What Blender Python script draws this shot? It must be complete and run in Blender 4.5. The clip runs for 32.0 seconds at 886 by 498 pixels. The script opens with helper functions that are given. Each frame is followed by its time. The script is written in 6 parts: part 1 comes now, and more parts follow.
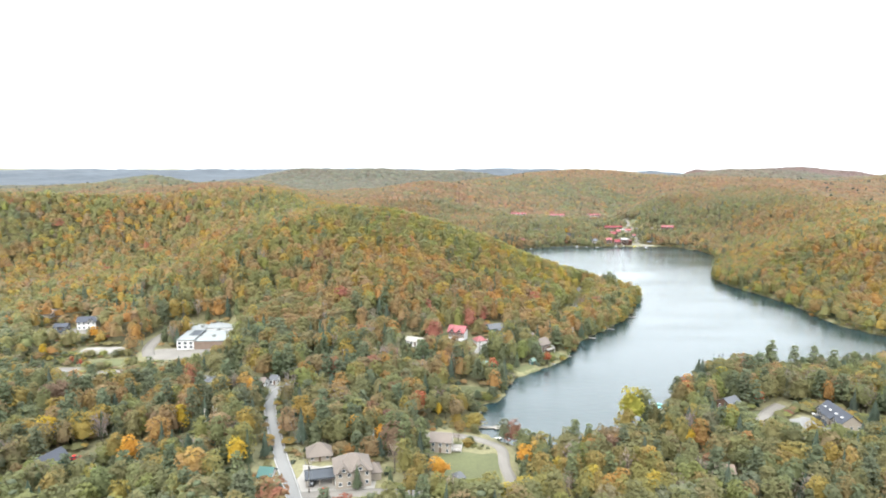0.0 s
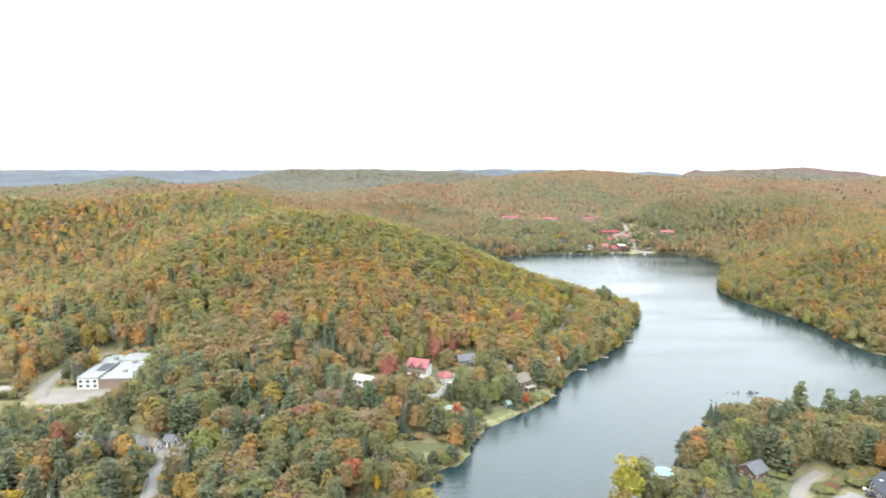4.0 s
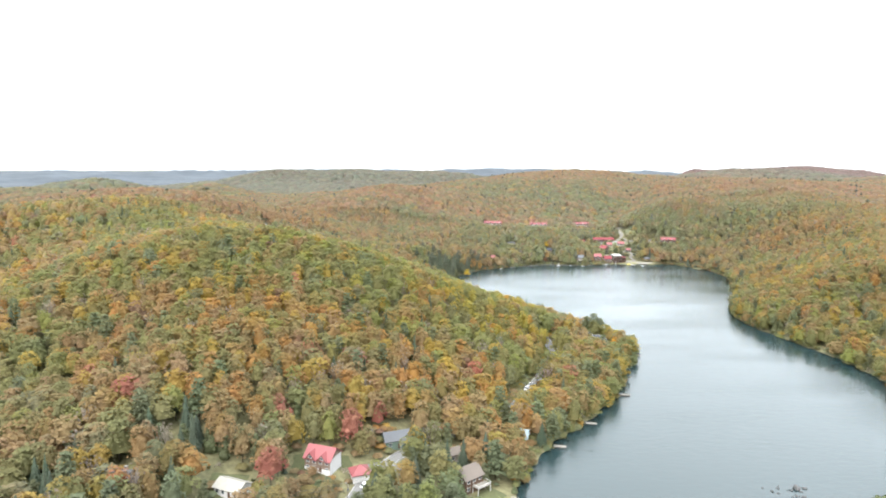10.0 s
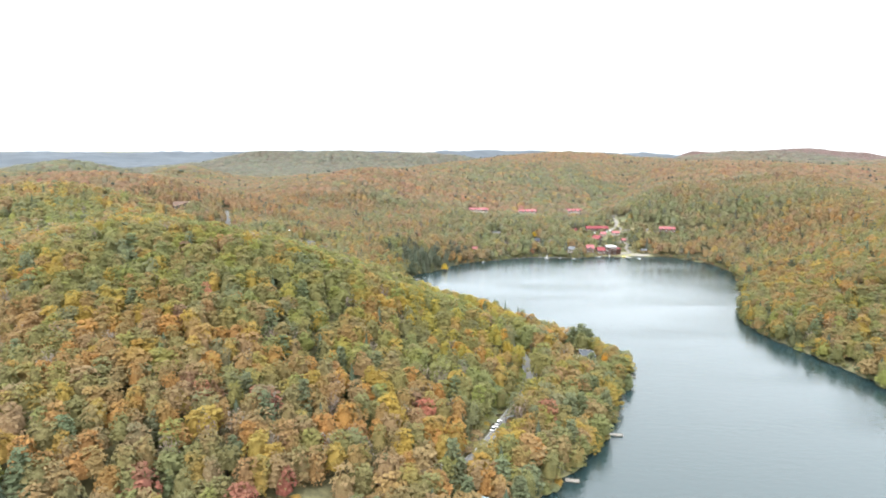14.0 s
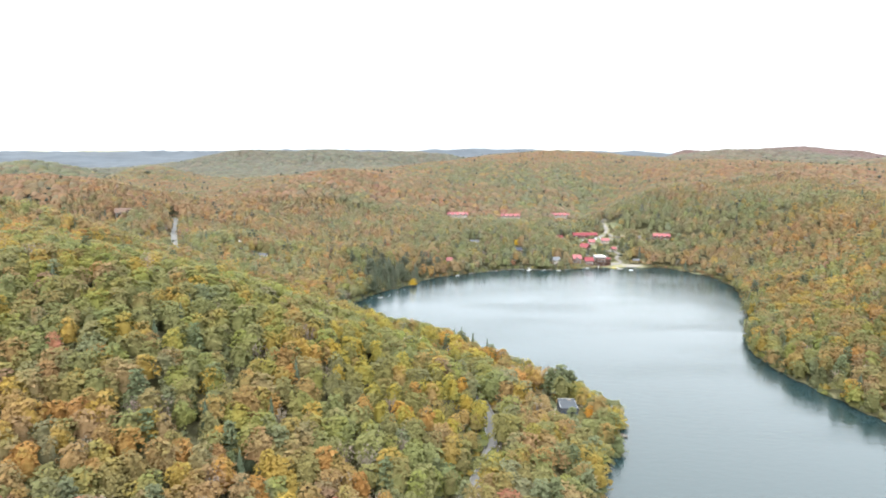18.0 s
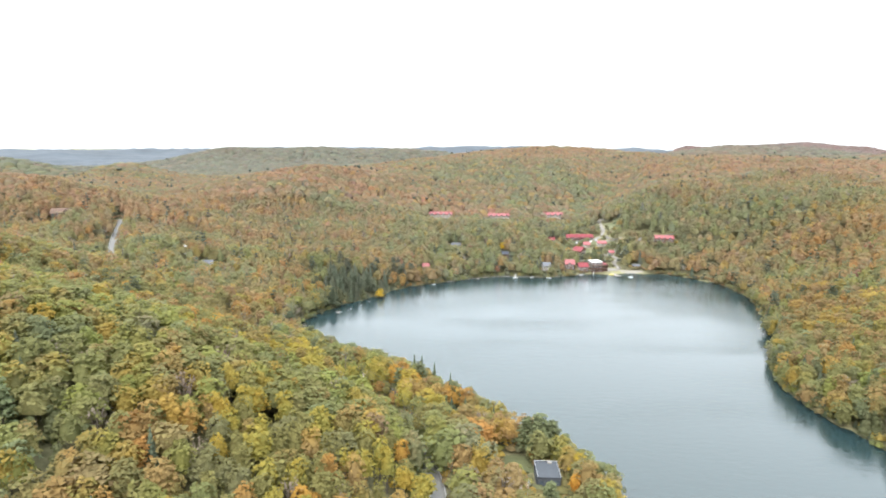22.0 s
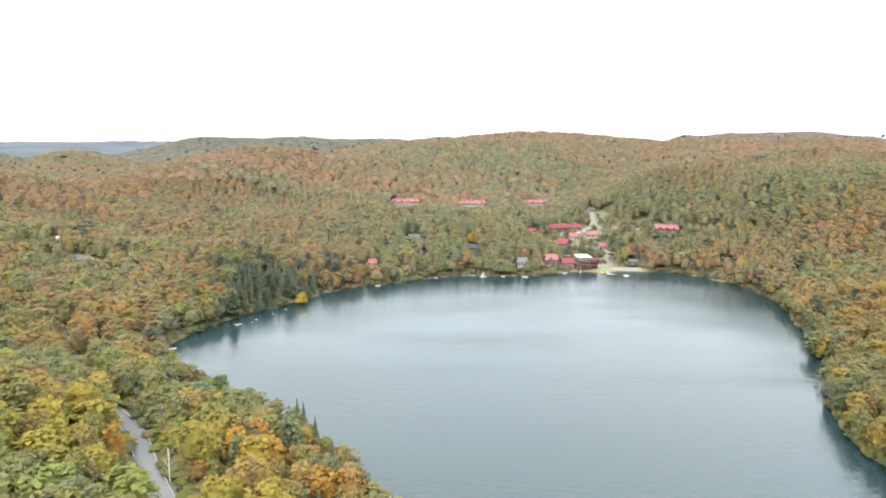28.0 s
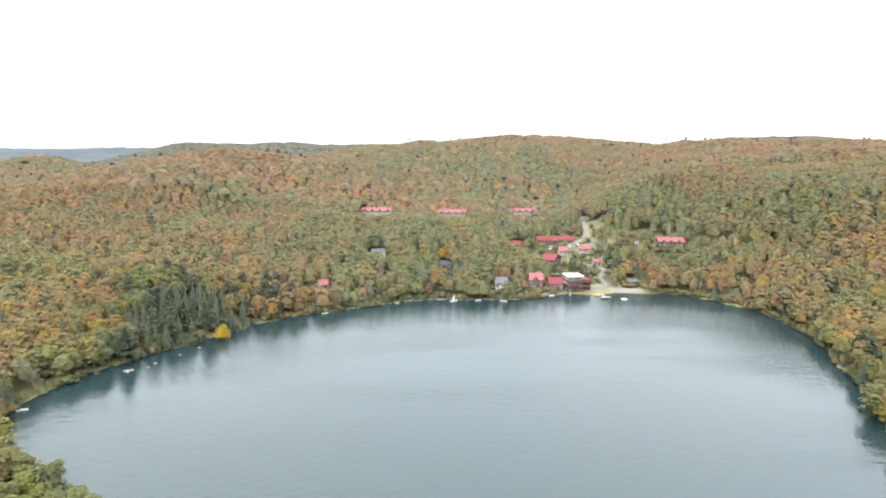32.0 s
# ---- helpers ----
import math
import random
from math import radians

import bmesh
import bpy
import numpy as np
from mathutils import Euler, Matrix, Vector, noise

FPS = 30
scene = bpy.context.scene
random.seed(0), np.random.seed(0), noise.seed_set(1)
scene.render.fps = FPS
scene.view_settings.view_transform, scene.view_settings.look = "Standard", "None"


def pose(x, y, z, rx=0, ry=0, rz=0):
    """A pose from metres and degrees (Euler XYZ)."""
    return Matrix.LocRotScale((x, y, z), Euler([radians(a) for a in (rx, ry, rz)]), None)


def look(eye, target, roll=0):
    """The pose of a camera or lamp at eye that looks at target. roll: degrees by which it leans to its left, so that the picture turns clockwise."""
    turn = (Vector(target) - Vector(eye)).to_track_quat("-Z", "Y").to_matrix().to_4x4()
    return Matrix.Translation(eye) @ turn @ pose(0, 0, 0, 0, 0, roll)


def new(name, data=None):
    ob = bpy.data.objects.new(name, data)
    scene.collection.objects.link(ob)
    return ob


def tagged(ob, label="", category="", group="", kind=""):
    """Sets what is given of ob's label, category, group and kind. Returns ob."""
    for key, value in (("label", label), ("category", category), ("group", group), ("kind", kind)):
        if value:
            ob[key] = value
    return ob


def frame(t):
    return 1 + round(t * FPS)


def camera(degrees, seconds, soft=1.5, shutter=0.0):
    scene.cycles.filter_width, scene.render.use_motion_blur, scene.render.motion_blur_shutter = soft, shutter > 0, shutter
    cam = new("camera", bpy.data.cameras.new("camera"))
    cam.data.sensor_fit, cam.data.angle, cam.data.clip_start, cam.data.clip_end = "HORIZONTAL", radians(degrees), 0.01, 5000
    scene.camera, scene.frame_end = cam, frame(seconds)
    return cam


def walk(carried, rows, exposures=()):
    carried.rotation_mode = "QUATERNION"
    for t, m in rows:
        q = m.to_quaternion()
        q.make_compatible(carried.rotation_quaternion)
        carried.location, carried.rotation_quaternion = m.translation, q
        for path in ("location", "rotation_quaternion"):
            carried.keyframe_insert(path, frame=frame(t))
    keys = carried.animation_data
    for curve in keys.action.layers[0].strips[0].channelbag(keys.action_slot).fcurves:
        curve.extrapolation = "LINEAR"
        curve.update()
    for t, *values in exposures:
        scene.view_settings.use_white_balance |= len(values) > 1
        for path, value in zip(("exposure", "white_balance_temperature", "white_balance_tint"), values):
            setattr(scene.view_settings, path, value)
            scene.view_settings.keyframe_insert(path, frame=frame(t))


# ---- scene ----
cam = camera(71.5, 32.0, soft=1.9)
PATH = [
    (0, (0.845, 5.992, 118.85), (0.868, 7.971, 118.565), 0.7),
    (0.5, (3.513, 14.151, 118.967), (3.536, 16.13, 118.681), 0.7),
    (1, (6.169, 22.292, 118.995), (6.193, 24.271, 118.709), 0.7),
    (1.5, (8.815, 30.416, 118.938), (8.84, 32.395, 118.652), 0.7),
    (2, (11.452, 38.526, 118.807), (11.478, 40.505, 118.522), 0.7),
    (2.5, (14.081, 46.622, 118.628), (14.108, 48.602, 118.344), 0.7),
    (3, (16.703, 54.708, 118.463), (16.731, 56.687, 118.18), 0.7),
    (3.5, (19.32, 62.783, 118.388), (19.348, 64.763, 118.105), 0.7),
    (5.5, (29.756, 95.018, 118.464), (29.787, 96.998, 118.182), 0.6),
    (6, (32.362, 103.067, 118.543), (32.394, 105.047, 118.261), 0.6),
    (6.5, (34.969, 111.114, 118.652), (35.001, 113.094, 118.37), 0.6),
    (7, (37.578, 119.161, 118.757), (37.611, 121.14, 118.475), 0.6),
    (7.5, (40.189, 127.208, 118.845), (40.223, 129.188, 118.562), 0.6),
    (8, (42.803, 135.257, 118.916), (42.838, 137.237, 118.633), 0.6),
    (8.5, (45.421, 143.309, 118.974), (45.457, 145.288, 118.691), 0.5),
    (9, (48.045, 151.364, 119.026), (48.081, 153.343, 118.742), 0.5),
    (9.5, (50.673, 159.423, 119.075), (50.71, 161.403, 118.791), 0.5),
    (10, (53.307, 167.488, 119.119), (53.345, 169.467, 118.834), 0.5),
    (10.5, (55.948, 175.559, 119.143), (55.986, 177.538, 118.858), 0.5),
    (11, (58.597, 183.636, 119.136), (58.636, 185.615, 118.851), 0.6),
    (11.5, (61.252, 191.72, 119.103), (61.293, 193.699, 118.817), 0.6),
    (12, (63.916, 199.812, 119.064), (63.958, 201.79, 118.775), 0.6),
    (12.5, (66.588, 207.912, 119.052), (66.632, 209.89, 118.761), 0.6),
    (13, (69.269, 216.02, 119.109), (69.316, 217.997, 118.806), 0.6),
    (13.5, (71.959, 224.137, 119.256), (72.007, 226.11, 118.928), 0.6),
    (14, (74.658, 232.264, 119.462), (74.708, 234.233, 119.119), 0.6),
    (14.5, (77.367, 240.399, 119.664), (77.417, 242.368, 119.319), 0.6),
    (16.5, (88.3, 273.036, 120.289), (88.377, 275.004, 119.943), 0.5),
    (17, (91.058, 281.219, 120.405), (91.135, 283.187, 120.058), 0.5),
    (17.5, (93.826, 289.411, 120.518), (93.902, 291.379, 120.171), 0.5),
    (18, (96.604, 297.612, 120.667), (96.679, 299.58, 120.319), 0.5),
    (18.5, (99.392, 305.822, 120.818), (99.465, 307.79, 120.469), 0.5),
    (19, (102.189, 314.04, 120.82), (102.262, 316.009, 120.472), 0.4),
    (19.5, (104.995, 322.267, 120.465), (105.069, 324.235, 120.119), 0.4),
    (20, (107.811, 330.5, 119.707), (107.884, 332.469, 119.361), 0.4),
    (20.5, (110.635, 338.741, 118.669), (110.709, 340.709, 118.32), 0.4),
    (21, (113.468, 346.988, 117.468), (113.542, 348.956, 117.117), 0.4),
    (21.5, (116.308, 355.241, 116.154), (116.384, 357.208, 115.801), 0.4),
    (22, (119.156, 363.498, 114.737), (119.234, 365.465, 114.383), 0.4),
    (22.5, (122.011, 371.76, 113.23), (122.09, 373.727, 112.874), 0.4),
    (23, (124.873, 380.025, 111.649), (124.952, 381.992, 111.292), 0.4),
    (23.5, (127.74, 388.293, 110.019), (127.82, 390.259, 109.66), 0.4),
    (24, (130.613, 396.562, 108.368), (130.694, 398.528, 108.007), 0.4),
    (24.5, (133.491, 404.831, 106.714), (133.573, 406.797, 106.351), 0.4),
    (25, (136.372, 413.1, 105.023), (136.456, 415.065, 104.659), 0.4),
    (25.5, (139.257, 421.367, 103.25), (139.342, 423.332, 102.886), 0.4),
    (27.5, (150.811, 454.391, 96.008), (150.904, 456.355, 95.642), 0.3),
    (28, (153.699, 462.629, 94.277), (153.793, 464.593, 93.91), 0.4),
    (28.5, (156.585, 470.857, 92.882), (156.68, 472.821, 92.516), 0.4),
    (29, (159.467, 479.074, 91.982), (159.564, 481.038, 91.619), 0.4),
    (29.5, (162.345, 487.276, 91.434), (162.442, 489.241, 91.075), 0.4),
    (30, (165.217, 495.464, 90.978), (165.315, 497.43, 90.623), 0.4),
    (30.5, (168.083, 503.635, 90.503), (168.181, 505.602, 90.153), 0.4),
    (31, (170.941, 511.788, 90.022), (171.039, 513.755, 89.675), 0.4),
    (31.5, (173.79, 519.919, 89.56), (173.888, 521.887, 89.214), 0.3),
    (32, (176.628, 528.028, 89.125), (176.728, 529.996, 88.779), 0.3),
]
walk(cam, [(t, look(eye, target, roll)) for t, eye, target, roll in PATH], exposures=[(0.0, 2.71), (8.0, 2.70), (20.0, 2.67), (32.0, 2.56)])


# ---- sky and light: a bright, even overcast ----
world = bpy.data.worlds.new("overcast_sky")
scene.world = world
world.use_nodes = True
wn, wl = world.node_tree.nodes, world.node_tree.links
wn.clear()
sky = wn.new("ShaderNodeTexSky")
sky.sky_type, sky.sun_disc = "NISHITA", False
sky.sun_elevation, sky.sun_rotation = radians(42), radians(200)
sky.air_density, sky.dust_density = 1.0, 4.0
cover = wn.new("ShaderNodeTexNoise")
cover.inputs["Scale"].default_value, cover.inputs["Detail"].default_value = 2.2, 4.0
tone = wn.new("ShaderNodeValToRGB")
tone.color_ramp.elements[0].position, tone.color_ramp.elements[1].position = 0.3, 0.7
tone.color_ramp.elements[0].color, tone.color_ramp.elements[1].color = (0.88, 0.95, 1.0, 1), (0.93, 0.975, 1.0, 1)
gain = wn.new("ShaderNodeVectorMath")
gain.operation = "SCALE"
blend = wn.new("ShaderNodeMix")
blend.data_type = "RGBA"
blend.inputs[0].default_value = 0.9
back = wn.new("ShaderNodeBackground")
back.inputs["Strength"].default_value = 0.12
wout = wn.new("ShaderNodeOutputWorld")
way = wn.new("ShaderNodeTexCoord")
up = wn.new("ShaderNodeSeparateXYZ")
lift = wn.new("ShaderNodeMapRange")   # thick overcast, far brighter overhead than low down
lift.inputs["To Min"].default_value, lift.inputs["To Max"].default_value = 0.235, 1.0
wl.new(way.outputs["Generated"], up.inputs[0])
bend = wn.new("ShaderNodeMath")
bend.operation, bend.inputs[1].default_value, bend.use_clamp = "POWER", 1.0, True
wl.new(up.outputs["Z"], bend.inputs[0])
wl.new(bend.outputs[0], lift.inputs["Value"])
shade = wn.new("ShaderNodeMath")
shade.operation, shade.inputs[1].default_value = "MULTIPLY", 12.0
wl.new(lift.outputs[0], shade.inputs[0])
wl.new(shade.outputs[0], gain.inputs["Scale"])
wl.new(cover.outputs["Fac"], tone.inputs[0])
wl.new(tone.outputs[0], gain.inputs[0])
wl.new(sky.outputs[0], blend.inputs[6])
wl.new(gain.outputs[0], blend.inputs[7])
wl.new(blend.outputs[2], back.inputs[0])
wl.new(back.outputs[0], wout.inputs[0])
sun = new("sun", bpy.data.lights.new("sun", "SUN"))
sun.data.energy, sun.data.angle, sun.data.color = 0.9, radians(25), (1.0, 0.96, 0.9)
sun.matrix_world = look((0, 0, 300), (60, 170, 120))

# ---- materials ----


def material(name, base, rough=0.8, spread=0.25, grain=1.5, patch=0.15, bump=0.3, metal=0.0, spec=0.3):
    """Painted or natural surface: colour that varies at two scales, with a fine relief. grain, patch: cycles a metre."""
    m = bpy.data.materials.new(name)
    m.use_nodes = True
    n, l = m.node_tree.nodes, m.node_tree.links
    b = n["Principled BSDF"]
    b.inputs["Roughness"].default_value, b.inputs["Metallic"].default_value = rough, metal
    b.inputs["Specular IOR Level"].default_value = spec
    co = n.new("ShaderNodeTexCoord")
    fine, wide = n.new("ShaderNodeTexNoise"), n.new("ShaderNodeTexNoise")
    for t, sc in ((fine, grain), (wide, patch)):
        t.inputs["Scale"].default_value, t.inputs["Detail"].default_value = sc, 5.0
        l.new(co.outputs["Object"], t.inputs["Vector"])
    add = n.new("ShaderNodeMath")
    add.operation = "ADD"
    l.new(fine.outputs["Fac"], add.inputs[0])
    l.new(wide.outputs["Fac"], add.inputs[1])
    span = n.new("ShaderNodeMapRange")
    span.inputs["From Min"].default_value, span.inputs["From Max"].default_value = 0.6, 1.4
    span.inputs["To Min"].default_value, span.inputs["To Max"].default_value = 1 - spread, 1 + spread
    l.new(add.outputs[0], span.inputs["Value"])
    mul = n.new("ShaderNodeVectorMath")
    mul.operation = "SCALE"
    mul.inputs[0].default_value = base
    l.new(span.outputs[0], mul.inputs["Scale"])
    l.new(mul.outputs[0], b.inputs["Base Color"])
    if bump:
        bp = n.new("ShaderNodeBump")
        bp.inputs["Strength"].default_value, bp.inputs["Distance"].default_value = bump, 0.1
        l.new(fine.outputs["Fac"], bp.inputs["Height"])
        l.new(bp.outputs[0], b.inputs["Normal"])
    return m


def foliage(name):
    """Leaves: the tree's colour (tint, hazed when far) varied from clump to clump and by a fine noise."""
    m = bpy.data.materials.new(name)
    m.use_nodes = True
    n, l = m.node_tree.nodes, m.node_tree.links
    b = n["Principled BSDF"]
    b.inputs["Roughness"].default_value, b.inputs["Specular IOR Level"].default_value = 0.75, 0.12
    tint = n.new("ShaderNodeAttribute")
    tint.attribute_name = "tint"
    geo = n.new("ShaderNodeNewGeometry")
    isl = n.new("ShaderNodeMapRange")
    isl.inputs["To Min"].default_value, isl.inputs["To Max"].default_value = 0.86, 1.14
    l.new(geo.outputs["Random Per Island"], isl.inputs["Value"])
    tex = n.new("ShaderNodeTexNoise")
    tex.inputs["Scale"].default_value, tex.inputs["Detail"].default_value = 1.5, 5.0
    l.new(geo.outputs["Position"], tex.inputs["Vector"])
    var = n.new("ShaderNodeMapRange")
    var.inputs["From Min"].default_value, var.inputs["From Max"].default_value = 0.3, 0.7
    var.inputs["To Min"].default_value, var.inputs["To Max"].default_value = 0.86, 1.14
    l.new(tex.outputs["Fac"], var.inputs["Value"])
    mu = n.new("ShaderNodeMath")
    mu.operation = "MULTIPLY"
    l.new(isl.outputs[0], mu.inputs[0])
    l.new(var.outputs[0], mu.inputs[1])
    sc = n.new("ShaderNodeVectorMath")
    sc.operation = "SCALE"
    l.new(tint.outputs["Color"], sc.inputs[0])
    l.new(mu.outputs[0], sc.inputs["Scale"])
    l.new(sc.outputs[0], b.inputs["Base Color"])
    bp = n.new("ShaderNodeBump")
    bp.inputs["Strength"].default_value, bp.inputs["Distance"].default_value = 0.2, 0.25
    l.new(tex.outputs["Fac"], bp.inputs["Height"])
    l.new(bp.outputs[0], b.inputs["Normal"])
    thin = n.new("ShaderNodeBsdfTranslucent")
    l.new(sc.outputs[0], thin.inputs["Color"])
    mix = n.new("ShaderNodeMixShader")
    mix.inputs[0].default_value = 0.55
    l.new(b.outputs[0], mix.inputs[1])
    l.new(thin.outputs[0], mix.inputs[2])
    l.new(mix.outputs[0], n["Material Output"].inputs["Surface"])
    return m


M_LEAF = foliage("leaves")
# blue-grey of distance haze is mixed into this base colour
M_FAR = material("hazed_far_forest", (0.027, 0.034, 0.042), 0.95, 0.3, 0.02, 0.004, 0.0)
M_BARK = material("bark", (0.06, 0.052, 0.045), 0.9, 0.3, 6, 0.8)
M_BIRCH = material("pale_bark", (0.3, 0.28, 0.25), 0.8, 0.3, 5, 0.8)
M_GROUND = material("forest_floor", (0.088, 0.082, 0.042), 0.95, 0.5, 0.6, 0.03, 0.6)
M_GRASS = material("lawn_grass", (0.050, 0.054, 0.023), 0.95, 0.3, 1.2, 0.08, 0.5)
M_ASPHALT = material("asphalt", (0.105, 0.103, 0.1), 0.9, 0.2, 3, 0.08, 0.15)
M_GRAVEL = material("gravel", (0.098, 0.09, 0.08), 0.95, 0.25, 4, 0.1, 0.4)
M_SAND = material("sand", (0.115, 0.106, 0.09), 0.95, 0.15, 3, 0.2, 0.2)
M_LINE = material("road_paint", (0.22, 0.22, 0.21), 0.7, 0.25, 4, 0.5, 0.0)
M_ROCK = material("lake_rock", (0.045, 0.045, 0.045), 0.85, 0.35, 2, 0.4, 0.6)
M_STONE = material("pale_boulder", (0.12, 0.115, 0.105), 0.9, 0.3, 2, 0.4, 0.4)
M_RED = material("red_metal_roof", (0.13, 0.034, 0.036), 0.55, 0.12, 1.5, 0.2, 0.1)
M_DARKRED = material("dark_red_shingle", (0.095, 0.014, 0.018), 0.8, 0.2, 2, 0.2, 0.2)
M_GREY = material("grey_shingle", (0.055, 0.058, 0.064), 0.85, 0.2, 2.5, 0.2, 0.2)
M_SLATE = material("blue_grey_shingle", (0.026, 0.029, 0.037), 0.85, 0.2, 2.5, 0.2, 0.2)
M_TAN = material("tan_shingle", (0.082, 0.068, 0.058), 0.85, 0.2, 2.5, 0.2, 0.2)
M_CREAM = material("cream_roof", (0.15, 0.143, 0.125), 0.7, 0.12, 1.5, 0.3, 0.1)
M_WHITE = material("white_paint", (0.34, 0.34, 0.335), 0.6, 0.08, 2, 0.3, 0.05)
M_BEIGE = material("beige_siding", (0.17, 0.15, 0.125), 0.75, 0.12, 2, 0.3, 0.1)
M_BROWN = material("brown_timber", (0.06, 0.036, 0.024), 0.8, 0.25, 3, 0.4, 0.2)
M_BRICK = material("brick_wall", (0.112, 0.082, 0.064), 0.85, 0.25, 4, 0.4, 0.2)
M_GREEN = material("green_paint", (0.02, 0.058, 0.052), 0.7, 0.15, 2, 0.3, 0.1)
M_TEAL = material("pale_green_roof", (0.075, 0.11, 0.09), 0.6, 0.12, 1.5, 0.3, 0.1)
M_PALEBLUE = material("pale_blue_metal", (0.16, 0.21, 0.23), 0.45, 0.08, 1.5, 0.3, 0.05)
M_CHARCOAL = material("charcoal_siding", (0.032, 0.036, 0.042), 0.75, 0.15, 2, 0.3, 0.1)
M_CONCRETE = material("pale_concrete", (0.14, 0.132, 0.12), 0.9, 0.15, 1.5, 0.15, 0.15)
M_MEMBRANE = material("pale_roof_membrane", (0.125, 0.133, 0.132), 0.8, 0.12, 0.8, 0.1, 0.1)
M_DARKROOF = material("dark_roof_membrane", (0.026, 0.03, 0.036), 0.85, 0.15, 1.2, 0.2, 0.1)
M_GLASS = material("window_glass", (0.03, 0.04, 0.05), 0.08, 0.1, 1, 0.2, 0.0, 0.0, 0.6)
M_WOOD = material("weathered_wood", (0.13, 0.12, 0.105), 0.85, 0.25, 3, 0.5, 0.2)
M_POLE = material("pole_wood", (0.07, 0.058, 0.045), 0.9, 0.25, 3, 0.5, 0.2)
M_WIRE = material("cable", (0.05, 0.05, 0.05), 0.6, 0.1, 2, 0.5, 0.0)
M_POOL = material("pool_water", (0.06, 0.24, 0.26), 0.1, 0.1, 1, 0.3, 0.1)
M_YELLOW = material("yellow_plastic", (0.4, 0.32, 0.05), 0.5, 0.1, 2, 0.3, 0.0)
M_CARDARK = material("dark_car_paint", (0.02, 0.022, 0.026), 0.25, 0.1, 1, 0.3, 0.0, 0.0, 0.5)
M_CARRED = material("red_car_paint", (0.45, 0.03, 0.03), 0.25, 0.1, 1, 0.3, 0.0, 0.0, 0.5)
M_CARWHITE = material("white_car_paint", (0.5, 0.5, 0.5), 0.25, 0.05, 1, 0.3, 0.0, 0.0, 0.5)
M_TYRE = material("tyre_rubber", (0.02, 0.02, 0.02), 0.9, 0.1, 3, 0.5, 0.0)


def water_material():
    m = bpy.data.materials.new("lake_water")
    m.use_nodes = True
    n, l = m.node_tree.nodes, m.node_tree.links
    b = n["Principled BSDF"]
    b.inputs["Base Color"].default_value = (0.009, 0.018, 0.0195, 1)
    b.inputs["Roughness"].default_value, b.inputs["IOR"].default_value = 0.09, 1.38
    geo = n.new("ShaderNodeNewGeometry")
    gusts = n.new("ShaderNodeTexNoise")
    gusts.inputs["Scale"].default_value, gusts.inputs["Detail"].default_value = 0.02, 6.0
    drift = n.new("ShaderNodeMapping")
    drift.inputs["Rotation"].default_value = (0, 0, radians(-38))
    drift.inputs["Scale"].default_value = (0.35, 1.3, 1.0)
    l.new(geo.outputs["Position"], drift.inputs["Vector"])
    l.new(drift.outputs[0], gusts.inputs["Vector"])
    calm = n.new("ShaderNodeMapRange")
    calm.inputs["From Min"].default_value, calm.inputs["From Max"].default_value = 0.35, 0.65
    calm.inputs["To Min"].default_value, calm.inputs["To Max"].default_value = 0.35, 1.25
    l.new(gusts.outputs["Fac"], calm.inputs["Value"])
    turn = n.new("ShaderNodeMapping")
    turn.inputs["Rotation"].default_value = (0, 0, radians(25))
    turn.inputs["Scale"].default_value = (0.45, 1.0, 1.0)
    l.new(geo.outputs["Position"], turn.inputs["Vector"])
    last = None
    for sc, st, di in ((0.4, 0.8, 0.26), (1.2, 0.9, 0.15)):
        w = n.new("ShaderNodeTexNoise")
        w.inputs["Scale"].default_value, w.inputs["Detail"].default_value = sc, 3.0
        l.new(turn.outputs[0], w.inputs["Vector"])
        bp = n.new("ShaderNodeBump")
        bp.inputs["Distance"].default_value = di
        k = n.new("ShaderNodeMath")
        k.operation = "MULTIPLY"
        k.inputs[1].default_value = st
        l.new(calm.outputs[0], k.inputs[0])
        l.new(k.outputs[0], bp.inputs["Strength"])
        l.new(w.outputs["Fac"], bp.inputs["Height"])
        if last:
            l.new(last.outputs[0], bp.inputs["Normal"])
        last = bp
    l.new(last.outputs[0], b.inputs["Normal"])
    return m


M_WATER = water_material()

# ---- mesh helpers ----


def mesh_of(name, verts, faces, mats, tint=None, slots=None, smooth=False):
    """A mesh from arrays: verts (n, 3), triangles or quads (m, 3 or 4)."""
    verts, faces = np.asarray(verts, np.float32), np.asarray(faces, np.int32)
    me = bpy.data.meshes.new(name)
    k = faces.shape[1]
    me.vertices.add(len(verts))
    me.vertices.foreach_set("co", verts.ravel())
    me.loops.add(faces.size)
    me.loops.foreach_set("vertex_index", faces.ravel())
    me.polygons.add(len(faces))
    me.polygons.foreach_set("loop_start", np.arange(0, faces.size, k, dtype=np.int32))
    if slots is not None:
        me.polygons.foreach_set("material_index", np.asarray(slots, np.int32))
    me.polygons.foreach_set("use_smooth", np.full(len(faces), smooth))
    for m in mats if isinstance(mats, (list, tuple)) else [mats]:
        me.materials.append(m)
    if tint is not None:
        at = me.attributes.new("tint", "FLOAT_COLOR", "POINT")
        col = np.ones((len(verts), 4), np.float32)
        col[:, :3] = tint
        at.data.foreach_set("color", col.ravel())
    me.update(calc_edges=True)
    me.validate()
    return me


def part(name, mesh, parent, label="", at=None):
    ob = new(name, mesh)
    ob.parent = parent
    if at is not None:
        ob.location = at
    return tagged(ob, label) if label else ob


def thing(name, m, label, category, group="", kind=""):
    ob = new(name)
    ob.empty_display_size = 0.5
    ob.matrix_world = m
    return tagged(ob, label, category, group, kind)


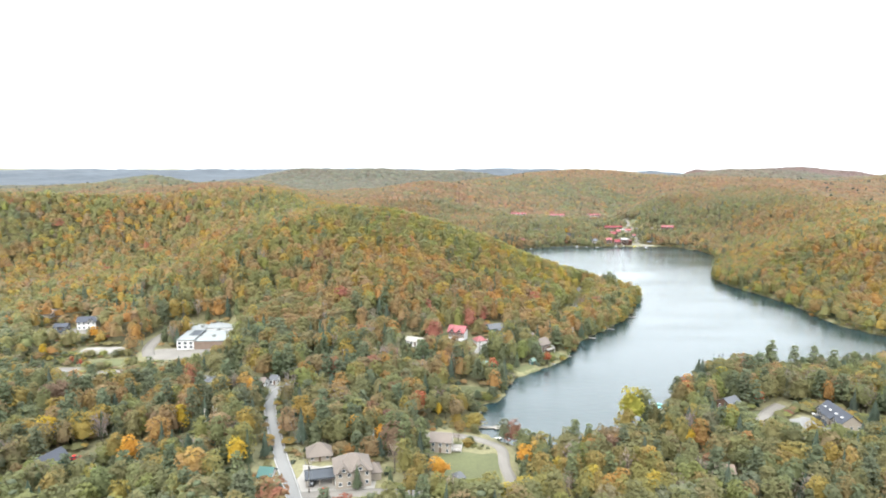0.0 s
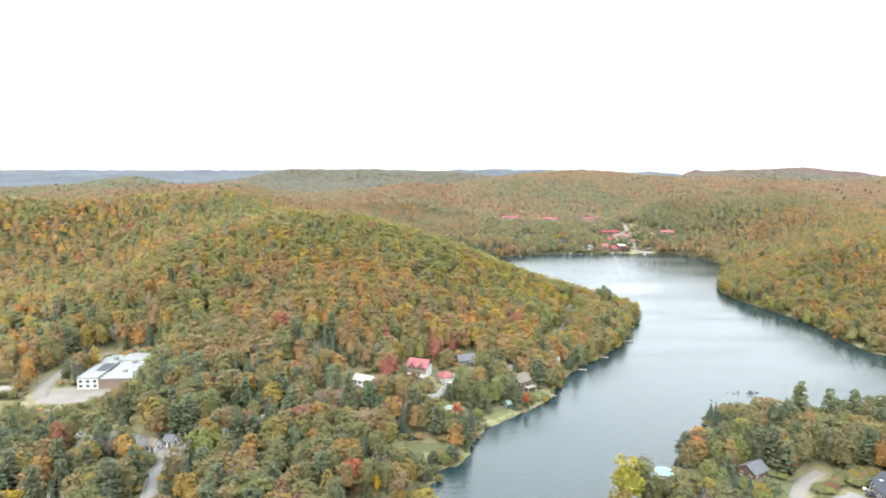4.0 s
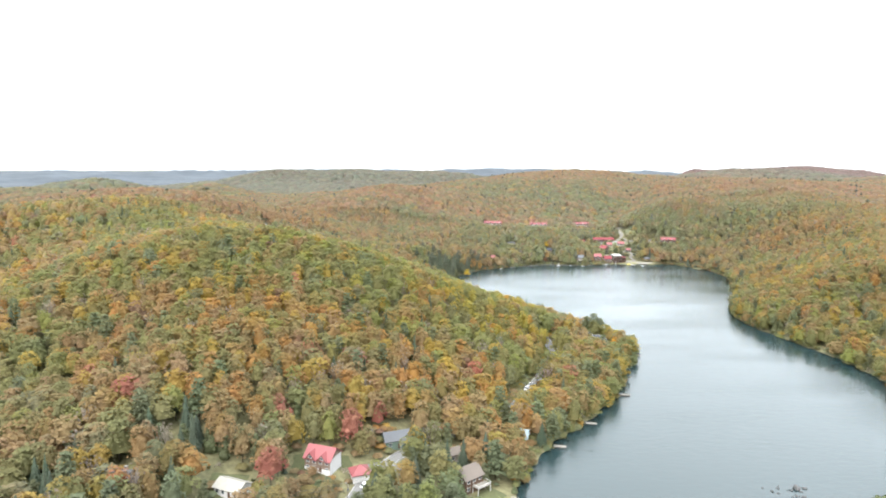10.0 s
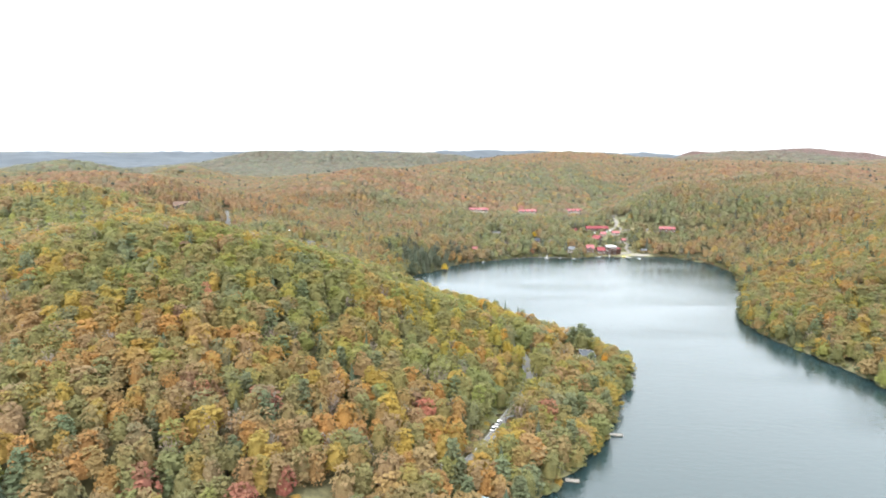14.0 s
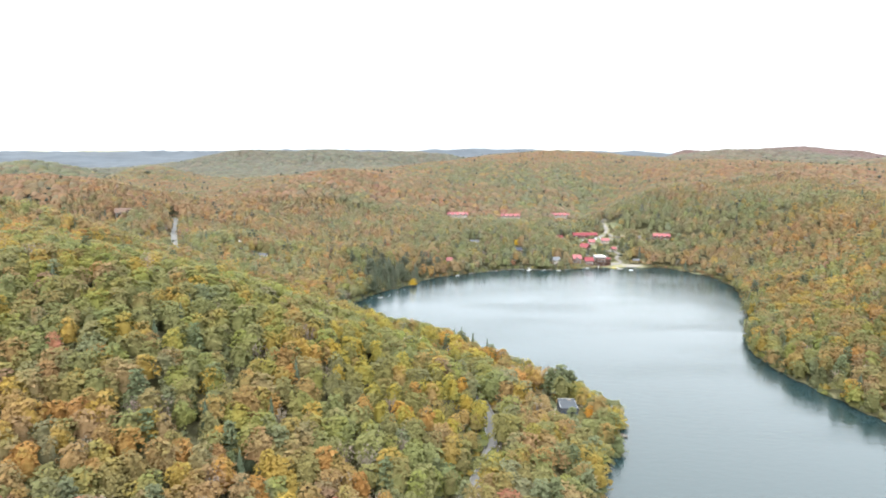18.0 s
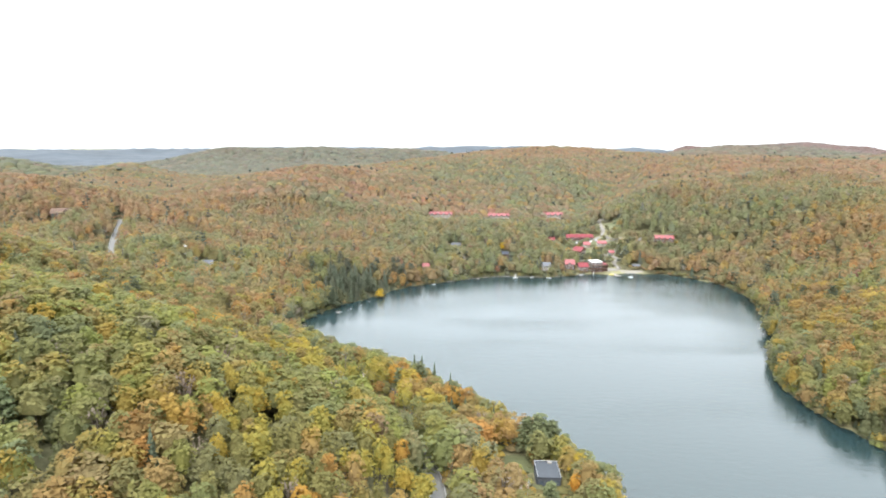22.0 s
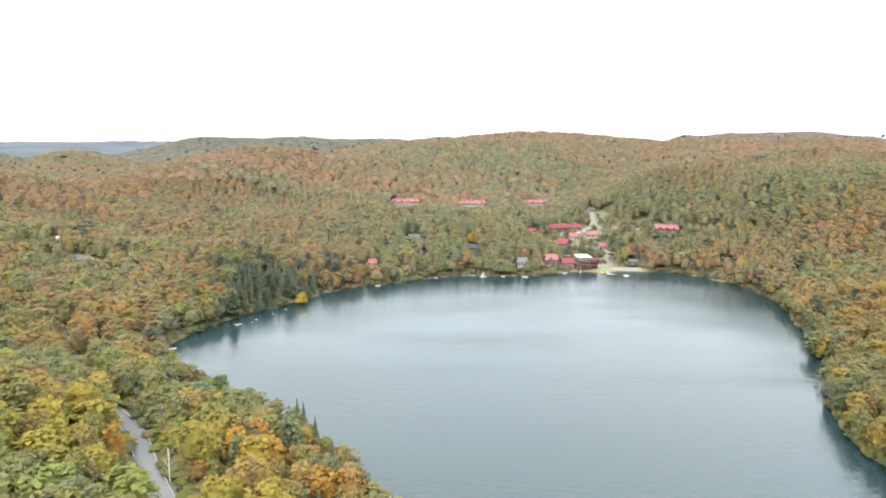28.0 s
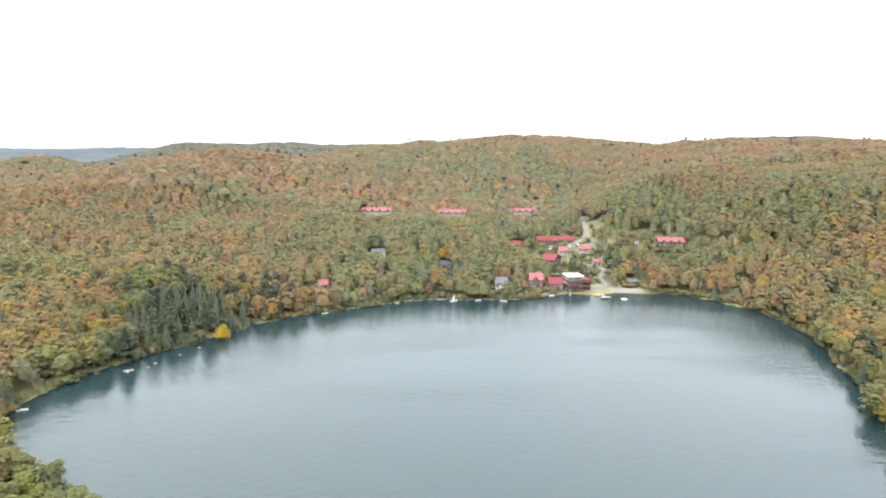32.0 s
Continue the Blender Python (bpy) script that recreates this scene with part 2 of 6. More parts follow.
CUBE = np.array([(x, y, z) for z in (-0.5, 0.5) for y in (-0.5, 0.5) for x in (-0.5, 0.5)])
CUBE_F = [(0, 2, 3, 1), (4, 5, 7, 6), (0, 1, 5, 4), (2, 6, 7, 3), (0, 4, 6, 2), (1, 3, 7, 5)]


def boxes(name, mat, *list_of):
    """One mesh of several boxes, each (cx, cy, cz, sx, sy, sz[, turn about z])."""
    v, f = [], []
    for b in list_of:
        p = CUBE * b[3:6]
        if len(b) > 6:
            c, s = math.cos(radians(b[6])), math.sin(radians(b[6]))
            p = np.c_[p[:, 0] * c - p[:, 1] * s, p[:, 0] * s + p[:, 1] * c, p[:, 2]]
        f += [[i + 8 * len(v) for i in q] for q in CUBE_F]
        v.append(p + b[:3])
    return mesh_of(name, np.vstack(v), f, mat)


def solid(name, mat, verts, faces):
    me = bpy.data.meshes.new(name)
    me.from_pydata([tuple(map(float, v)) for v in verts], [], faces)
    me.materials.append(mat)
    me.update()
    return me


def tube(name, mat, rings, sides=8):
    """A tapering tube through rings (x, y, z, radius)."""
    v, f = [], []
    for x, y, z, r in rings:
        v += [(x + r * math.cos(6.2832 * i / sides), y + r * math.sin(6.2832 * i / sides), z) for i in range(sides)]
    for k in range(len(rings) - 1):
        f += [(k * sides + i, k * sides + (i + 1) % sides, (k + 1) * sides + (i + 1) % sides, (k + 1) * sides + i) for i in range(sides)]
    f += [tuple(range(sides))[::-1], tuple((len(rings) - 1) * sides + i for i in range(sides))]
    return solid(name, mat, v, f)
# ---- the lie of the land ----
LAKE = [(28, 256), (20, 271), (25, 293), (36, 304), (42, 324), (55, 340), (70, 353), (83, 371), (101, 407),
        (124, 434), (151, 470), (167, 510), (182, 536), (176, 557), (156, 585), (136, 624), (112, 655),
        (82, 682), (56, 702), (43, 724), (50, 748), (60, 772), (90, 806), (107, 829), (152, 855), (188, 868),
        (231, 866), (262, 877), (300, 880), (333, 874), (357, 846), (362, 800), (338, 726), (314, 680),
        (293, 644), (289, 600), (298, 560), (305, 515), (302, 455), (318, 418), (304, 380), (246, 366),
        (196, 352), (158, 347), (131, 316), (94, 272), (74, 252), (48, 244)]


def closed_curve(points, steps=4):
    """A smooth closed line through the points (Catmull-Rom)."""
    p = np.array(points, float)
    a, b, c, d = np.roll(p, 1, 0), p, np.roll(p, -1, 0), np.roll(p, -2, 0)
    out = []
    for u in np.linspace(0, 1, steps, endpoint=False):
        out.append(0.5 * (2 * b + (c - a) * u + (2 * a - 5 * b + 4 * c - d) * u * u + (3 * b - a - 3 * c + d) * u ** 3))
    return np.stack(out, 1).reshape(-1, 2)


def open_curve(points, steps=6):
    p = np.array(points, float)
    a, b = np.vstack([2 * p[:1] - p[1:2], p[:-2]]), p[:-1]
    c, d = p[1:], np.vstack([p[2:], 2 * p[-1:] - p[-2:-1]])
    out = []
    for u in np.linspace(0, 1, steps, endpoint=False):
        out.append(0.5 * (2 * b + (c - a) * u + (2 * a - 5 * b + 4 * c - d) * u * u + (3 * b - a - 3 * c + d) * u ** 3))
    return np.vstack([np.stack(out, 1).reshape(-1, p.shape[1]), p[-1:]])


def line_distance(x, y, line):
    """Distance of points to an open line, and how far along it (0 to 1) the nearest place lies."""
    best, where = np.full(x.shape, 1e9), np.zeros(x.shape)
    n = len(line) - 1
    for i in range(n):
        (ax, ay), (bx, by) = line[i][:2], line[i + 1][:2]
        dx, dy = bx - ax, by - ay
        u = np.clip(((x - ax) * dx + (y - ay) * dy) / (dx * dx + dy * dy + 1e-9), 0, 1)
        d = np.hypot(x - ax - u * dx, y - ay - u * dy)
        near = d < best
        best, where = np.where(near, d, best), np.where(near, (i + u) / n, where)
    return best, where


SHORE = closed_curve(LAKE)


def wobble(x, y, size, seed):
    """A cheap smooth noise, about -1 to 1."""
    r = np.random.RandomState(seed)
    out = 0
    for k in range(5):
        a, f, p = r.uniform(0, 6.283), r.uniform(0.6, 1.5) / size * 6.283, r.uniform(0, 6.283)
        q, g = r.uniform(0, 6.283), r.uniform(0.3, 0.8) / size * 6.283
        out = out + np.sin((x * np.cos(a) + y * np.sin(a)) * f + p + 1.3 * np.sin((x * np.cos(q) + y * np.sin(q)) * g + p * 2))
    return out / 3.2


def shore_distance(x, y):
    """Metres to the shore, minus on the water."""
    x, y = np.asarray(x, float), np.asarray(y, float)
    d, _ = line_distance(x, y, np.vstack([SHORE, SHORE[:1]]))
    inside = np.zeros(x.shape, bool)
    q = np.roll(SHORE, -1, 0)
    for (ax, ay), (bx, by) in zip(SHORE, q):
        if ay != by:
            inside ^= ((ay > y) != (by > y)) & (x < (bx - ax) * (y - ay) / (by - ay) + ax)
    d = np.where(inside, -d, d)
    return d + 1.6 * wobble(x, y, 17, 5) * (np.abs(d) < 30)


def hill(x, y, cx, cy, height, along, across, turn=0.0):
    c, s = math.cos(math.radians(turn)), math.sin(math.radians(turn))
    u, v = ((x - cx) * c + (y - cy) * s) / along, ((y - cy) * c - (x - cx) * s) / across
    return height * np.exp(-0.5 * (u * u + v * v))


def ramp(v, a, b):
    u = np.clip((v - a) / (b - a), 0, 1)
    return u * u * (3 - 2 * u)


def raw_height(x, y):
    x, y = np.asarray(x, float), np.asarray(y, float)
    d = shore_distance(x, y)
    h = 0 * x
    # the peninsula's hill, its spur and the plateau to the west of it
    h = h + hill(x, y, -130, 594, 47, 79, 166, 29)
    h = h + hill(x, y, 27, 569, 27, 116, 57, 15)
    h = h + hill(x, y, -391, 623, 58, 174, 53, 18)
    h = h + hill(x, y, -784, 571, 36, 161, 203, -7)
    h = h + hill(x, y, -150, 368, -9, 42, 38) + hill(x, y, -142, 398, -7, 26, 18) + hill(x, y, 14, 373, -5, 26, 20)
    # the valley's far side with the straight road, the rust-coloured ridge and the hills behind
    h = h + hill(x, y, -306, 989, 45.9, 160, 59, -9)
    h = h + hill(x, y, -28, 1146, 46.5, 116, 77, 6)
    h = h + hill(x, y, -470, 1643, 35.1, 65, 74, -0)
    h = h + hill(x, y, -809, 1749, 44.9, 124, 92, -0)
    h = h + hill(x, y, -1297, 1203, 27.0, 305, 266, 1)
    h = h + hill(x, y, -593, 1209, 43.0, 229, 178, -7)
    # the high ground behind the village
    h = h + hill(x, y, 383, 1663, 75.6, 296, 183, 27)
    h = h + hill(x, y, 24, 1833, 21.8, 332, 96, 32)
    h = h + hill(x, y, 222, 1321, 30.4, 184, 116, -4)
    # the eastern hills, with the cleft that runs down to the village
    h = h + hill(x, y, 500, 540, 52, 130, 150, 0)
    h = h + hill(x, y, 604, 1159, 41.1, 250, 128, -24)
    h = h + hill(x, y, 556, 859, 33.3, 147, 129, -46)
    h = h + hill(x, y, 1062, 1441, 32.3, 211, 339, -39)
    h = h + hill(x, y, 1420, 2428, 85.8, 484, 231, 38)
    h = h + hill(x, y, 1226, 1243, 65.1, 256, 405, -11)
    h = h + hill(x, y, 517, 1043, 16.9, 107, 139, 3)
    h = h + hill(x, y, 655, 1386, 36.5, 131, 119, 0)
    h = h + hill(x, y, 994, 2396, 26.7, 37, 72, -1)
    h = h + hill(x, y, 357, 1156, -28.3, 36, 128, -27)
    h = h + hill(x, y, -128, 1353, 13.9, 172, 104, 2)
    h = h + hill(x, y, 929, 2004, 21.5, 208, 187, 0)
    h = h + hill(x, y, 198, 976, 8.5, 100, 58, 1)
    h = h + hill(x, y, -70, 830, 11.0, 37, 30, -1)
    h = h + hill(x, y, -137, 884, 12.0, 30, 33, -0)
    h = h + hill(x, y, 187, 1099, -7.5, 84, 30, 4)
    h = h + hill(x, y, 350, 1057, 14.7, 64, 47, -2)
    # grey-green hills in the distance
    h = h + hill(x, y, -560, 2620, 46, 190, 150) + hill(x, y, -211, 2690, 45, 180, 130) + hill(x, y, 130, 2714, 42, 180, 130)
    # level ground under the guest blocks and the lodges
    h = h + hill(x, y, 280, 1085, 6, 26, 22) + hill(x, y, 145, 1078, -3, 30, 20) + hill(x, y, 213, 1076, -3, 30, 20) + hill(x, y, 271, 930, -4, 16, 12)
    # rolling country out to the last ridge on the horizon
    r, a = np.hypot(x - 90, y - 260), np.degrees(np.arctan2(x - 90, y - 260))
    far = ramp(r, 1500, 2400)
    h = h + far * (7 + 8 * wobble(x, y, 800, 11) + 5 * wobble(x, y, 370, 12))
    h = h + (4 + 34 * ramp(a, -36, 6) + 1.5 * np.sin(a * 0.5) + 1.5 * np.sin(a * 1.3 + 1)) * np.exp(-0.5 * ((r - 4250) / 170) ** 2)
    h = h - 42 * ramp(r, 1650, 2500) * (1 - ramp(r, 3500, 4050)) * (1 - ramp(a, -27, -15))
    h = h * ramp(d, -10, 130)
    h = h + 3.2 * wobble(x, y, 130, 3) * ramp(d, 10, 120) + 6.0 * ramp(d, 0, 90) + 1.3 * (1 - np.exp(-np.maximum(d, 0) / 5))
    return np.where(d > 0, h, -3.5 * (1 - np.exp(np.minimum(d, 0) / 4)) - 0.15)

# ---- roads and clearings of the plan ----
MAIN_ROAD = open_curve([(-28, 60), (-33, 130), (-42, 185), (-56, 222), (-64, 243), (-70, 260), (-73, 274), (-69, 288), (-58, 304), (-38, 326),
                        (-5, 344), (23, 356), (31, 371), (40, 388), (55, 405), (76, 423), (93, 444), (107, 471), (121, 503),
                        (125, 528), (120, 552), (104, 580), (88, 605), (77, 624), (62, 644), (38, 672), (14, 706), (-10, 738),
                        (-50, 765), (-80, 782), (-97, 800), (-128, 862), (-149, 920), (-155, 934)])
SCHOOL_ROAD = open_curve([(-72, 280), (-92, 294), (-118, 303), (-150, 309), (-184, 317), (-202, 325)])
SCHOOL_DRIVE = open_curve([(-166, 354), (-173, 370), (-172, 390), (-160, 409)])
LAKE_DRIVE = open_curve([(-46, 196), (-12, 200), (26, 203), (28, 228), (28, 243), (20, 253), (9, 256), (-4, 254)])
EAST_DRIVE = open_curve([(154, 236), (158, 244), (163, 256), (167, 264)])
EAST_DRIVE_2 = open_curve([(143, 258), (148, 267), (157, 278), (168, 286)])
VILLAGE_ROAD = open_curve([(282, 883), (297, 893), (296, 906), (302, 913), (300, 925), (311, 940), (318, 955), (315, 966), (307, 979), (310, 988), (312, 1006), (318, 1030), (326, 1058)])
CAR_PARK = open_curve([(275, 971), (283, 973), (292, 976), (306, 979)])
HILL_TRACK = open_curve([(296, 968), (322, 962), (345, 954), (372, 950)])
ROADS = [(MAIN_ROAD, 2.9, 3.1), (SCHOOL_ROAD, 3.0, 5.5), (SCHOOL_DRIVE, 3.4, 6.0), (LAKE_DRIVE, 2.2, 4.5), (EAST_DRIVE, 2.6, 5.0), (EAST_DRIVE_2, 2.6, 5.0), (VILLAGE_ROAD, 1.9, 3.2), (CAR_PARK, 3.0, 4.4), (HILL_TRACK, 2.0, 4.5)]
# open ground: centre, half sizes, turn, surface
CLEARINGS = [
    ("yard", (-33, 207), (17, 13), 0, M_CONCRETE), ("lawn", (14, 226), (15, 15), 0, M_GRASS),
    ("yard", (-148, 360), (25, 13), 8, M_GRAVEL), ("lawn", (-184, 342), (11, 7), 10, M_GRASS), ("court", (-196, 360), (14, 7), 8, M_CONCRETE), ("yard", (-199, 328), (9, 4.5), 10, M_GRAVEL), ("yard", (-175, 328), (8, 4.5), 10, M_GRAVEL),
    ("yard", (165, 258), (8, 11), 20, M_ASPHALT), ("lawn", (150, 274), (9, 5), 20, M_GRASS), ("lawn", (102, 232), (9, 7), 0, M_GRASS),
    ("lawn", (113, 286), (9, 8), 40, M_GRASS), ("lawn", (14, 379), (13, 7), 10, M_GRASS), ("lawn", (53, 345), (9, 6), 40, M_GRASS), ("lawn", (19, 309), (11, 5), 0, M_GRASS),
    ("yard", (36, 379), (8, 7), 20, M_ASPHALT), ("lawn", (75, 371), (6, 5), 45, M_GRASS), ("lawn", (-14, 361), (8, 5), 0, M_GRASS),
    ("lawn", (154, 561), (6, 8), 0, M_GRASS), ("lawn", (-124, 222), (18, 8), 10, M_GRASS), ("yard", (-128, 213), (7, 4), 10, M_GRAVEL), ("yard", (-94, 232), (12, 3.5), 10, M_GRAVEL), ("yard", (-12, 322), (9, 6), 20, M_GRAVEL),
    ("yard", (-228, 386), (17, 8), 10, M_GRAVEL), ("yard", (262, 914), (10, 5), 0, M_GRAVEL), ("lawn", (282, 975), (14, 4), 0, M_GRASS),
    ("lawn", (276, 942), (9, 12), 0, M_GRASS), ("yard", (290, 890), (5, 6), 0, M_GRAVEL), ("lawn", (297, 960), (12, 8), 0, M_GRASS), ("yard", (289, 928), (9, 3), -15, M_GRAVEL),
    ("yard", (328, 1066), (9, 6), 0, M_GRAVEL), ("lawn", (322, 1000), (7, 16), 0, M_GRASS), ("beach", (305, 884), (13, 4.5), -6, M_SAND),
    ("yard", (338, 950), (13, 5), -20, M_GRAVEL), ("yard", (62, 392), (9, 5), 30, M_GRAVEL)]

GX = np.concatenate([np.arange(-4700, -1600, 100), np.arange(-1600, -900, 35), np.arange(-900, -260, 20), np.arange(-260, 400, 4), np.arange(400, 800, 16), np.arange(800, 1600, 32), np.arange(1600, 4701, 100)]).astype(float)
GY = np.concatenate([np.arange(-900, 140, 40), np.arange(140, 1060, 4), np.arange(1060, 1500, 12), np.arange(1500, 2600, 30), np.arange(2600, 4901, 70)]).astype(float)
GRID_X, GRID_Y = np.meshgrid(GX, GY)
GRID_Z = raw_height(GRID_X, GRID_Y)


def sample(grid, x, y):
    x, y = np.asarray(x, float), np.asarray(y, float)
    i, j = np.clip(np.searchsorted(GX, x) - 1, 0, len(GX) - 2), np.clip(np.searchsorted(GY, y) - 1, 0, len(GY) - 2)
    u, v = (x - GX[i]) / (GX[i + 1] - GX[i]), (y - GY[j]) / (GY[j + 1] - GY[j])
    return (grid[j, i] * (1 - u) + grid[j, i + 1] * u) * (1 - v) + (grid[j + 1, i] * (1 - u) + grid[j + 1, i + 1] * u) * v


# the ground is graded to the roads and yards
near = (GRID_X > -300) & (GRID_X < 420) & (GRID_Y > 40) & (GRID_Y < 1080)
gx, gy, gz = GRID_X[near], GRID_Y[near], GRID_Z[near].copy()
for line, half, _ in ROADS:
    level = sample(GRID_Z, line[:, 0], line[:, 1])
    level = np.convolve(np.r_[[level[0]] * 4, level, [level[-1]] * 4], np.ones(9) / 9, "valid")
    d, u = line_distance(gx, gy, line)
    k = 1 - ramp(d, half + 1, half + 10)
    gz = gz * (1 - k) + np.interp(u, np.linspace(0, 1, len(level)), level) * k
for _, (cx, cy), (hx, hy), turn, _ in CLEARINGS:
    c, s = math.cos(radians(turn)), math.sin(radians(turn))
    u, v = np.abs((gx - cx) * c + (gy - cy) * s) - hx, np.abs((gy - cy) * c - (gx - cx) * s) - hy
    k = 0.75 * (1 - ramp(np.maximum(u, v), -2, 12))
    gz = np.where(gz > 0.2, gz * (1 - k) + np.maximum(sample(GRID_Z, cx, cy), 0.8) * k, gz)
GRID_Z[near] = gz


def ground(x, y):
    return sample(GRID_Z, x, y)


def grid_mesh(name, keep, z, mat):
    idx = np.arange(GRID_X.size).reshape(GRID_X.shape)
    q = np.stack([idx[:-1, :-1], idx[:-1, 1:], idx[1:, 1:], idx[1:, :-1]], -1).reshape(-1, 4)
    return mesh_of(name, np.c_[GRID_X.ravel(), GRID_Y.ravel(), z.ravel()], q[keep], mat, smooth=True)


everywhere = np.ones((len(GY) - 1) * (len(GX) - 1), bool)
tagged(new("ground", grid_mesh("ground", everywhere, GRID_Z, M_GROUND)), "brown leaf-littered forest floor rolling out to the horizon", "ground", kind="structure")

wx, wy = np.meshgrid(np.linspace(0, 400, 41), np.linspace(220, 900, 69))
wi = np.arange(wx.size).reshape(wx.shape)
wq = np.stack([wi[:-1, :-1], wi[:-1, 1:], wi[1:, 1:], wi[1:, :-1]], -1).reshape(-1, 4)
tagged(new("water", mesh_of("water", np.c_[wx.ravel(), wy.ravel(), 0 * wx.ravel()], wq, M_WATER, smooth=True)), "calm grey-blue lake under a bright overcast sky", "lake", kind="structure")


def ribbon(line, half, lift, mat, name, offset=0.0):
    """A strip along a line that lies on the ground, with its edges turned down into it."""
    seg = np.r_[0, np.cumsum(np.hypot(*np.diff(line, axis=0).T))]
    s = np.arange(0, seg[-1], 3.0)
    p = np.c_[np.interp(s, seg, line[:, 0]), np.interp(s, seg, line[:, 1])]
    t = np.gradient(p, axis=0)
    t /= np.hypot(*t.T)[:, None]
    nrm = np.c_[t[:, 1], -t[:, 0]]
    cols = []
    for k, dz in ((-half - 0.3, -0.6), (-half, lift), (-half / 3, lift + 0.02), (half / 3, lift + 0.02), (half, lift), (half + 0.3, -0.6)):
        q = p + nrm * (k + offset)
        z = np.maximum.reduce([ground(q[:, 0], q[:, 1]), ground(p[:, 0], p[:, 1])]) if dz > 0 else ground(q[:, 0], q[:, 1])
        cols.append(np.c_[q, z + dz])
    v = np.stack(cols, 1).reshape(-1, 3)
    n, w = len(p), len(cols)
    i = np.arange(n * w).reshape(n, w)
    f = np.stack([i[:-1, :-1], i[1:, :-1], i[1:, 1:], i[:-1, 1:]], -1).reshape(-1, 4)
    return mesh_of(name, v, f[:, ::-1], mat, smooth=True)


road = tagged(new("road", ribbon(MAIN_ROAD, 2.6, 0.16, M_ASPHALT, "road")), "winding grey two-lane asphalt road through the woods", "road", kind="structure")
for side in (-2.3, 2.3):
    part("edge_line", ribbon(MAIN_ROAD, 0.07, 0.24, M_LINE, "edge_line", side), road, "worn white edge line")
for line, mat, name, half, label in (
        (SCHOOL_ROAD, M_ASPHALT, "road", 3.0, "pale narrow asphalt road towards the school"),
        (SCHOOL_DRIVE, M_GRAVEL, "driveway", 3.4, "pale driveway running past the school"),
        (LAKE_DRIVE, M_GRAVEL, "driveway", 2.2, "pale gravel driveway curving round a lawn by the lake"),
        (EAST_DRIVE, M_ASPHALT, "driveway", 2.6, "grey asphalt driveway to a long house"),
        (EAST_DRIVE_2, M_GRAVEL, "driveway", 2.6, "pale gravel driveway among trees"),
        (VILLAGE_ROAD, M_GRAVEL, "road", 1.9, "pale gravel road climbing through the lakeside resort"),
        (CAR_PARK, M_GRAVEL, "road", 3.0, "pale gravel car park in front of a long red-roofed building"),
        (HILL_TRACK, M_GRAVEL, "driveway", 2.0, "bare gravel track along a slope")):
    tagged(new(name, ribbon(line, half, 0.15, mat, name)), label, name, kind="structure")


def pad(cx, cy, hx, hy, turn, lift, mat, name):
    n, k = 9, 9
    u, v = np.meshgrid(np.linspace(-1, 1, n), np.linspace(-1, 1, k))
    edge = np.maximum(np.abs(u), np.abs(v)) > 0.99
    r = 1 + 0.10 * wobble(u * 9 + cx, v * 9 + cy, 9, 21) - 0.12 * (np.abs(u * v)) ** 2
    c, s = math.cos(radians(turn)), math.sin(radians(turn))
    x, y = cx + (u * hx * c - v * hy * s) * r, cy + (u * hx * s + v * hy * c) * r
    z = ground(x, y) + np.where(edge, -0.5, lift)
    i = np.arange(n * k).reshape(k, n)
    f = np.stack([i[:-1, :-1], i[:-1, 1:], i[1:, 1:], i[1:, :-1]], -1).reshape(-1, 4)
    return mesh_of(name, np.c_[x.ravel(), y.ravel(), z.ravel()], f, mat, smooth=True)


WORDS = {"yard": "pale paved yard beside a building", "lawn": "mown green lawn in a clearing", "court": "grey asphalt play court", "beach": "small sandy beach on the lake"}
for i, (kind, (cx, cy), (hx, hy), turn, mat) in enumerate(CLEARINGS):
    tagged(new({"yard": "pavement", "lawn": "lawn"}.get(kind, kind), pad(cx, cy, hx, hy, turn, 0.1 + 0.012 * (i % 5), mat, kind)), WORDS[kind], kind, kind="structure")

# where buildings stand: x, y, clear radius
SITES = [(163, 250, 7), (160, 243, 6), (156, 236, 5), (150, 262, 6), (155, 272, 6), (146, 254, 5), (143, 1070, 9), (134, 1072, 7), (152, 1072, 7), (212, 1069, 9), (204, 1070, 7), (221, 1070, 7), (279, 1075, 9), (271, 1076, 7), (287, 1076, 7), (-27, 207, 13), (-42, 224, 7), (-56.5, 205, 5), (-38, 205, 8), (94, 406, 5), (4, 240, 8), (10, 214, 4), (-136, 213, 8), (178, 262, 13), (177, 272, 12), (166, 256, 9), (160, 249, 6), (167, 266, 8), (158, 262, 5), (104, 214, 8), (140, 283, 7), (111, 292, 6),
         (-150, 350, 14), (-222, 392, 9), (-254, 408, 8), (-102, 284, 6), (-83, 265, 6), (-80, 284, 4), (-76, 288, 4), (-92, 326, 6), (-121, 289, 5),
         (28, 373, 5), (40, 397, 8), (92, 414, 5), (-46, 354, 6), (-9, 318, 7), (29, 395, 4), (59, 349, 4), (62, 392, 6),
         (161, 552, 8), (143, 484, 4), (31, 700, 6), (-62, 842, 4), (-40, 826, 5), (-200, 925, 7),
         (275, 884, 9), (251, 880, 9), (263, 881, 6), (270, 922, 8), (321, 920, 5),
         (229, 882, 6), (154, 936, 5), (198, 917, 5), (125, 880, 4), (338, 1038, 4),
         (-150, 345, 12), (164, 545, 6), (156, 543, 5), (18, 222, 9), (25, 230, 6), (6, 227, 7), (14, 212, 8), (24, 246, 5), (-121, 222, 8), (-131, 216, 7), (101, 226, 6), (149, 258, 5), (146, 270, 5)]
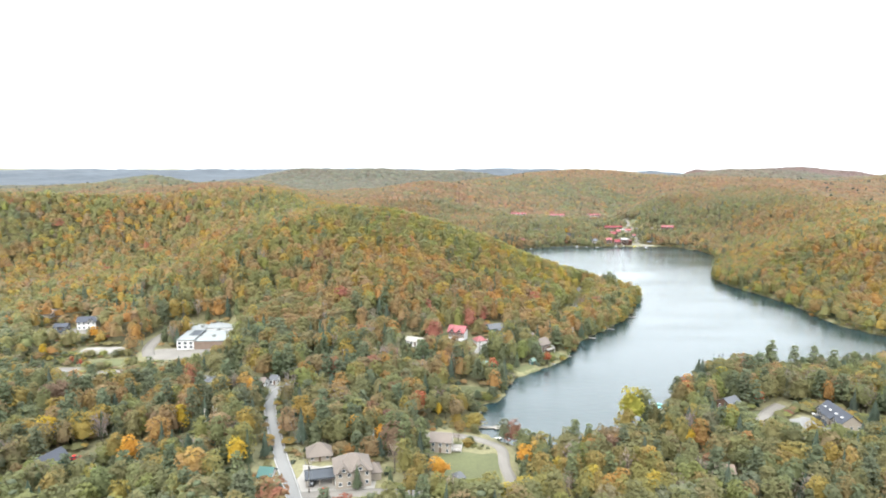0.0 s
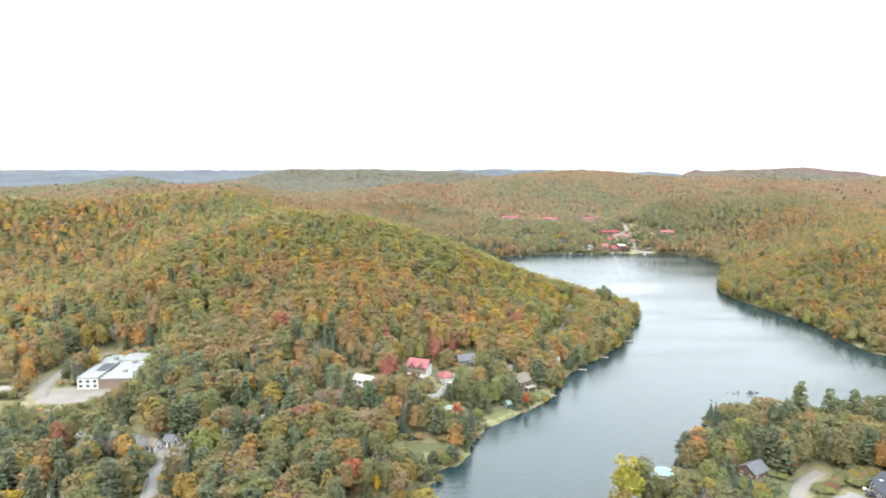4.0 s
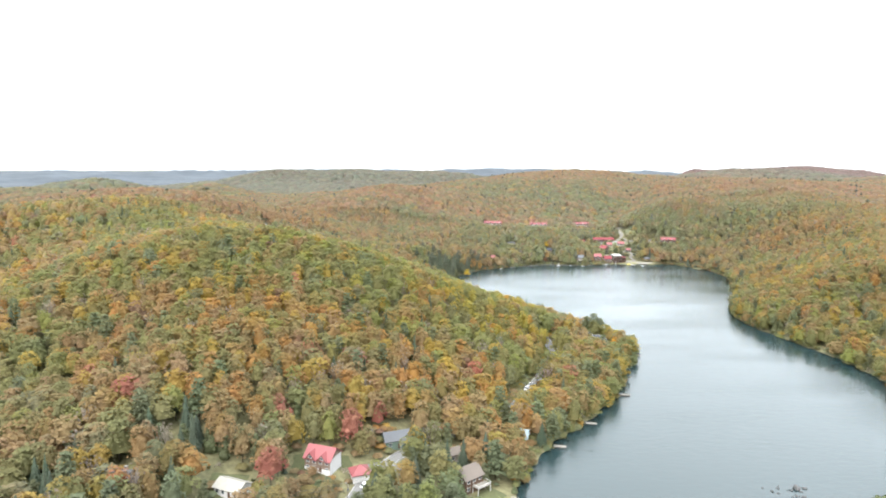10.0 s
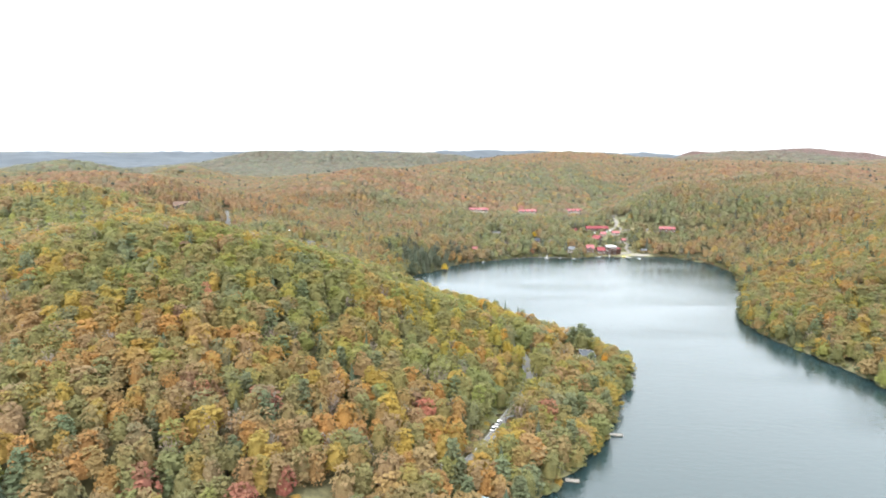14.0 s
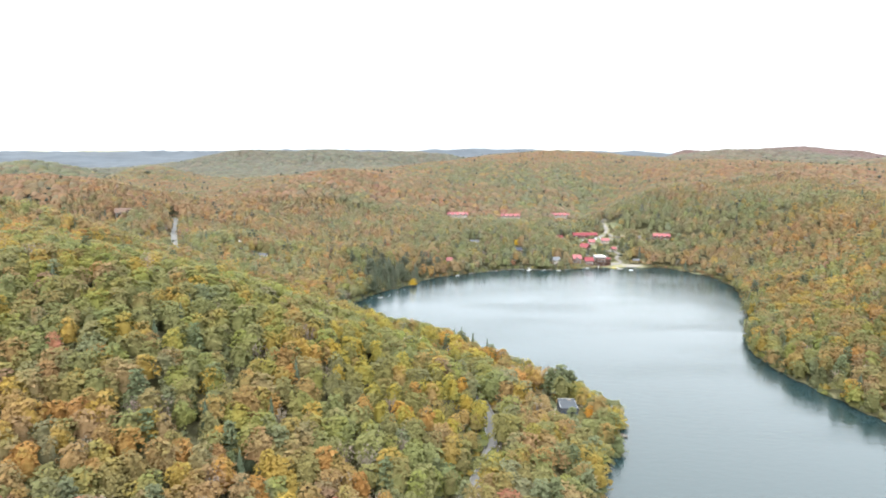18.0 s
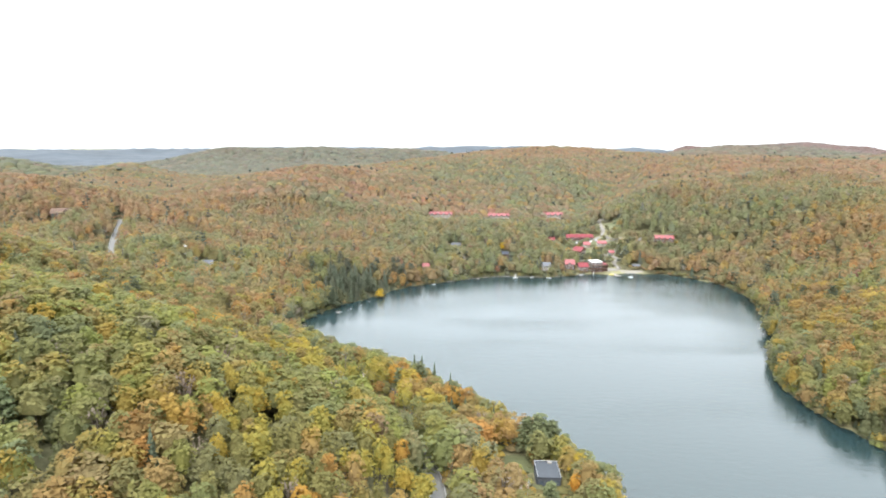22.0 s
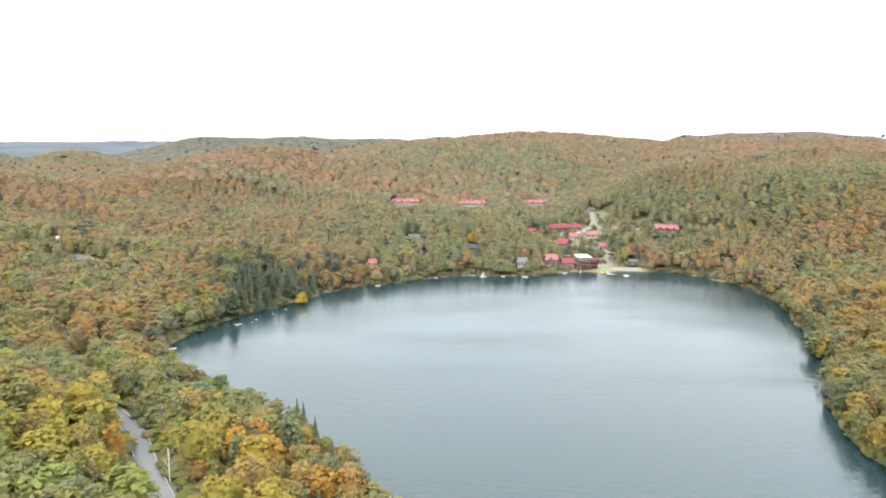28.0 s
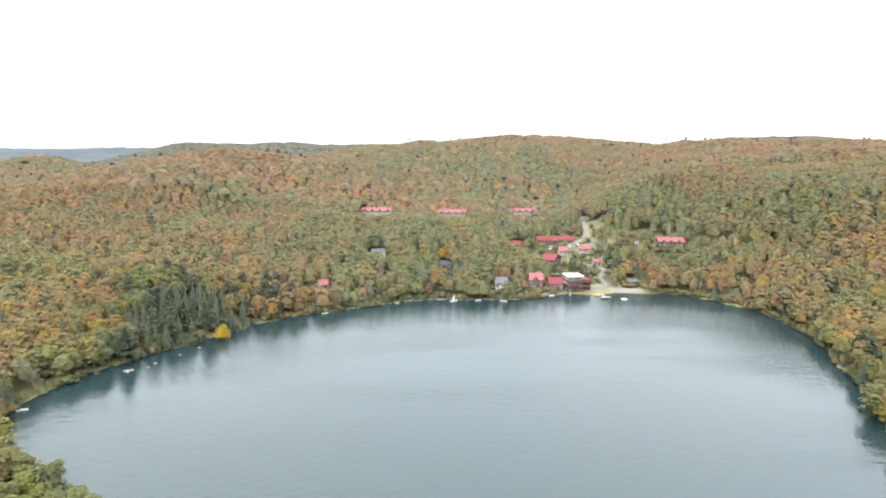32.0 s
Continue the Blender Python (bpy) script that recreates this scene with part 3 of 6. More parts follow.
SITES += [(28.6, 346, 6), (354, 938, 5), (34, 341, 4)]
SITES += [(float(px), float(py), 4.8) for px, py in LAKE_DRIVE if py > 222]
# the road lies open here
SITES += [(float(px), float(py), 6.5 if py > 560 else 4.2 if py > 430 else 5.0) for px, py in MAIN_ROAD if py < 268 or 350 < py < 374 or 436 < py < 545 or 566 < py < 640 or 770 < py < 935]
# young or low growth: centre, half sizes, share of the full height
LOWS = [(70, 695, 18, 16, 0.6), (92, 676, 18, 18, 0.55), (116, 648, 14, 20, 0.6), (132, 622, 10, 16, 0.65), (98, 448, 9, 15, 0.6), (112, 482, 8, 13, 0.65), (205, 345, 38, 14, 0.45), (270, 348, 62, 34, 0.45), (205, 322, 36, 12, 0.75), (-92, 231, 13, 8, 0.3), (-108, 205, 13, 8, 0.25), (-68, 202, 8, 7, 0.25), (104, 235, 8, 7, 0.3), (150, 236, 12, 10, 0.35), (126, 866, 9, 12, 0.4), (155, 922, 11, 14, 0.5), (198, 902, 9, 13, 0.5), (352, 922, 26, 18, 0.5), (-63, 826, 12, 16, 0.72), (-42, 812, 14, 12, 0.65), (-9, 346, 9, 8, 0.35), (-200, 905, 14, 16, 0.65), (-110, 800, 20, 34, 0.6), (-135, 850, 16, 30, 0.6), (92, 668, 24, 20, 0.55), (26, 363, 9, 9, 0.3), (-222, 374, 24, 16, 0.35), (-236, 395, 14, 14, 0.4), (12, 365, 9, 8, 0.3), (34, 339, 12, 8, 0.3), (112, 508, 8, 18, 0.75), (121, 530, 8, 12, 0.75), (10, 246, 22, 10, 0.25), (10, 262, 16, 8, 0.35), (-40, 215, 22, 16, 0.35),
        (140, 322, 16, 12, 0.5), (165, 345, 18, 12, 0.6), (-85, 253, 8, 11, 0.8), (-103, 273, 8, 9, 0.6), (-77, 276, 6, 8, 0.3), (146, 246, 14, 14, 0.3), (108, 280, 8, 11, 0.35), (18, 297, 15, 10, 0.35), (4, 262, 12, 8, 0.45), (103, 588, 12, 13, 0.5), (91, 610, 10, 12, 0.5), (78, 630, 10, 10, 0.5), (-170, 328, 62, 36, 0.3), (282, 938, 30, 46, 0.28), (302, 990, 22, 30, 0.35), (250, 955, 11, 20, 0.45), (143, 1046, 24, 50, 0.66), (208, 1046, 24, 50, 0.66), (278, 1046, 24, 50, 0.66),
        (17, 354, 13, 13, 0.55), (24, 348, 8, 12, 0.4), (48, 340, 12, 8, 0.35), (67, 362, 7, 9, 0.4), (36, 386, 9, 7, 0.7), (158, 533, 10, 12, 0.35), (148, 552, 8, 14, 0.45),
        (-110, 208, 40, 14, 0.65), (-143, 199, 12, 12, 0.55), (-60, 201, 9, 9, 0.3), (-30, 190, 24, 11, 0.2), (15, 205, 20, 14, 0.35), (168, 242, 24, 16, 0.25), (96, 398, 8, 12, 0.5), (138, 272, 12, 10, 0.5), (92, 254, 8, 8, 0.6)]


def low_growth(x, y):
    f = np.ones(len(x))
    for cx, cy, rx, ry, share in LOWS:
        f = np.minimum(f, share + (1 - share) * ramp(((x - cx) / rx) ** 2 + ((y - cy) / ry) ** 2, 0.5, 1.25))
    return f

# ---- buildings ----


def roof_mesh(kind, w, d, rise, over, mat, thick=0.22):
    """A roof with real thickness over a w by d plan, eaves at z = 0, ridge along x."""
    a, b = w / 2 + over, d / 2 + over
    if kind == "flat":
        return boxes("roof", mat, (0, 0, 0.12, 2 * a, 2 * b, 0.24), (0, -b + 0.1, 0.36, 2 * a, 0.2, 0.3), (0, b - 0.1, 0.36, 2 * a, 0.2, 0.3), (-a + 0.1, 0, 0.36, 0.2, 2 * b, 0.3), (a - 0.1, 0, 0.36, 0.2, 2 * b, 0.3))
    drop = rise * over / (d / 2)
    r = a if kind == "gable" else max(a - b, 0.3)
    v = [(-a, -b, -drop), (a, -b, -drop), (a, b, -drop), (-a, b, -drop), (-r, 0, rise), (r, 0, rise)]
    v += [(x, y, z + thick) for x, y, z in v]
    top = [(6, 7, 11, 10), (8, 9, 10, 11)] + ([(7, 8, 11), (9, 6, 10)] if kind == "hip" else [])
    low = [(1, 0, 4, 5), (3, 2, 5, 4)] + ([(2, 1, 5), (0, 3, 4)] if kind == "hip" else [])
    rim = [(0, 1, 7, 6), (2, 3, 9, 8)]
    rim += [(1, 2, 8, 7), (3, 0, 6, 9)] if kind == "hip" else [(1, 5, 11, 7), (5, 2, 8, 11), (4, 0, 6, 10), (3, 4, 10, 9)]
    return solid("roof", mat, v, top + low + rim)


def wall_mesh(kind, w, d, h, rise, mat, sink=2.0):
    a, b = w / 2, d / 2
    v = [(-a, -b, -sink), (a, -b, -sink), (a, b, -sink), (-a, b, -sink), (-a, -b, h), (a, -b, h), (a, b, h), (-a, b, h)]
    if kind == "gable":
        v += [(-a, 0, h + rise), (a, 0, h + rise)]
        f = [(0, 1, 5, 4), (2, 3, 7, 6), (1, 2, 6, 9, 5), (3, 0, 4, 8, 7), (3, 2, 1, 0), (4, 5, 9, 8), (6, 7, 8, 9)]
    else:
        f = [(0, 1, 5, 4), (1, 2, 6, 5), (2, 3, 7, 6), (3, 0, 4, 7), (3, 2, 1, 0), (4, 5, 6, 7)]
    return solid("wall", mat, v, f)


WINDOWS, FOOTPRINTS = {}, []


def add_window(parent, x, y, z, side, w=1.1, h=1.3, frame_mat=None):
    """A window of four frame bars with a pane set behind them. side: the way it faces, in degrees from -y."""
    key = (w, h, (frame_mat or M_WHITE).name)
    if key not in WINDOWS:
        fm = frame_mat or M_WHITE
        WINDOWS[key] = (boxes("window", fm, (0, -0.06, h / 2, w + 0.2, 0.14, 0.1), (0, -0.06, -h / 2, w + 0.2, 0.16, 0.12), (-w / 2, -0.06, 0, 0.1, 0.14, h), (w / 2, -0.06, 0, 0.1, 0.14, h)),
                        boxes("pane", M_GLASS, (0, -0.03, 0, w - 0.06, 0.06, h - 0.06)))
    frame_mesh, pane_mesh = WINDOWS[key]
    win = part("window", frame_mesh, parent, at=(x, y, z))
    win.rotation_euler = (0, 0, radians(side))
    part("pane", pane_mesh, win)
    return win


def house(x, y, turn, w, d, h, label, roof="gable", rise=2.2, over=0.5, roof_mat=None, wall_mat=None, storeys=1, front=3, side=2, back=0, chimney=None,
          door=True, deck=None, porch=None, name="house", category="house", group="", win=(1.1, 1.3), gables=(), z=None, frame_mat=None):
    """A building with walls, roof, windows and the parts asked for. w is along its own x, the front looks to its -y."""
    base = float(ground(x, y)) if z is None else z
    FOOTPRINTS.append((x, y, turn, w, d))
    ob = thing(name, pose(x, y, base, 0, 0, turn), label, category, group)
    part("wall", wall_mesh(roof, w, d, h, rise, wall_mat or M_BEIGE), ob)
    part("roof", roof_mesh(roof, w, d, rise, over, roof_mat or M_GREY), ob, at=(0, 0, h))
    for s in range(storeys):
        zz = (s + 0.55) * h / storeys
        for n, length, depth, face in ((front, w, d, 0), (back, w, d, 180), (side, d, w, 90), (side, d, w, 270)):
            for k in range(n):
                u = (k + 0.5) / n * length - length / 2
                if face == 0 and door and s == 0 and k == n // 2:
                    continue
                c, q = math.cos(radians(face)), math.sin(radians(face))
                px, py = u, -depth / 2
                add_window(ob, px * c - py * q, px * q + py * c, zz, face, win[0], win[1], frame_mat)
    if door:
        u = (front // 2 + 0.5) / max(front, 1) * w - w / 2
        dr = part("door", boxes("door", M_BROWN, (0, -0.05, 1.02, 0.95, 0.12, 2.04)), ob, at=(u, -d / 2, 0.05))
        part("handle", boxes("handle", M_CHARCOAL, (0.36, -0.14, 1.0, 0.12, 0.06, 0.05)), dr)
    for gx, gw, gr in gables:   # cross gables on the front slope
        gd = d / 2
        v = [(-gw / 2, -gd - 0.6, 0), (gw / 2, -gd - 0.6, 0), (gw / 2, 0, 0), (-gw / 2, 0, 0), (0, -gd - 0.6, gr), (0, 0, gr)]
        g = part("gable_wall", solid("gable_wall", wall_mat or M_BEIGE, v, [(0, 1, 4), (1, 2, 5, 4), (3, 0, 4, 5), (2, 3, 5), (3, 2, 1, 0)]), ob, at=(gx, 0, h - 0.1))
        o = 0.45
        k = gr * o / (gw / 2)
        rv = [(-gw / 2 - o, -gd - 1.1, -k), (0, -gd - 1.1, gr), (gw / 2 + o, -gd - 1.1, -k), (-gw / 2 - o, 0, -k), (0, 0, gr), (gw / 2 + o, 0, -k)]
        rv += [(p[0], p[1], p[2] + 0.2) for p in rv]
        part("gable_roof", solid("gable_roof", roof_mat or M_GREY, rv, [(6, 7, 10, 9), (7, 8, 11, 10), (0, 3, 4, 1), (1, 4, 5, 2), (0, 1, 7, 6), (1, 2, 8, 7), (3, 0, 6, 9), (2, 5, 11, 8), (4, 3, 9, 10), (5, 4, 10, 11)]), ob, at=(gx, 0, h))
        add_window(ob, gx, -gd - 0.6, h + gr * 0.3, 0, min(1.2, gw * 0.35), 1.0, frame_mat)
    if chimney:
        ch = part("chimney", boxes("chimney", M_BRICK, (0, 0, 0.8, 0.8, 0.8, rise + 2.2)), ob, "brick chimney", at=(chimney[0], chimney[1], h))
        part("cap", boxes("cap", M_CONCRETE, (0, 0, rise / 2 + 1.98, 1.0, 1.0, 0.16)), ch)
    if deck:
        dx, dy, dw, dd, dz = deck
        dk = part("deck", boxes("deck", M_WOOD, (0, 0, 0, dw, dd, 0.18)), ob, "weathered timber deck", at=(dx, dy, dz))
        posts = [(sx * (dw / 2 - 0.1), sy * (dd / 2 - 0.1)) for sx in (-1, 1) for sy in (-1, 1)]
        for px, py in posts:
            part("post", boxes("post", M_WHITE, (0, 0, -0.5 * dz - 0.3, 0.16, 0.16, dz + 1.2)), dk, at=(px, py, 0))
        part("railing", boxes("railing", M_WHITE, (0, -dd / 2, 1.0, dw, 0.08, 0.08), (-dw / 2, 0, 1.0, 0.08, dd, 0.08), (dw / 2, 0, 1.0, 0.08, dd, 0.08),
                              *[(-dw / 2 + i * dw / 10, -dd / 2, 0.5, 0.05, 0.05, 1.0) for i in range(11)]), dk, "white railing")
    if porch:
        px, pw, pd = porch
        pr = part("porch_roof", solid("porch_roof", roof_mat or M_GREY, [(-pw / 2, -pd, 2.3), (pw / 2, -pd, 2.3), (pw / 2, 0, 3.0), (-pw / 2, 0, 3.0), (-pw / 2, -pd, 2.45), (pw / 2, -pd, 2.45), (pw / 2, 0, 3.15), (-pw / 2, 0, 3.15)],
                                      [(3, 2, 1, 0), (4, 5, 6, 7), (0, 1, 5, 4), (1, 2, 6, 5), (2, 3, 7, 6), (3, 0, 4, 7)]), ob, at=(px, -d / 2, 0))
        for sx in (-1, 1):
            part("post", boxes("post", M_WHITE, (0, 0, 1.1, 0.16, 0.16, 2.4)), pr, at=(sx * (pw / 2 - 0.15), -pd + 0.15, 0))
    return ob


# south end of the lake
big = house(-27.5, 207, 14, 12, 10.5, 6.2, "large beige two-storey house with hipped tan shingle roof", "hip", 3.8, 0.6, M_TAN, M_BEIGE, 2, 4, 3, gables=((2.2, 5.2, 2.6), (-3.4, 3.6, 2.0)))
part("side_wing", wall_mesh("hip", 4.6, 6.5, 3.0, 2, M_BEIGE), big, at=(7.6, 1.2, 0))
part("wing_roof", roof_mesh("hip", 4.6, 6.5, 2.0, 0.5, M_TAN), big, at=(7.6, 1.2, 3.0))
for k, (vx, vy) in enumerate(((-1.5, 1.8), (0.2, 1.4), (2.2, 1.6), (3.4, 2.4))):
    part("roof_vent", boxes("roof_vent", M_CHARCOAL, (0, 0, 0, 0.45, 0.45, 0.7)), big, at=(vx * 0.8, vy * 0.8, 8.6))
carport = thing("carport", pose(-38.5, 205, float(ground(-38.5, 205)), 0, 0, 14), "carport with a flat dark roof on posts, open at the front", "carport")
part("roof", roof_mesh("flat", 9.5, 6.5, 0, 0.2, M_DARKROOF), carport, at=(0, 0, 2.9))
for px in (-4.4, 0, 4.4):
    for py in (-2.9, 2.9):
        part("post", boxes("post", M_BEIGE, (0, 0, 1.2, 0.3, 0.3, 3.4)), carport, at=(px, py, 0))
house(-42, 223.5, 14, 8.2, 7, 2.8, "low garden house with hipped tan shingle roof", "hip", 3.0, 0.8, M_TAN, M_BEIGE, 1, 3, 2)
house(-56.5, 205.5, -6, 4.4, 5.2, 2.8, "small white hut with a green gable roof by the road", "gable", 2.0, 0.5, M_GREEN, M_WHITE, 1, 2, 1, door=False)
house(4, 241, -8, 8.5, 9, 4.6, "pinkish tan house near the lakeside lawn", "gable", 1.9, 0.4, M_TAN, M_BEIGE, 2, 3, 2, deck=(6.2, 0, 4, 6, 0.6))
house(10, 214, 20, 3.6, 3.6, 2.3, "little grey garden shed on a lawn", "hip", 1.4, 0.3, M_GREY, M_WOOD, 1, 1, 1, name="shed", category="shed")
house(-136, 213, 72, 10, 7, 3.8, "long green barn with a dark grey roof", "gable", 2.6, 0.5, M_SLATE, M_GREEN, 1, 4, 2, name="barn", category="barn")
east = house(176.5, 258, -92, 17, 9.5, 3.6, "long low house with a blue-grey shingle roof and pale gables", "gable", 3.8, 0.6, M_SLATE, M_BEIGE, 1, 6, 3, back=5, gables=((-6, 4.5, 2.2), (5.5, 4.5, 2.2)))
for k, vx in enumerate((-6, -2, 2, 6)):
    part("skylight", boxes("skylight", M_WHITE, (0, 0, 0, 1.0, 1.3, 0.2)), east, "white skylight", at=(vx, -2.7, 5.75))
house(104, 214, -12, 9.5, 8, 4.2, "brown house with white trim under the trees", "gable", 2.3, 0.5, M_BRICK, M_WHITE, 2, 3, 2, deck=(0, -5.6, 8, 3, 1.4))
house(141, 284, 30, 8, 7, 3.8, "grey-roofed cottage among trees", "gable", 2.2, 0.5, M_GREY, M_BROWN, 1, 3, 2)
house(-102, 284, 20, 9.5, 8, 3.6, "house with a pale grey hipped roof in the woods", "hip", 2.8, 0.5, M_GREY, M_WHITE, 1, 3, 2)
house(-83, 265, -10, 8.5, 7, 4.0, "white house with a dark roof beside the road", "gable", 2.2, 0.4, M_SLATE, M_WHITE, 2, 3, 2)
house(-80, 285, -12, 3.6, 4.4, 2.5, "small white roadside building with a red-brown roof", "gable", 1.7, 0.3, M_TAN, M_WHITE, 1, 2, 1)
house(-75.5, 289, -12, 3.6, 4.4, 2.5, "small white roadside building with a grey roof", "gable", 1.7, 0.3, M_GREY, M_WHITE, 1, 2, 1)
house(-92, 326, 12, 10, 8, 3.8, "brown-roofed house half hidden by trees", "hip", 2.6, 0.5, M_TAN, M_BRICK, 1, 3, 2)
house(-121, 289, 0, 5, 4.5, 2.8, "small red-roofed cabin in the woods", "gable", 1.6, 0.3, M_RED, M_WHITE, 1, 2, 1)
house(-222, 393, 12, 11, 8, 5.2, "white two-storey house with a blue-grey roof", "gable", 2.4, 0.5, M_SLATE, M_WHITE, 2, 4, 2, gables=((2.5, 4, 2.0),))
house(-236, 388, 12, 8, 6, 2.8, "dark low garage beside a gravel yard", "gable", 1.4, 0.3, M_SLATE, M_CHARCOAL, 1, 3, 1, name="garage", category="garage")
house(-255, 408, -15, 9, 8, 4.2, "pale house with a pinkish tan gable roof", "gable", 2.6, 0.5, M_TAN, M_WHITE, 1, 3, 2)

# the school
school = thing("school", pose(-140, 387, float(ground(-143, 368)), 0, 0, 4), "flat-roofed school of brick and white panels with a pale roof", "school")
for nm, lab, mat, roofm, (bx, by, bw, bd, bh) in (("brick_block", "brown brick block", M_BRICK, M_MEMBRANE, (5, -6, 22, 28, 5.0)), ("white_wing", "white panelled wing", M_WHITE, M_MEMBRANE, (-11, -2, 10, 36, 5.6)), ("rear_block", "taller rear hall", M_WHITE, M_MEMBRANE, (4, 12, 20, 14, 6.2))):
    part(nm, wall_mesh("flat", bw, bd, bh, 0, mat, 3.0), school, lab, at=(bx, by, 0))
    part("roof", roof_mesh("flat", bw, bd, 0, 0.3, roofm), school, "pale membrane roof", at=(bx, by, bh))
    n = int(bw / 3)
    for k in range(n if nm == "white_wing" else 0):
        for s in (0.3, 0.72):
            add_window(school, bx - bw / 2 + (k + 0.5) * bw / n, by - bd / 2, bh * s, 0, 1.5, 1.3, M_CHARCOAL)
part("dark_roof_patch", boxes("dark_roof_patch", M_DARKROOF, (0, 0, 0, 7, 12, 0.1)), school, "dark roof patch", at=(-8.5, -4, 6.0))
for ux, uy in ((3, -10), (9, -2), (2, 4), (6, 20), (-9, 8)):
    part("roof_unit", boxes("roof_unit", M_MEMBRANE, (0, 0, 0.6, 1.8, 1.6, 1.3)), school, "grey roof ventilation unit", at=(ux, uy, 5.3 if uy < 6 else 6.4))
part("canopy", boxes("canopy", M_BRICK, (0, 0, 0, 4, 10, 3.4)), school, "dark brick annex", at=(18, -9, 2))

FOOTPRINTS += [(-138, 383, 4, 33, 42), (-38.5, 205, 14, 9.5, 6.5)]

# houses on the peninsula
red = house(15, 375.5, -20, 10, 8, 4.8, "brick house with a bright red roof and white veranda", "gable", 3.0, 0.6, M_RED, M_BRICK, 2, 4, 3, gables=((-2.4, 3.4, 2.2), (2.2, 3.4, 2.0)))
part("foundation", boxes("foundation", M_WHITE, (0, 0, 0, 10.2, 8.2, 2.2)), red, "white rendered base", at=(0, 0, 0.2))
part("white_wall", boxes("white_wall", M_WHITE, (0, 0, 2.4, 0.1, 7.9, 4.6)), red, "white panelled end wall", at=(5.07, 0, 0))
red_garage = house(28.5, 372.5, 20, 6.2, 6, 2.8, "white garage with a bright red hipped roof", "hip", 1.9, 0.5, M_RED, M_WHITE, 1, 0, 1, door=False, name="garage", category="garage")
for gx in (-1.5, 1.5):
    part("garage_door", boxes("garage_door", M_WHITE, (0, -0.05, 1.1, 2.4, 0.1, 2.2)), red_garage, at=(gx, -3, 0))
house(-10.5, 355, -24, 9.5, 6.5, 2.7, "low white house with a cream gable roof", "gable", 1.7, 0.6, M_CREAM, M_WHITE, 1, 4, 2)
house(27.5, 342.5, 10, 6, 4.4, 1.9, "shed with a pale green metal roof by the shore lawn", "gable", 1.0, 0.4, M_TEAL, M_WHITE, 1, 2, 1, name="shed", category="shed")
house(67, 376, 38, 8, 7, 5.4, "brown timber house with a tan roof and white gable trim", "gable", 3.0, 0.6, M_TAN, M_BROWN, 2, 3, 2, deck=(2.2, -5.1, 6, 3.2, 2.2))
house(40, 398, 20, 10.5, 7, 3.4, "house with a grey-green roof and pale green walls", "gable", 2.2, 0.5, M_GREY, M_TEAL, 1, 3, 2, porch=(2, 4, 2))
house(29, 396, 15, 4, 3.2, 2.4, "little white garden hut with a grey roof", "gable", 1.2, 0.3, M_GREY, M_WHITE, 1, 1, 1, name="shed", category="shed")
house(62, 393, 35, 6, 5, 2.8, "small brown-roofed cabin beside a gravel yard", "gable", 1.6, 0.4, M_TAN, M_BEIGE, 1, 2, 1)
house(92.5, 414, -22, 4.6, 4.4, 2.0, "lakeside cottage with a steep pale blue metal roof", "gable", 3.0, 0.5, M_PALEBLUE, M_WHITE, 1, 3, 1)
house(58, 353, 40, 2.8, 2.8, 2.3, "small teal boat shed at the shore", "gable", 1.2, 0.3, M_TEAL, M_GREEN, 1, 1, 1, name="shed", category="shed")
house(-46, 354, -10, 8, 7, 3.2, "grey-roofed brown cabin deep in the trees", "gable", 2.2, 0.5, M_GREY, M_BROWN, 1, 3, 2, chimney=(2, 0.5))
house(-9, 318, 5, 12, 8, 4.0, "pinkish brick house with a tan roof and chimney", "gable", 2.4, 0.4, M_TAN, M_BRICK, 2, 4, 2, chimney=(3.5, 1))
house(-24, 336, 5, 8, 7, 3.4, "brown house with a dark roof among orange trees", "gable", 2.2, 0.4, M_BROWN, M_BROWN, 1, 3, 2)
cape = house(161.5, 549, -4, 7.4, 10.5, 5.8, "charcoal two-storey house with a flat dark roof on the cape", "flat", 0.5, 0.15, M_DARKROOF, M_CHARCOAL, 2, 3, 4, win=(1.3, 1.4), frame_mat=M_CHARCOAL, z=1.4)
part("terrace", boxes("terrace", M_CONCRETE, (0, 0, 0, 1.8, 13, 0.3)), cape, "pale paved terrace", at=(-5.0, -0.5, 0.15))
part("terrace", boxes("terrace", M_CONCRETE, (0, 0, 0, 8, 2.4, 0.3)), cape, "pale paved terrace", at=(-2, 6.9, 0.15))
part("railing", boxes("railing", M_WHITE, (-3.7, 0, 6.3, 0.08, 10.4, 0.08), (3.7, 0, 6.3, 0.08, 10.4, 0.08), (0, 5.15, 6.3, 7.4, 0.08, 0.08)), cape, "white roof railing")
part("roof_hatch", boxes("roof_hatch", M_CONCRETE, (0, 0, 0.3, 1.4, 1.2, 0.6)), cape, "grey roof hatch", at=(1.2, 4.2, 5.9))
house(143, 484, 30, 5, 4.5, 3.4, "small white cottage with a green roof near the shore", "gable", 1.8, 0.4, M_GREEN, M_WHITE, 1, 2, 1)
house(31, 698, -20, 9, 6, 3.2, "grey-roofed cottage in the trees by the bay", "gable", 1.8, 0.5, M_GREY, M_BROWN, 1, 3, 2)
house(-40, 826, -15, 9, 6, 3.2, "white farmhouse with a grey roof on the slope", "gable", 2.0, 0.4, M_GREY, M_WHITE, 1, 4, 2)
house(-30, 822, 10, 7, 6, 3.0, "grey-roofed farm shed on the slope", "gable", 1.6, 0.4, M_GREY, M_WHITE, 1, 2, 1, name="shed", category="shed")
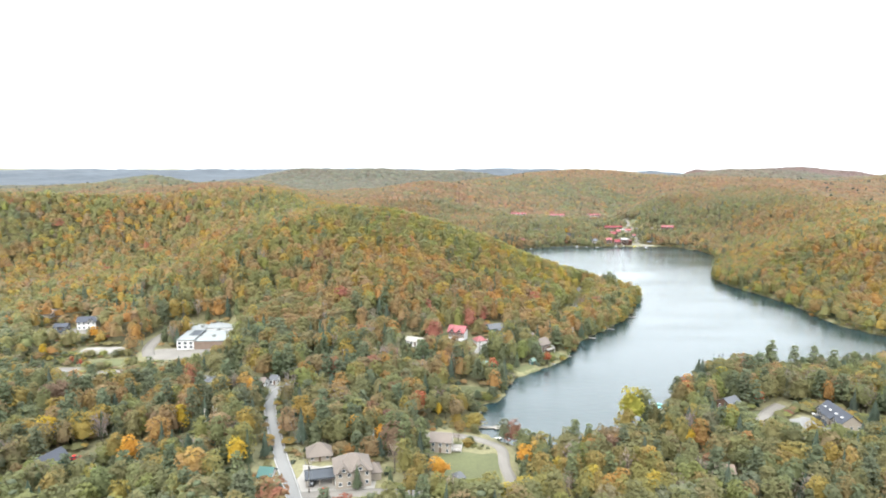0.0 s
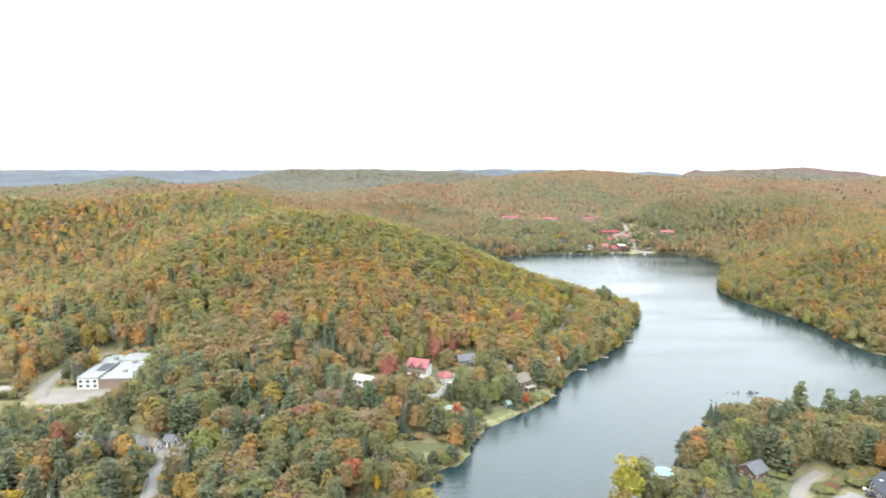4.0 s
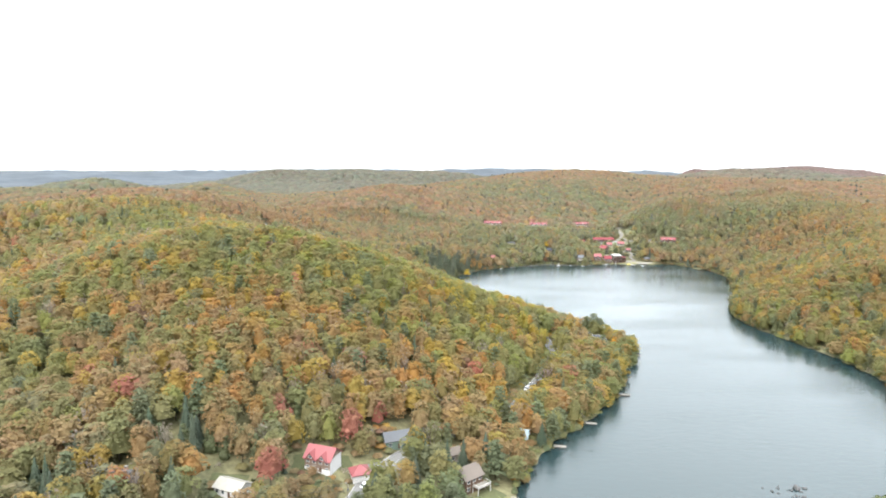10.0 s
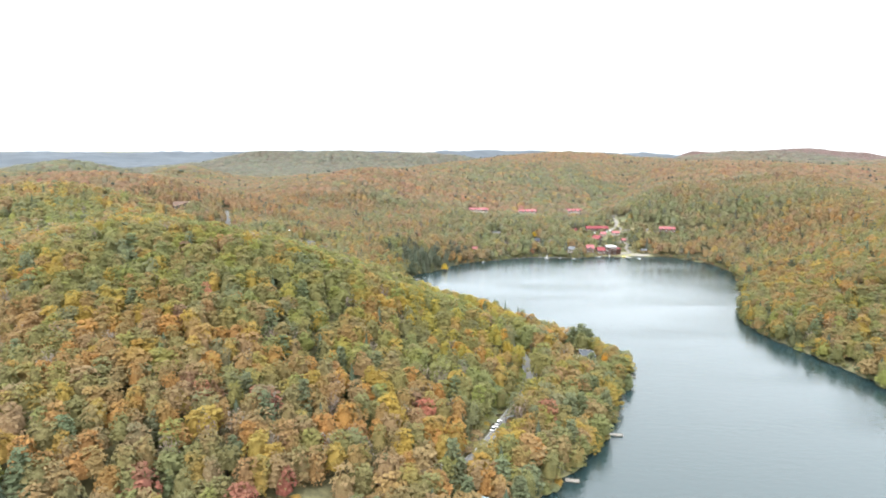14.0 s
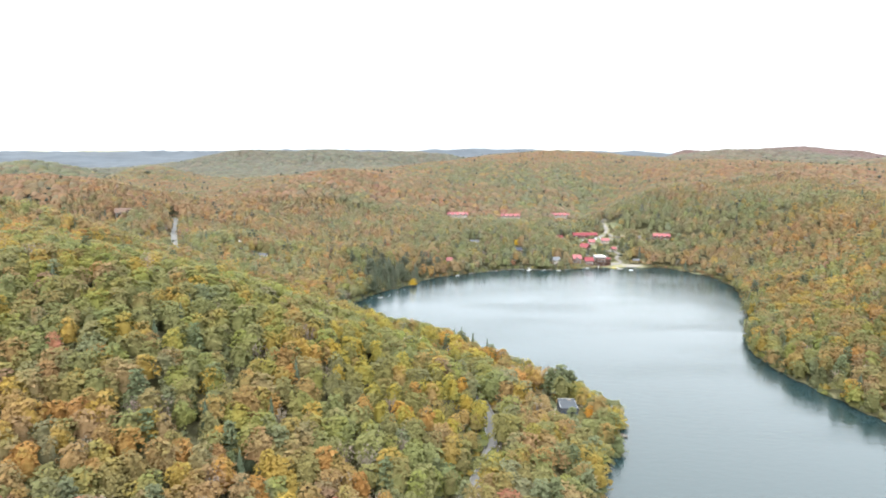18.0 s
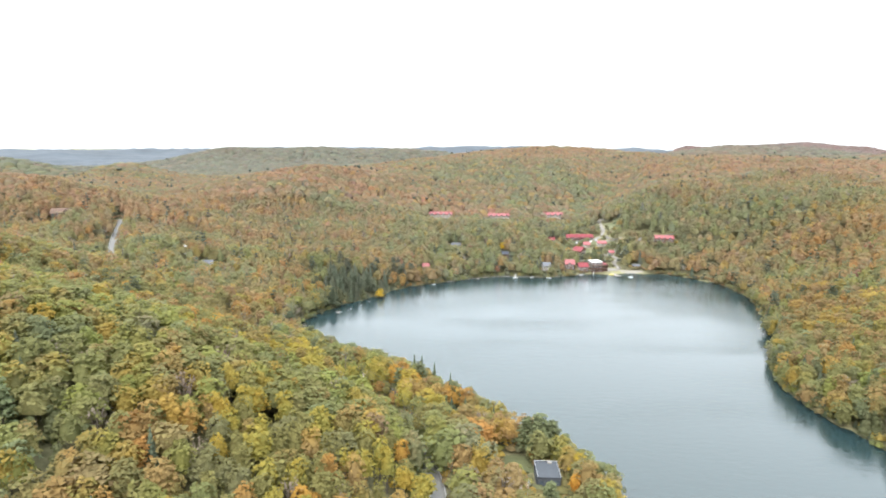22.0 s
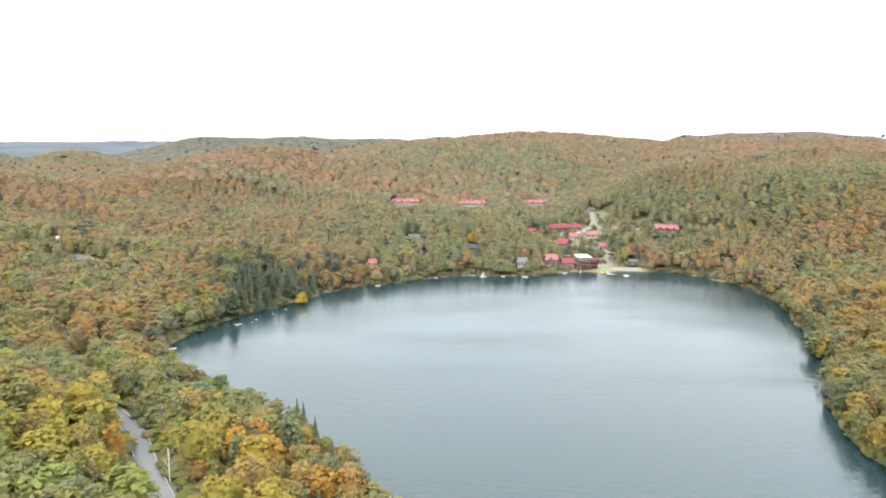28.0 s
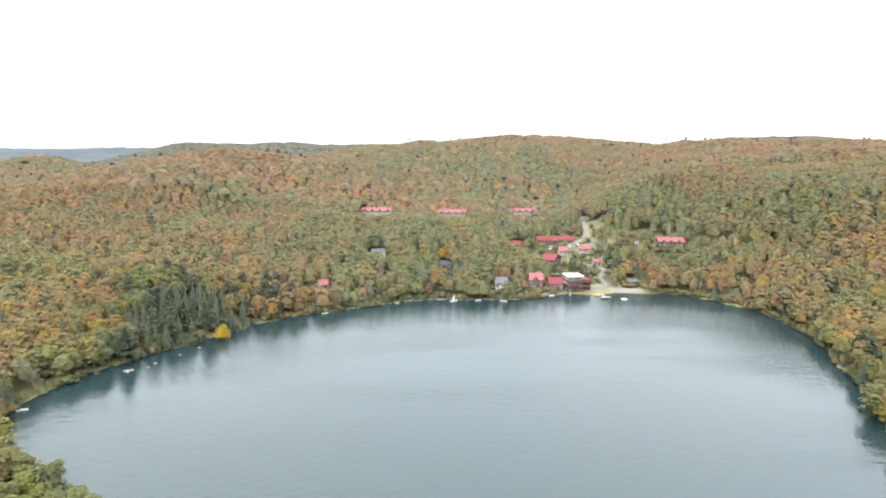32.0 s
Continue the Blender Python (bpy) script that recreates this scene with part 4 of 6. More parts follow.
silo = thing("silo", pose(-63, 843, float(ground(-63, 843))), "small white silo with a domed cap on a wooded slope", "silo")
part("drum", tube("drum", M_WHITE, [(0, 0, -1, 1.3), (0, 0, 6.0, 1.3)], 14), silo)
part("dome", tube("dome", M_WHITE, [(0, 0, 6.0, 1.35), (0, 0, 6.7, 1.1), (0, 0, 7.1, 0.55), (0, 0, 7.3, 0.1)], 14), silo)
house(-200, 925, 15, 17, 10, 5.4, "large dark brown timber lodge on the hillside", "gable", 3.6, 0.7, M_BROWN, M_BROWN, 2, 5, 3, gables=((4, 6, 3.0),), chimney=(-4, 1))

# the lakeside resort
boathouse = house(273.5, 887, 4, 9.4, 10, 8.6, "three-storey brown timber boathouse hotel with a white flat roof", "flat", 0.5, 0.3, M_WHITE, M_BROWN, 3, 5, 4, z=0.9)
part("annex", wall_mesh("flat", 5, 9, 6.4, 0, M_BROWN), boathouse, "lower brown timber annex", at=(7.1, 0, 0))
part("annex_roof", roof_mesh("flat", 5, 9, 0, 0.3, M_DARKRED), boathouse, "dark red annex roof", at=(7.1, 0, 6.4))
for s, zz in enumerate((0.3, 3.1, 5.9)):
    bal = part("balcony", boxes("balcony", M_BROWN, (0, 0, 0, 13.8, 1.8, 0.2)), boathouse, "brown timber balcony", at=(2.3, -5.9, zz))
    part("railing", boxes("railing", M_DARKRED, (0, -0.86, 0.95, 13.4, 0.08, 0.1), *[(-6.6 + i * 1.1, -0.86, 0.5, 0.06, 0.06, 0.95) for i in range(13)]), bal)
    for px in (-6.5, -2.2, 2.2, 6.5):
        part("post", boxes("post", M_BROWN, (0, -0.8, 1.3, 0.2, 0.2, 2.8)), bal, at=(px, 0, 0))
house(251, 888, -4, 7.5, 9, 4.8, "lakeside inn with a bright red metal roof", "gable", 3.0, 0.6, M_RED, M_BROWN, 2, 4, 2, group="red-roofed resort buildings", gables=((-0.5, 3.4, 1.8),), z=3.0)
house(262, 885, 2, 8.2, 8, 4.0, "lakeside wing with a dark red shingle roof", "gable", 2.8, 0.5, M_DARKRED, M_BROWN, 2, 4, 2, group="red-roofed resort buildings", z=2.0)
house(283, 981, 2, 27, 8, 3.2, "long row of guest rooms under a dark red roof with dormers", "gable", 2.8, 0.6, M_DARKRED, M_BROWN, 1, 11, 2, group="red-roofed resort buildings",
                 gables=tuple((-11.7 + i * 2.6, 1.5, 1.2) for i in range(10)))
house(251, 974, 8, 10, 6.5, 3.6, "two-storey guest house with a dark red roof and white balconies", "gable", 2.0, 0.5, M_DARKRED, M_BROWN, 2, 5, 2, group="red-roofed resort buildings", deck=(0, -4.1, 9.6, 1.6, 2.0))
house(270, 929, -35, 8, 13, 4.6, "dark red roofed lodge set at an angle", "gable", 3.0, 0.6, M_DARKRED, M_BROWN, 1, 3, 3, group="red-roofed resort buildings")
house(282.5, 950, -5, 6, 6, 2.8, "cottage with a bright red roof", "gable", 2.2, 0.5, M_RED, M_BEIGE, 1, 2, 2, group="red-roofed resort buildings")
house(297, 949, -4, 8, 6, 2.6, "cottage with a faded red roof and pale walls", "gable", 1.9, 0.5, M_RED, M_BEIGE, 1, 4, 2, group="red-roofed resort buildings")
house(354, 938, -12, 17, 7, 4.4, "long cabin row with a pinkish red roof beside bare gravel", "gable", 2.4, 0.5, M_RED, M_BROWN, 1, 6, 2, group="red-roofed resort buildings", gables=((-5, 2.6, 1.4), (0, 2.6, 1.4), (5, 2.6, 1.4)))
house(315.5, 910, 20, 5.5, 5.5, 3.2, "small cabin with a red pyramid roof", "hip", 2.4, 0.5, M_RED, M_BROWN, 1, 2, 1, group="red-roofed resort buildings")
house(299, 925, 10, 5, 4, 2.8, "small cabin with a faded red roof", "gable", 1.6, 0.4, M_RED, M_BEIGE, 1, 2, 1, group="red-roofed resort buildings")
house(312, 893, -10, 6, 4, 2.6, "beach hut with a grey roof", "gable", 1.2, 0.4, M_GREY, M_BROWN, 1, 2, 1, name="hut", category="hut")
house(229, 880, -2, 6.5, 9, 5.8, "tall pale grey house with white veranda facing the lake", "gable", 2.4, 0.5, M_GREY, M_BEIGE, 2, 3, 2, deck=(0, -5.6, 6.5, 2.2, 2.6))
for hx, hy, hw, hz in ((145, 1084, 26, 21.0), (213, 1082, 24, 19.5), (278, 1088, 23.5, 20.0)):
    h = house(hx, hy, -3, hw, 9, 6.2, "three-storey guest block with a bright red roof on the wooded slope", "gable", 2.4, 0.5, M_RED, M_BEIGE, 3, 9, 2, group="guest blocks on the slope", z=hz, gables=tuple((-hw / 2 + 3 + i * (hw - 6) / 3, 3.2, 1.9) for i in range(4)))
    for i in range(3):
        part("chimney", boxes("chimney", M_RED, (0, 0, 0.6, 0.9, 0.9, 1.6)), h, "small red roof turret", at=(-hw / 2 + 4 + i * (hw - 8) / 2, 0, 8.6))
house(154, 935, 5, 8.5, 5, 3.2, "grey-roofed house with a white gable in the trees", "gable", 2.0, 0.4, M_GREY, M_WHITE, 1, 3, 2)
house(198, 916, -10, 7, 6, 3.6, "dark timber cabin in the trees", "gable", 2.0, 0.5, M_SLATE, M_BROWN, 1, 3, 2)
house(125, 879, 4, 5.5, 5, 3.6, "small house with a bright red roof near the shore", "gable", 2.2, 0.4, M_RED, M_BROWN, 1, 2, 1)

# ---- cars, boats, docks, rocks and poles ----
bm = bmesh.new()
bmesh.ops.create_icosphere(bm, subdivisions=1, radius=1)
ICO_STONE, ICO_STONE_F = np.array([v.co[:] for v in bm.verts]), np.array([[v.index for v in f.verts] for f in bm.faces])
bm.free()


def car(x, y, turn, paint, label, z=None):
    ob = thing("car", pose(x, y, (float(ground(x, y)) if z is None else z) + 0.17, 0, 0, turn), label, "car", "parked cars")
    low = [(-2.1, -0.85, 0.3), (2.1, -0.85, 0.3), (2.1, 0.85, 0.3), (-2.1, 0.85, 0.3), (-2.15, -0.85, 0.85), (2.1, -0.82, 0.75), (2.1, 0.82, 0.75), (-2.15, 0.85, 0.85)]
    cube = [(3, 2, 1, 0), (4, 5, 6, 7), (0, 1, 5, 4), (1, 2, 6, 5), (2, 3, 7, 6), (3, 0, 4, 7)]
    part("body", solid("body", paint, low, cube), ob)
    top = [(-1.7, -0.78, 0.84), (1.0, -0.78, 0.80), (1.0, 0.78, 0.80), (-1.7, 0.78, 0.84), (-1.3, -0.62, 1.42), (0.3, -0.62, 1.42), (0.3, 0.62, 1.42), (-1.3, 0.62, 1.42)]
    part("glazing", solid("glazing", M_GLASS, top, cube), ob, "dark glass cabin")
    part("roof", boxes("roof", paint, (-0.5, 0, 1.45, 1.65, 1.26, 0.06)), ob)
    for wx in (-1.3, 1.3):
        for wy in (-0.8, 0.8):
            w = part("wheel", tube("wheel", M_TYRE, [(0, 0, -0.1, 0.32), (0, 0, 0.1, 0.32)], 10), ob, at=(wx, wy, 0.32))
            w.rotation_euler = (radians(90), 0, 0)
    return ob


for x, y, t, m, l in ((-40.5, 203.5, 80, M_CARDARK, "dark car parked under a carport"), (-35.5, 198, 100, M_CARRED, "red car parked on a pale yard"), (168.5, 256, 150, M_CARDARK, "dark car beside a long house"),
                      (170, 260, 150, M_CARDARK, "dark car beside a long house"), (171.5, 264, 150, M_CARDARK, "black car beside a long house"), (173.5, 268, 150, M_CARWHITE, "white car beside a long house"),
                      (104.3, 469, 62, M_CARWHITE, "white car at the roadside"), (102, 464, 60, M_CARWHITE, "white car at the roadside"), (58, 407, 40, M_CARDARK, "dark car on a lane"),
                      (31, 367.5, 60, M_CARWHITE, "white car by a red-roofed garage"), (-80, 262, 75, M_CARWHITE, "white car beside the road"), (-131, 221, 20, M_CARRED, "red car on a gravel yard"),
                      (276, 964, 100, M_CARWHITE, "white car in the resort car park"), (283, 961, 100, M_CARDARK, "dark car in the resort car park"), (290, 963, 100, M_CARWHITE, "white car in the resort car park"),
                      (297, 969, 100, M_CARWHITE, "white car in the resort car park"), (255, 899, 10, M_CARDARK, "dark car on a gravel yard"), (262, 899, 10, M_CARWHITE, "white car on a gravel yard"), (-232, 381, 10, M_CARDARK, "dark car on a gravel yard"),
                      (338, 1038, 70, M_CARWHITE, "white van on the hillside road")):
    car(x, y, t, m, l)


def boat(x, y, turn, length, label, paint, name="boat", z=0.0):
    ob = thing(name, pose(x, y, z, 0, 0, turn), label, name, "boats on the lake")
    n, v, f = 9, [], []
    for i in range(n):
        u = i / (n - 1)
        w = 0.28 * length * 0.5 * math.sin(math.pi * (0.12 + 0.88 * (1 - u) ** 0.9 if u > 0.2 else 0.75)) ** 0.7 if u < 1 else 0.03
        px = -length / 2 + u * length
        v += [(px, -w, 0.5), (px, -w * 0.6, -0.12), (px, w * 0.6, -0.12), (px, w, 0.5), (px, w * 0.82, 0.42), (px, -w * 0.82, 0.42)]
    for i in range(n - 1):
        a, b = i * 6, i * 6 + 6
        f += [(a + k, a + (k + 1) % 6, b + (k + 1) % 6, b + k) for k in range(6)]
    f += [(5, 4, 3, 2, 1, 0), tuple((n - 1) * 6 + k for k in range(6))]
    part("hull", solid("hull", paint, v, f), ob)
    for k in (-0.18, 0.12):
        part("seat", boxes("seat", M_WOOD, (0, 0, 0, 0.35, length * 0.2, 0.06)), ob, at=(k * length, 0, 0.44))
    return ob


boat(28, 257, 15, 5.5, "white motor boat moored by the lawn", M_WHITE)
boat(49, 338.5, -35, 4, "white rowing boat at the shore", M_WHITE)
boat(70.5, 356.5, -25, 3.6, "pale canoe at the shore", M_CREAM, "canoe")
boat(41, 322, -20, 4, "pale rowing boat on the bank", M_CREAM, z=0.5)
sail = boat(200, 864, 20, 4.4, "small white sailing boat moored off the shore", M_WHITE, "sailboat")
part("mast", tube("mast", M_WHITE, [(0.4, 0, 0.4, 0.05), (0.4, 0, 4.2, 0.03)], 6), sail)
part("sail", solid("sail", M_WHITE, [(0.35, -0.04, 0.9), (-1.1, -0.04, 0.9), (0.35, -0.04, 4.0), (0.35, 0.04, 0.9), (-1.1, 0.04, 0.9), (0.35, 0.04, 4.0)], [(0, 1, 2), (5, 4, 3), (0, 3, 4, 1), (1, 4, 5, 2), (2, 5, 3, 0)]), sail)
boat(228, 863, -15, 4.2, "white motor boat moored off the shore", M_WHITE)
boat(214, 865.5, 10, 3.4, "white rowing boat at the rocky bank", M_WHITE)
boat(131, 841, 30, 3.6, "white rowing boat near the bank", M_WHITE)
boat(66, 762, 10, 4, "pale rowing boat near the bank", M_CREAM)
boat(285, 875, 0, 4.5, "yellow pedal boat at the resort jetty", M_YELLOW)
boat(258, 874, 10, 3.4, "white rowing boat beside the inn", M_WHITE)
boat(47, 727, 25, 3.4, "pale boat drawn up in the bay", M_WHITE)
boat(45, 720, 30, 3.4, "pale boat drawn up in the bay", M_WHITE)


def dock(x, y, turn, length, width=2.0, label="weathered wooden dock on posts", head=0.0):
    ob = thing("dock", pose(x, y, 0.0, 0, 0, turn), label, "dock", "docks")
    n = max(4, int(length / 0.6))
    plank = boxes("plank", M_WOOD, (0, 0, 0.5, length / n - 0.05, width, 0.08))
    for i in range(n):
        part("plank", plank, ob, at=(-length / 2 + (i + 0.5) * length / n, 0, 0))
    for sy in (-1, 1):
        part("beam", boxes("beam", M_WOOD, (0, sy * (width / 2 - 0.15), 0.38, length, 0.14, 0.16)), ob)
        for k in range(3):
            part("post", tube("post", M_POLE, [(0, 0, -2.4, 0.1), (0, 0, 0.9, 0.1)], 6), ob, at=(-length / 2 + 0.3 + k * (length - 0.6) / 2, sy * (width / 2 + 0.05), 0))
    if head:
        part("platform", boxes("platform", M_WOOD, (length / 2 + 1.4, 0, 0.5, 2.8, head, 0.1)), ob)
    return ob


dock(24, 268, -2, 8, 1.8, "white-grey dock with a small platform", 4)
dock(153, 469, -8, 6)
dock(127, 434, -12, 5)
dock(108, 411, -12, 5)
dock(83, 371, -20, 4, 1.5)
dock(181, 533, -10, 4, 1.6)
dock(90, 806, -35, 6)
dock(168, 860, -80, 5)
dock(288, 875, -85, 9, 2.4, "pale resort jetty with a wide platform", 6)
dock(148, 336, 120, 5, 1.6)
raft = thing("raft", pose(298, 865, 0), "white floating swim raft", "raft")
part("platform", boxes("platform", M_WHITE, (0, 0, 0.3, 3, 3, 0.25)), raft)
part("float", boxes("float", M_CHARCOAL, (-1, 0, 0.05, 0.6, 2.8, 0.4), (1, 0, 0.05, 0.6, 2.8, 0.4)), raft)
pool = thing("swimming_pool", pose(111, 292, float(ground(111, 292)), 0, 0, 35), "above-ground swimming pool with a pale rim", "pool")
part("rim", tube("rim", M_WHITE, [(0, 0, -1, 3.6), (0, 0, 1.2, 3.6)], 20), pool)
part("water", tube("water", M_POOL, [(0, 0, 1.1, 3.3), (0, 0, 1.26, 3.3)], 20), pool)


def rock(x, y, size, seed, flat=0.5, mat=None):
    r = np.random.RandomState(seed)
    v = ICO2_V * (1 + 0.22 * wobble(ICO2_V[:, 0] * 3 + seed, ICO2_V[:, 1] * 3 + ICO2_V[:, 2] * 2, 3, seed))[:, None] * np.array([size * r.uniform(0.8, 1.3), size * r.uniform(0.6, 1.0), size * flat])
    ob = new("rock", mesh_of("rock", v, ICO2_F, mat or M_ROCK, smooth=True))
    ob.matrix_world = pose(x, y, 0.12 * size, 0, 0, r.uniform(0, 180))
    return tagged(ob, "weathered grey boulder breaking the lake's surface", "rock", "rocks in the lake")


bm = bmesh.new()
bmesh.ops.create_icosphere(bm, subdivisions=2, radius=1)
ICO2_V, ICO2_F = np.array([v.co[:] for v in bm.verts]), np.array([[v.index for v in f.verts] for f in bm.faces])
bm.free()
rr = np.random.RandomState(3)
for i in range(34):
    u = rr.uniform()
    rock(181 + 14 * u + rr.normal() * 3, 377 - 16 * u + rr.normal() * 4, rr.uniform(0.25, 0.8), 50 + i, 0.4)
for i, (x, y, s) in enumerate(((189, 378, 3.0), (192, 378, 1.6), (190, 364, 2.6), (187, 361, 2.2), (163, 367, 1.2), (164, 364, 1.0), (157, 345, 2.2), (142, 336, 1.2), (66, 761, 1.4), (73, 770, 1.0), (79, 780, 0.8), (72, 766, 0.7), (84, 789, 0.8))):
    rock(x, y, s * (0.6 if y < 700 else 0.8), 100 + i, mat=M_CONCRETE if y > 700 else None)
for i in range(60):   # stones along the far bank
    k = rr.randint(len(SHORE))
    if 195 > SHORE[k][0] > 100 and SHORE[k][1] > 800 or 265 > SHORE[k][0] > 195 and SHORE[k][1] > 840 or SHORE[k][0] > 320 and SHORE[k][1] > 780:
        rock(SHORE[k][0] + rr.normal() * 2, SHORE[k][1] + rr.normal() * 1.0, rr.uniform(0.5, 1.3), 200 + i)


def pole(x, y, turn, label="wooden utility pole with a cross arm", height=11.0):
    ob = thing("utility_pole", pose(x, y, float(ground(x, y)), 0, 0, turn), label, "pole", "utility poles")
    part("post", tube("post", M_POLE, [(0, 0, -1, 0.17), (0, 0, height, 0.11)], 8), ob)
    part("cross_arm", boxes("cross_arm", M_POLE, (0, 0, height - 0.7, 2.2, 0.14, 0.16)), ob)
    for k in (-0.95, 0.4, 0.95):
        part("insulator", tube("insulator", M_WHITE, [(k, 0, height - 0.6, 0.06), (k, 0, height - 0.3, 0.05)], 6), ob)
    part("transformer", tube("transformer", M_GREY, [(0.3, 0, height - 2.6, 0.25), (0.3, 0, height - 1.7, 0.25)], 8), ob)
    return ob


POLES = []
seg = np.r_[0, np.cumsum(np.hypot(*np.diff(MAIN_ROAD, axis=0).T))]
for s in np.arange(95, seg[-1] - 60, 43):
    p = np.array([np.interp(s, seg, MAIN_ROAD[:, k]) for k in (0, 1)])
    q = np.array([np.interp(s + 2, seg, MAIN_ROAD[:, k]) for k in (0, 1)])
    t = (q - p) / np.hypot(*(q - p))
    p = p + np.array([t[1], -t[0]]) * 5.2
    POLES.append((p[0], p[1], float(ground(p[0], p[1]))))
    pole(p[0], p[1], math.degrees(math.atan2(t[1], t[0])) - 90)
for a, b in zip(POLES[:-1], POLES[1:]):
    wire = thing("power_line", pose(*a), "thin dark power lines sagging between poles", "cable", "power lines")
    d = np.subtract(b, a)
    nrm = np.array([d[1], -d[0], 0]) / np.hypot(d[0], d[1])
    for k, hgt in ((-0.95, 10.7), (0.95, 10.7), (0.0, 8.4)):
        pts = [d * u + nrm * k + np.array([0, 0, hgt - 3.2 * u * (1 - u)]) for u in np.linspace(0, 1, 9)]
        v, f = [], []
        for p in pts:
            v += [p + nrm * 0.03, p - nrm * 0.03, p + np.array([0, 0, 0.05])]
        for i in range(8):
            f += [(3 * i + j, 3 * i + (j + 1) % 3, 3 * i + 3 + (j + 1) % 3, 3 * i + 3 + j) for j in range(3)]
        part("cable", solid("cable", M_WIRE, v, f), wire)
for x, y in ((-168, 410), (-156, 422), (-178, 372)):
    lamp = thing("lamp_post", pose(x, y, float(ground(x, y))), "tall grey floodlight mast by the school yard", "lamp post", "school floodlights")
    part("mast", tube("mast", M_GREY, [(0, 0, -1, 0.16), (0, 0, 14, 0.09)], 8), lamp)
    part("lamp_head", boxes("lamp_head", M_GREY, (0, -0.3, 14, 1.6, 0.5, 0.3)), lamp)


# a clipped hedge below the lakeside lawn
hx, hy = np.meshgrid(np.linspace(0, 1, 40), np.linspace(0, 6.2832, 13)[:-1])
path = np.c_[np.interp(hx[0], [0, 0.5, 1], [-12.5, 1.6, 16.5]), np.interp(hx[0], [0, 0.5, 1], [202.5, 206.5, 213])]
hv = []
rr = np.random.RandomState(3)
for (px, py) in path:
    for a in np.linspace(0, 6.2832, 13)[:-1]:
        k = 1 + 0.16 * rr.uniform(-1, 1)
        hv.append((px - 0.4 * math.cos(a) * 1.1 * k, py + 0.9 * math.cos(a) * 1.1 * k, float(ground(px, py)) + 0.95 + 1.15 * math.sin(a) * k))
hf = [(i * 12 + j, (i + 1) * 12 + j, (i + 1) * 12 + (j + 1) % 12, i * 12 + (j + 1) % 12) for i in range(39) for j in range(12)]
tagged(new("hedge", mesh_of("hedge", hv, hf, M_LEAF, np.tile((0.105, 0.108, 0.04), (len(hv), 1)))), "long clipped olive-green hedge below a lawn", "hedge")

# the fountain off the boathouse: a spray of fine drops
drops = []
for k in range(160):
    u, a = rr.uniform(0, 1), rr.uniform(0, 6.2832)
    w = 0.15 + 0.75 * (1 - u) ** 1.5
    drops.append((269 + w * math.cos(a) * rr.uniform(0, 1), 874.5 + w * math.sin(a) * rr.uniform(0, 1), 3.4 * u, 0.09, 0.09, 0.22))
spray = thing("fountain", pose(0, 0, 0), "small white fountain spray rising from the lake", "fountain")
part("spray", boxes("spray", M_WHITE, *drops), spray)
part("nozzle", tube("nozzle", M_CHARCOAL, [(269, 874.5, -0.3, 0.3), (269, 874.5, 0.12, 0.25)], 8), spray)

boat(27.7, 324, 60, 3.2, "small white rowing boat lying on the bank", M_WHITE, "boat", float(ground(27.7, 324)) + 0.1)
# stones along the north bank
stone_meshes = []
for k in range(6):
    v = ICO_STONE * (1 + rr.uniform(-0.22, 0.22, (len(ICO_STONE), 1)))
    stone_meshes.append(mesh_of("stone", v * (0.5, 0.42, 0.32), ICO_STONE_F, M_STONE))
bank = thing("rocky_bank", pose(0, 0, 0), "bank of pale grey boulders along the lake's north shore", "rocks")
line = SHORE[(SHORE[:, 1] > 845) & (SHORE[:, 0] > 130) & (SHORE[:, 0] < 268)]
seg = np.r_[0, np.cumsum(np.hypot(*np.diff(line, axis=0).T))]
for k in range(230):
    s = rr.uniform(0, seg[-1])
    px, py = np.interp(s, seg, line[:, 0]) + rr.normal() * 0.5, np.interp(s, seg, line[:, 1]) + rr.uniform(-0.6, 2.2)
    ob = part("stone", stone_meshes[k % 6], bank, at=(px, py, max(float(ground(px, py)), -0.1) + 0.1))
    g = rr.uniform(0.6, 1.7)
    ob.scale, ob.rotation_euler = (g, g, g), (0, 0, rr.uniform(0, 6))

# ---- trees ----
bm = bmesh.new()
bmesh.ops.create_icosphere(bm, subdivisions=1, radius=1)
ICO_V, ICO_F = np.array([v.co[:] for v in bm.verts]), np.array([[v.index for v in f.verts] for f in bm.faces])
bm.free()
OCT_V = np.array([(1, 0, 0), (0, 1, 0), (-1, 0, 0), (0, -1, 0), (0, 0, 1), (0.0, 0.0, -0.5)])
OCT_F = np.array([(0, 1, 4), (1, 2, 4), (2, 3, 4), (3, 0, 4), (1, 0, 5), (2, 1, 5), (3, 2, 5), (0, 3, 5)])


def join(pieces):
    v, f, n = [], [], 0
    for a, b in pieces:
        v.append(a)
        f.append(np.asarray(b) + n)
        n += len(a)
    return np.vstack(v), np.vstack(f)


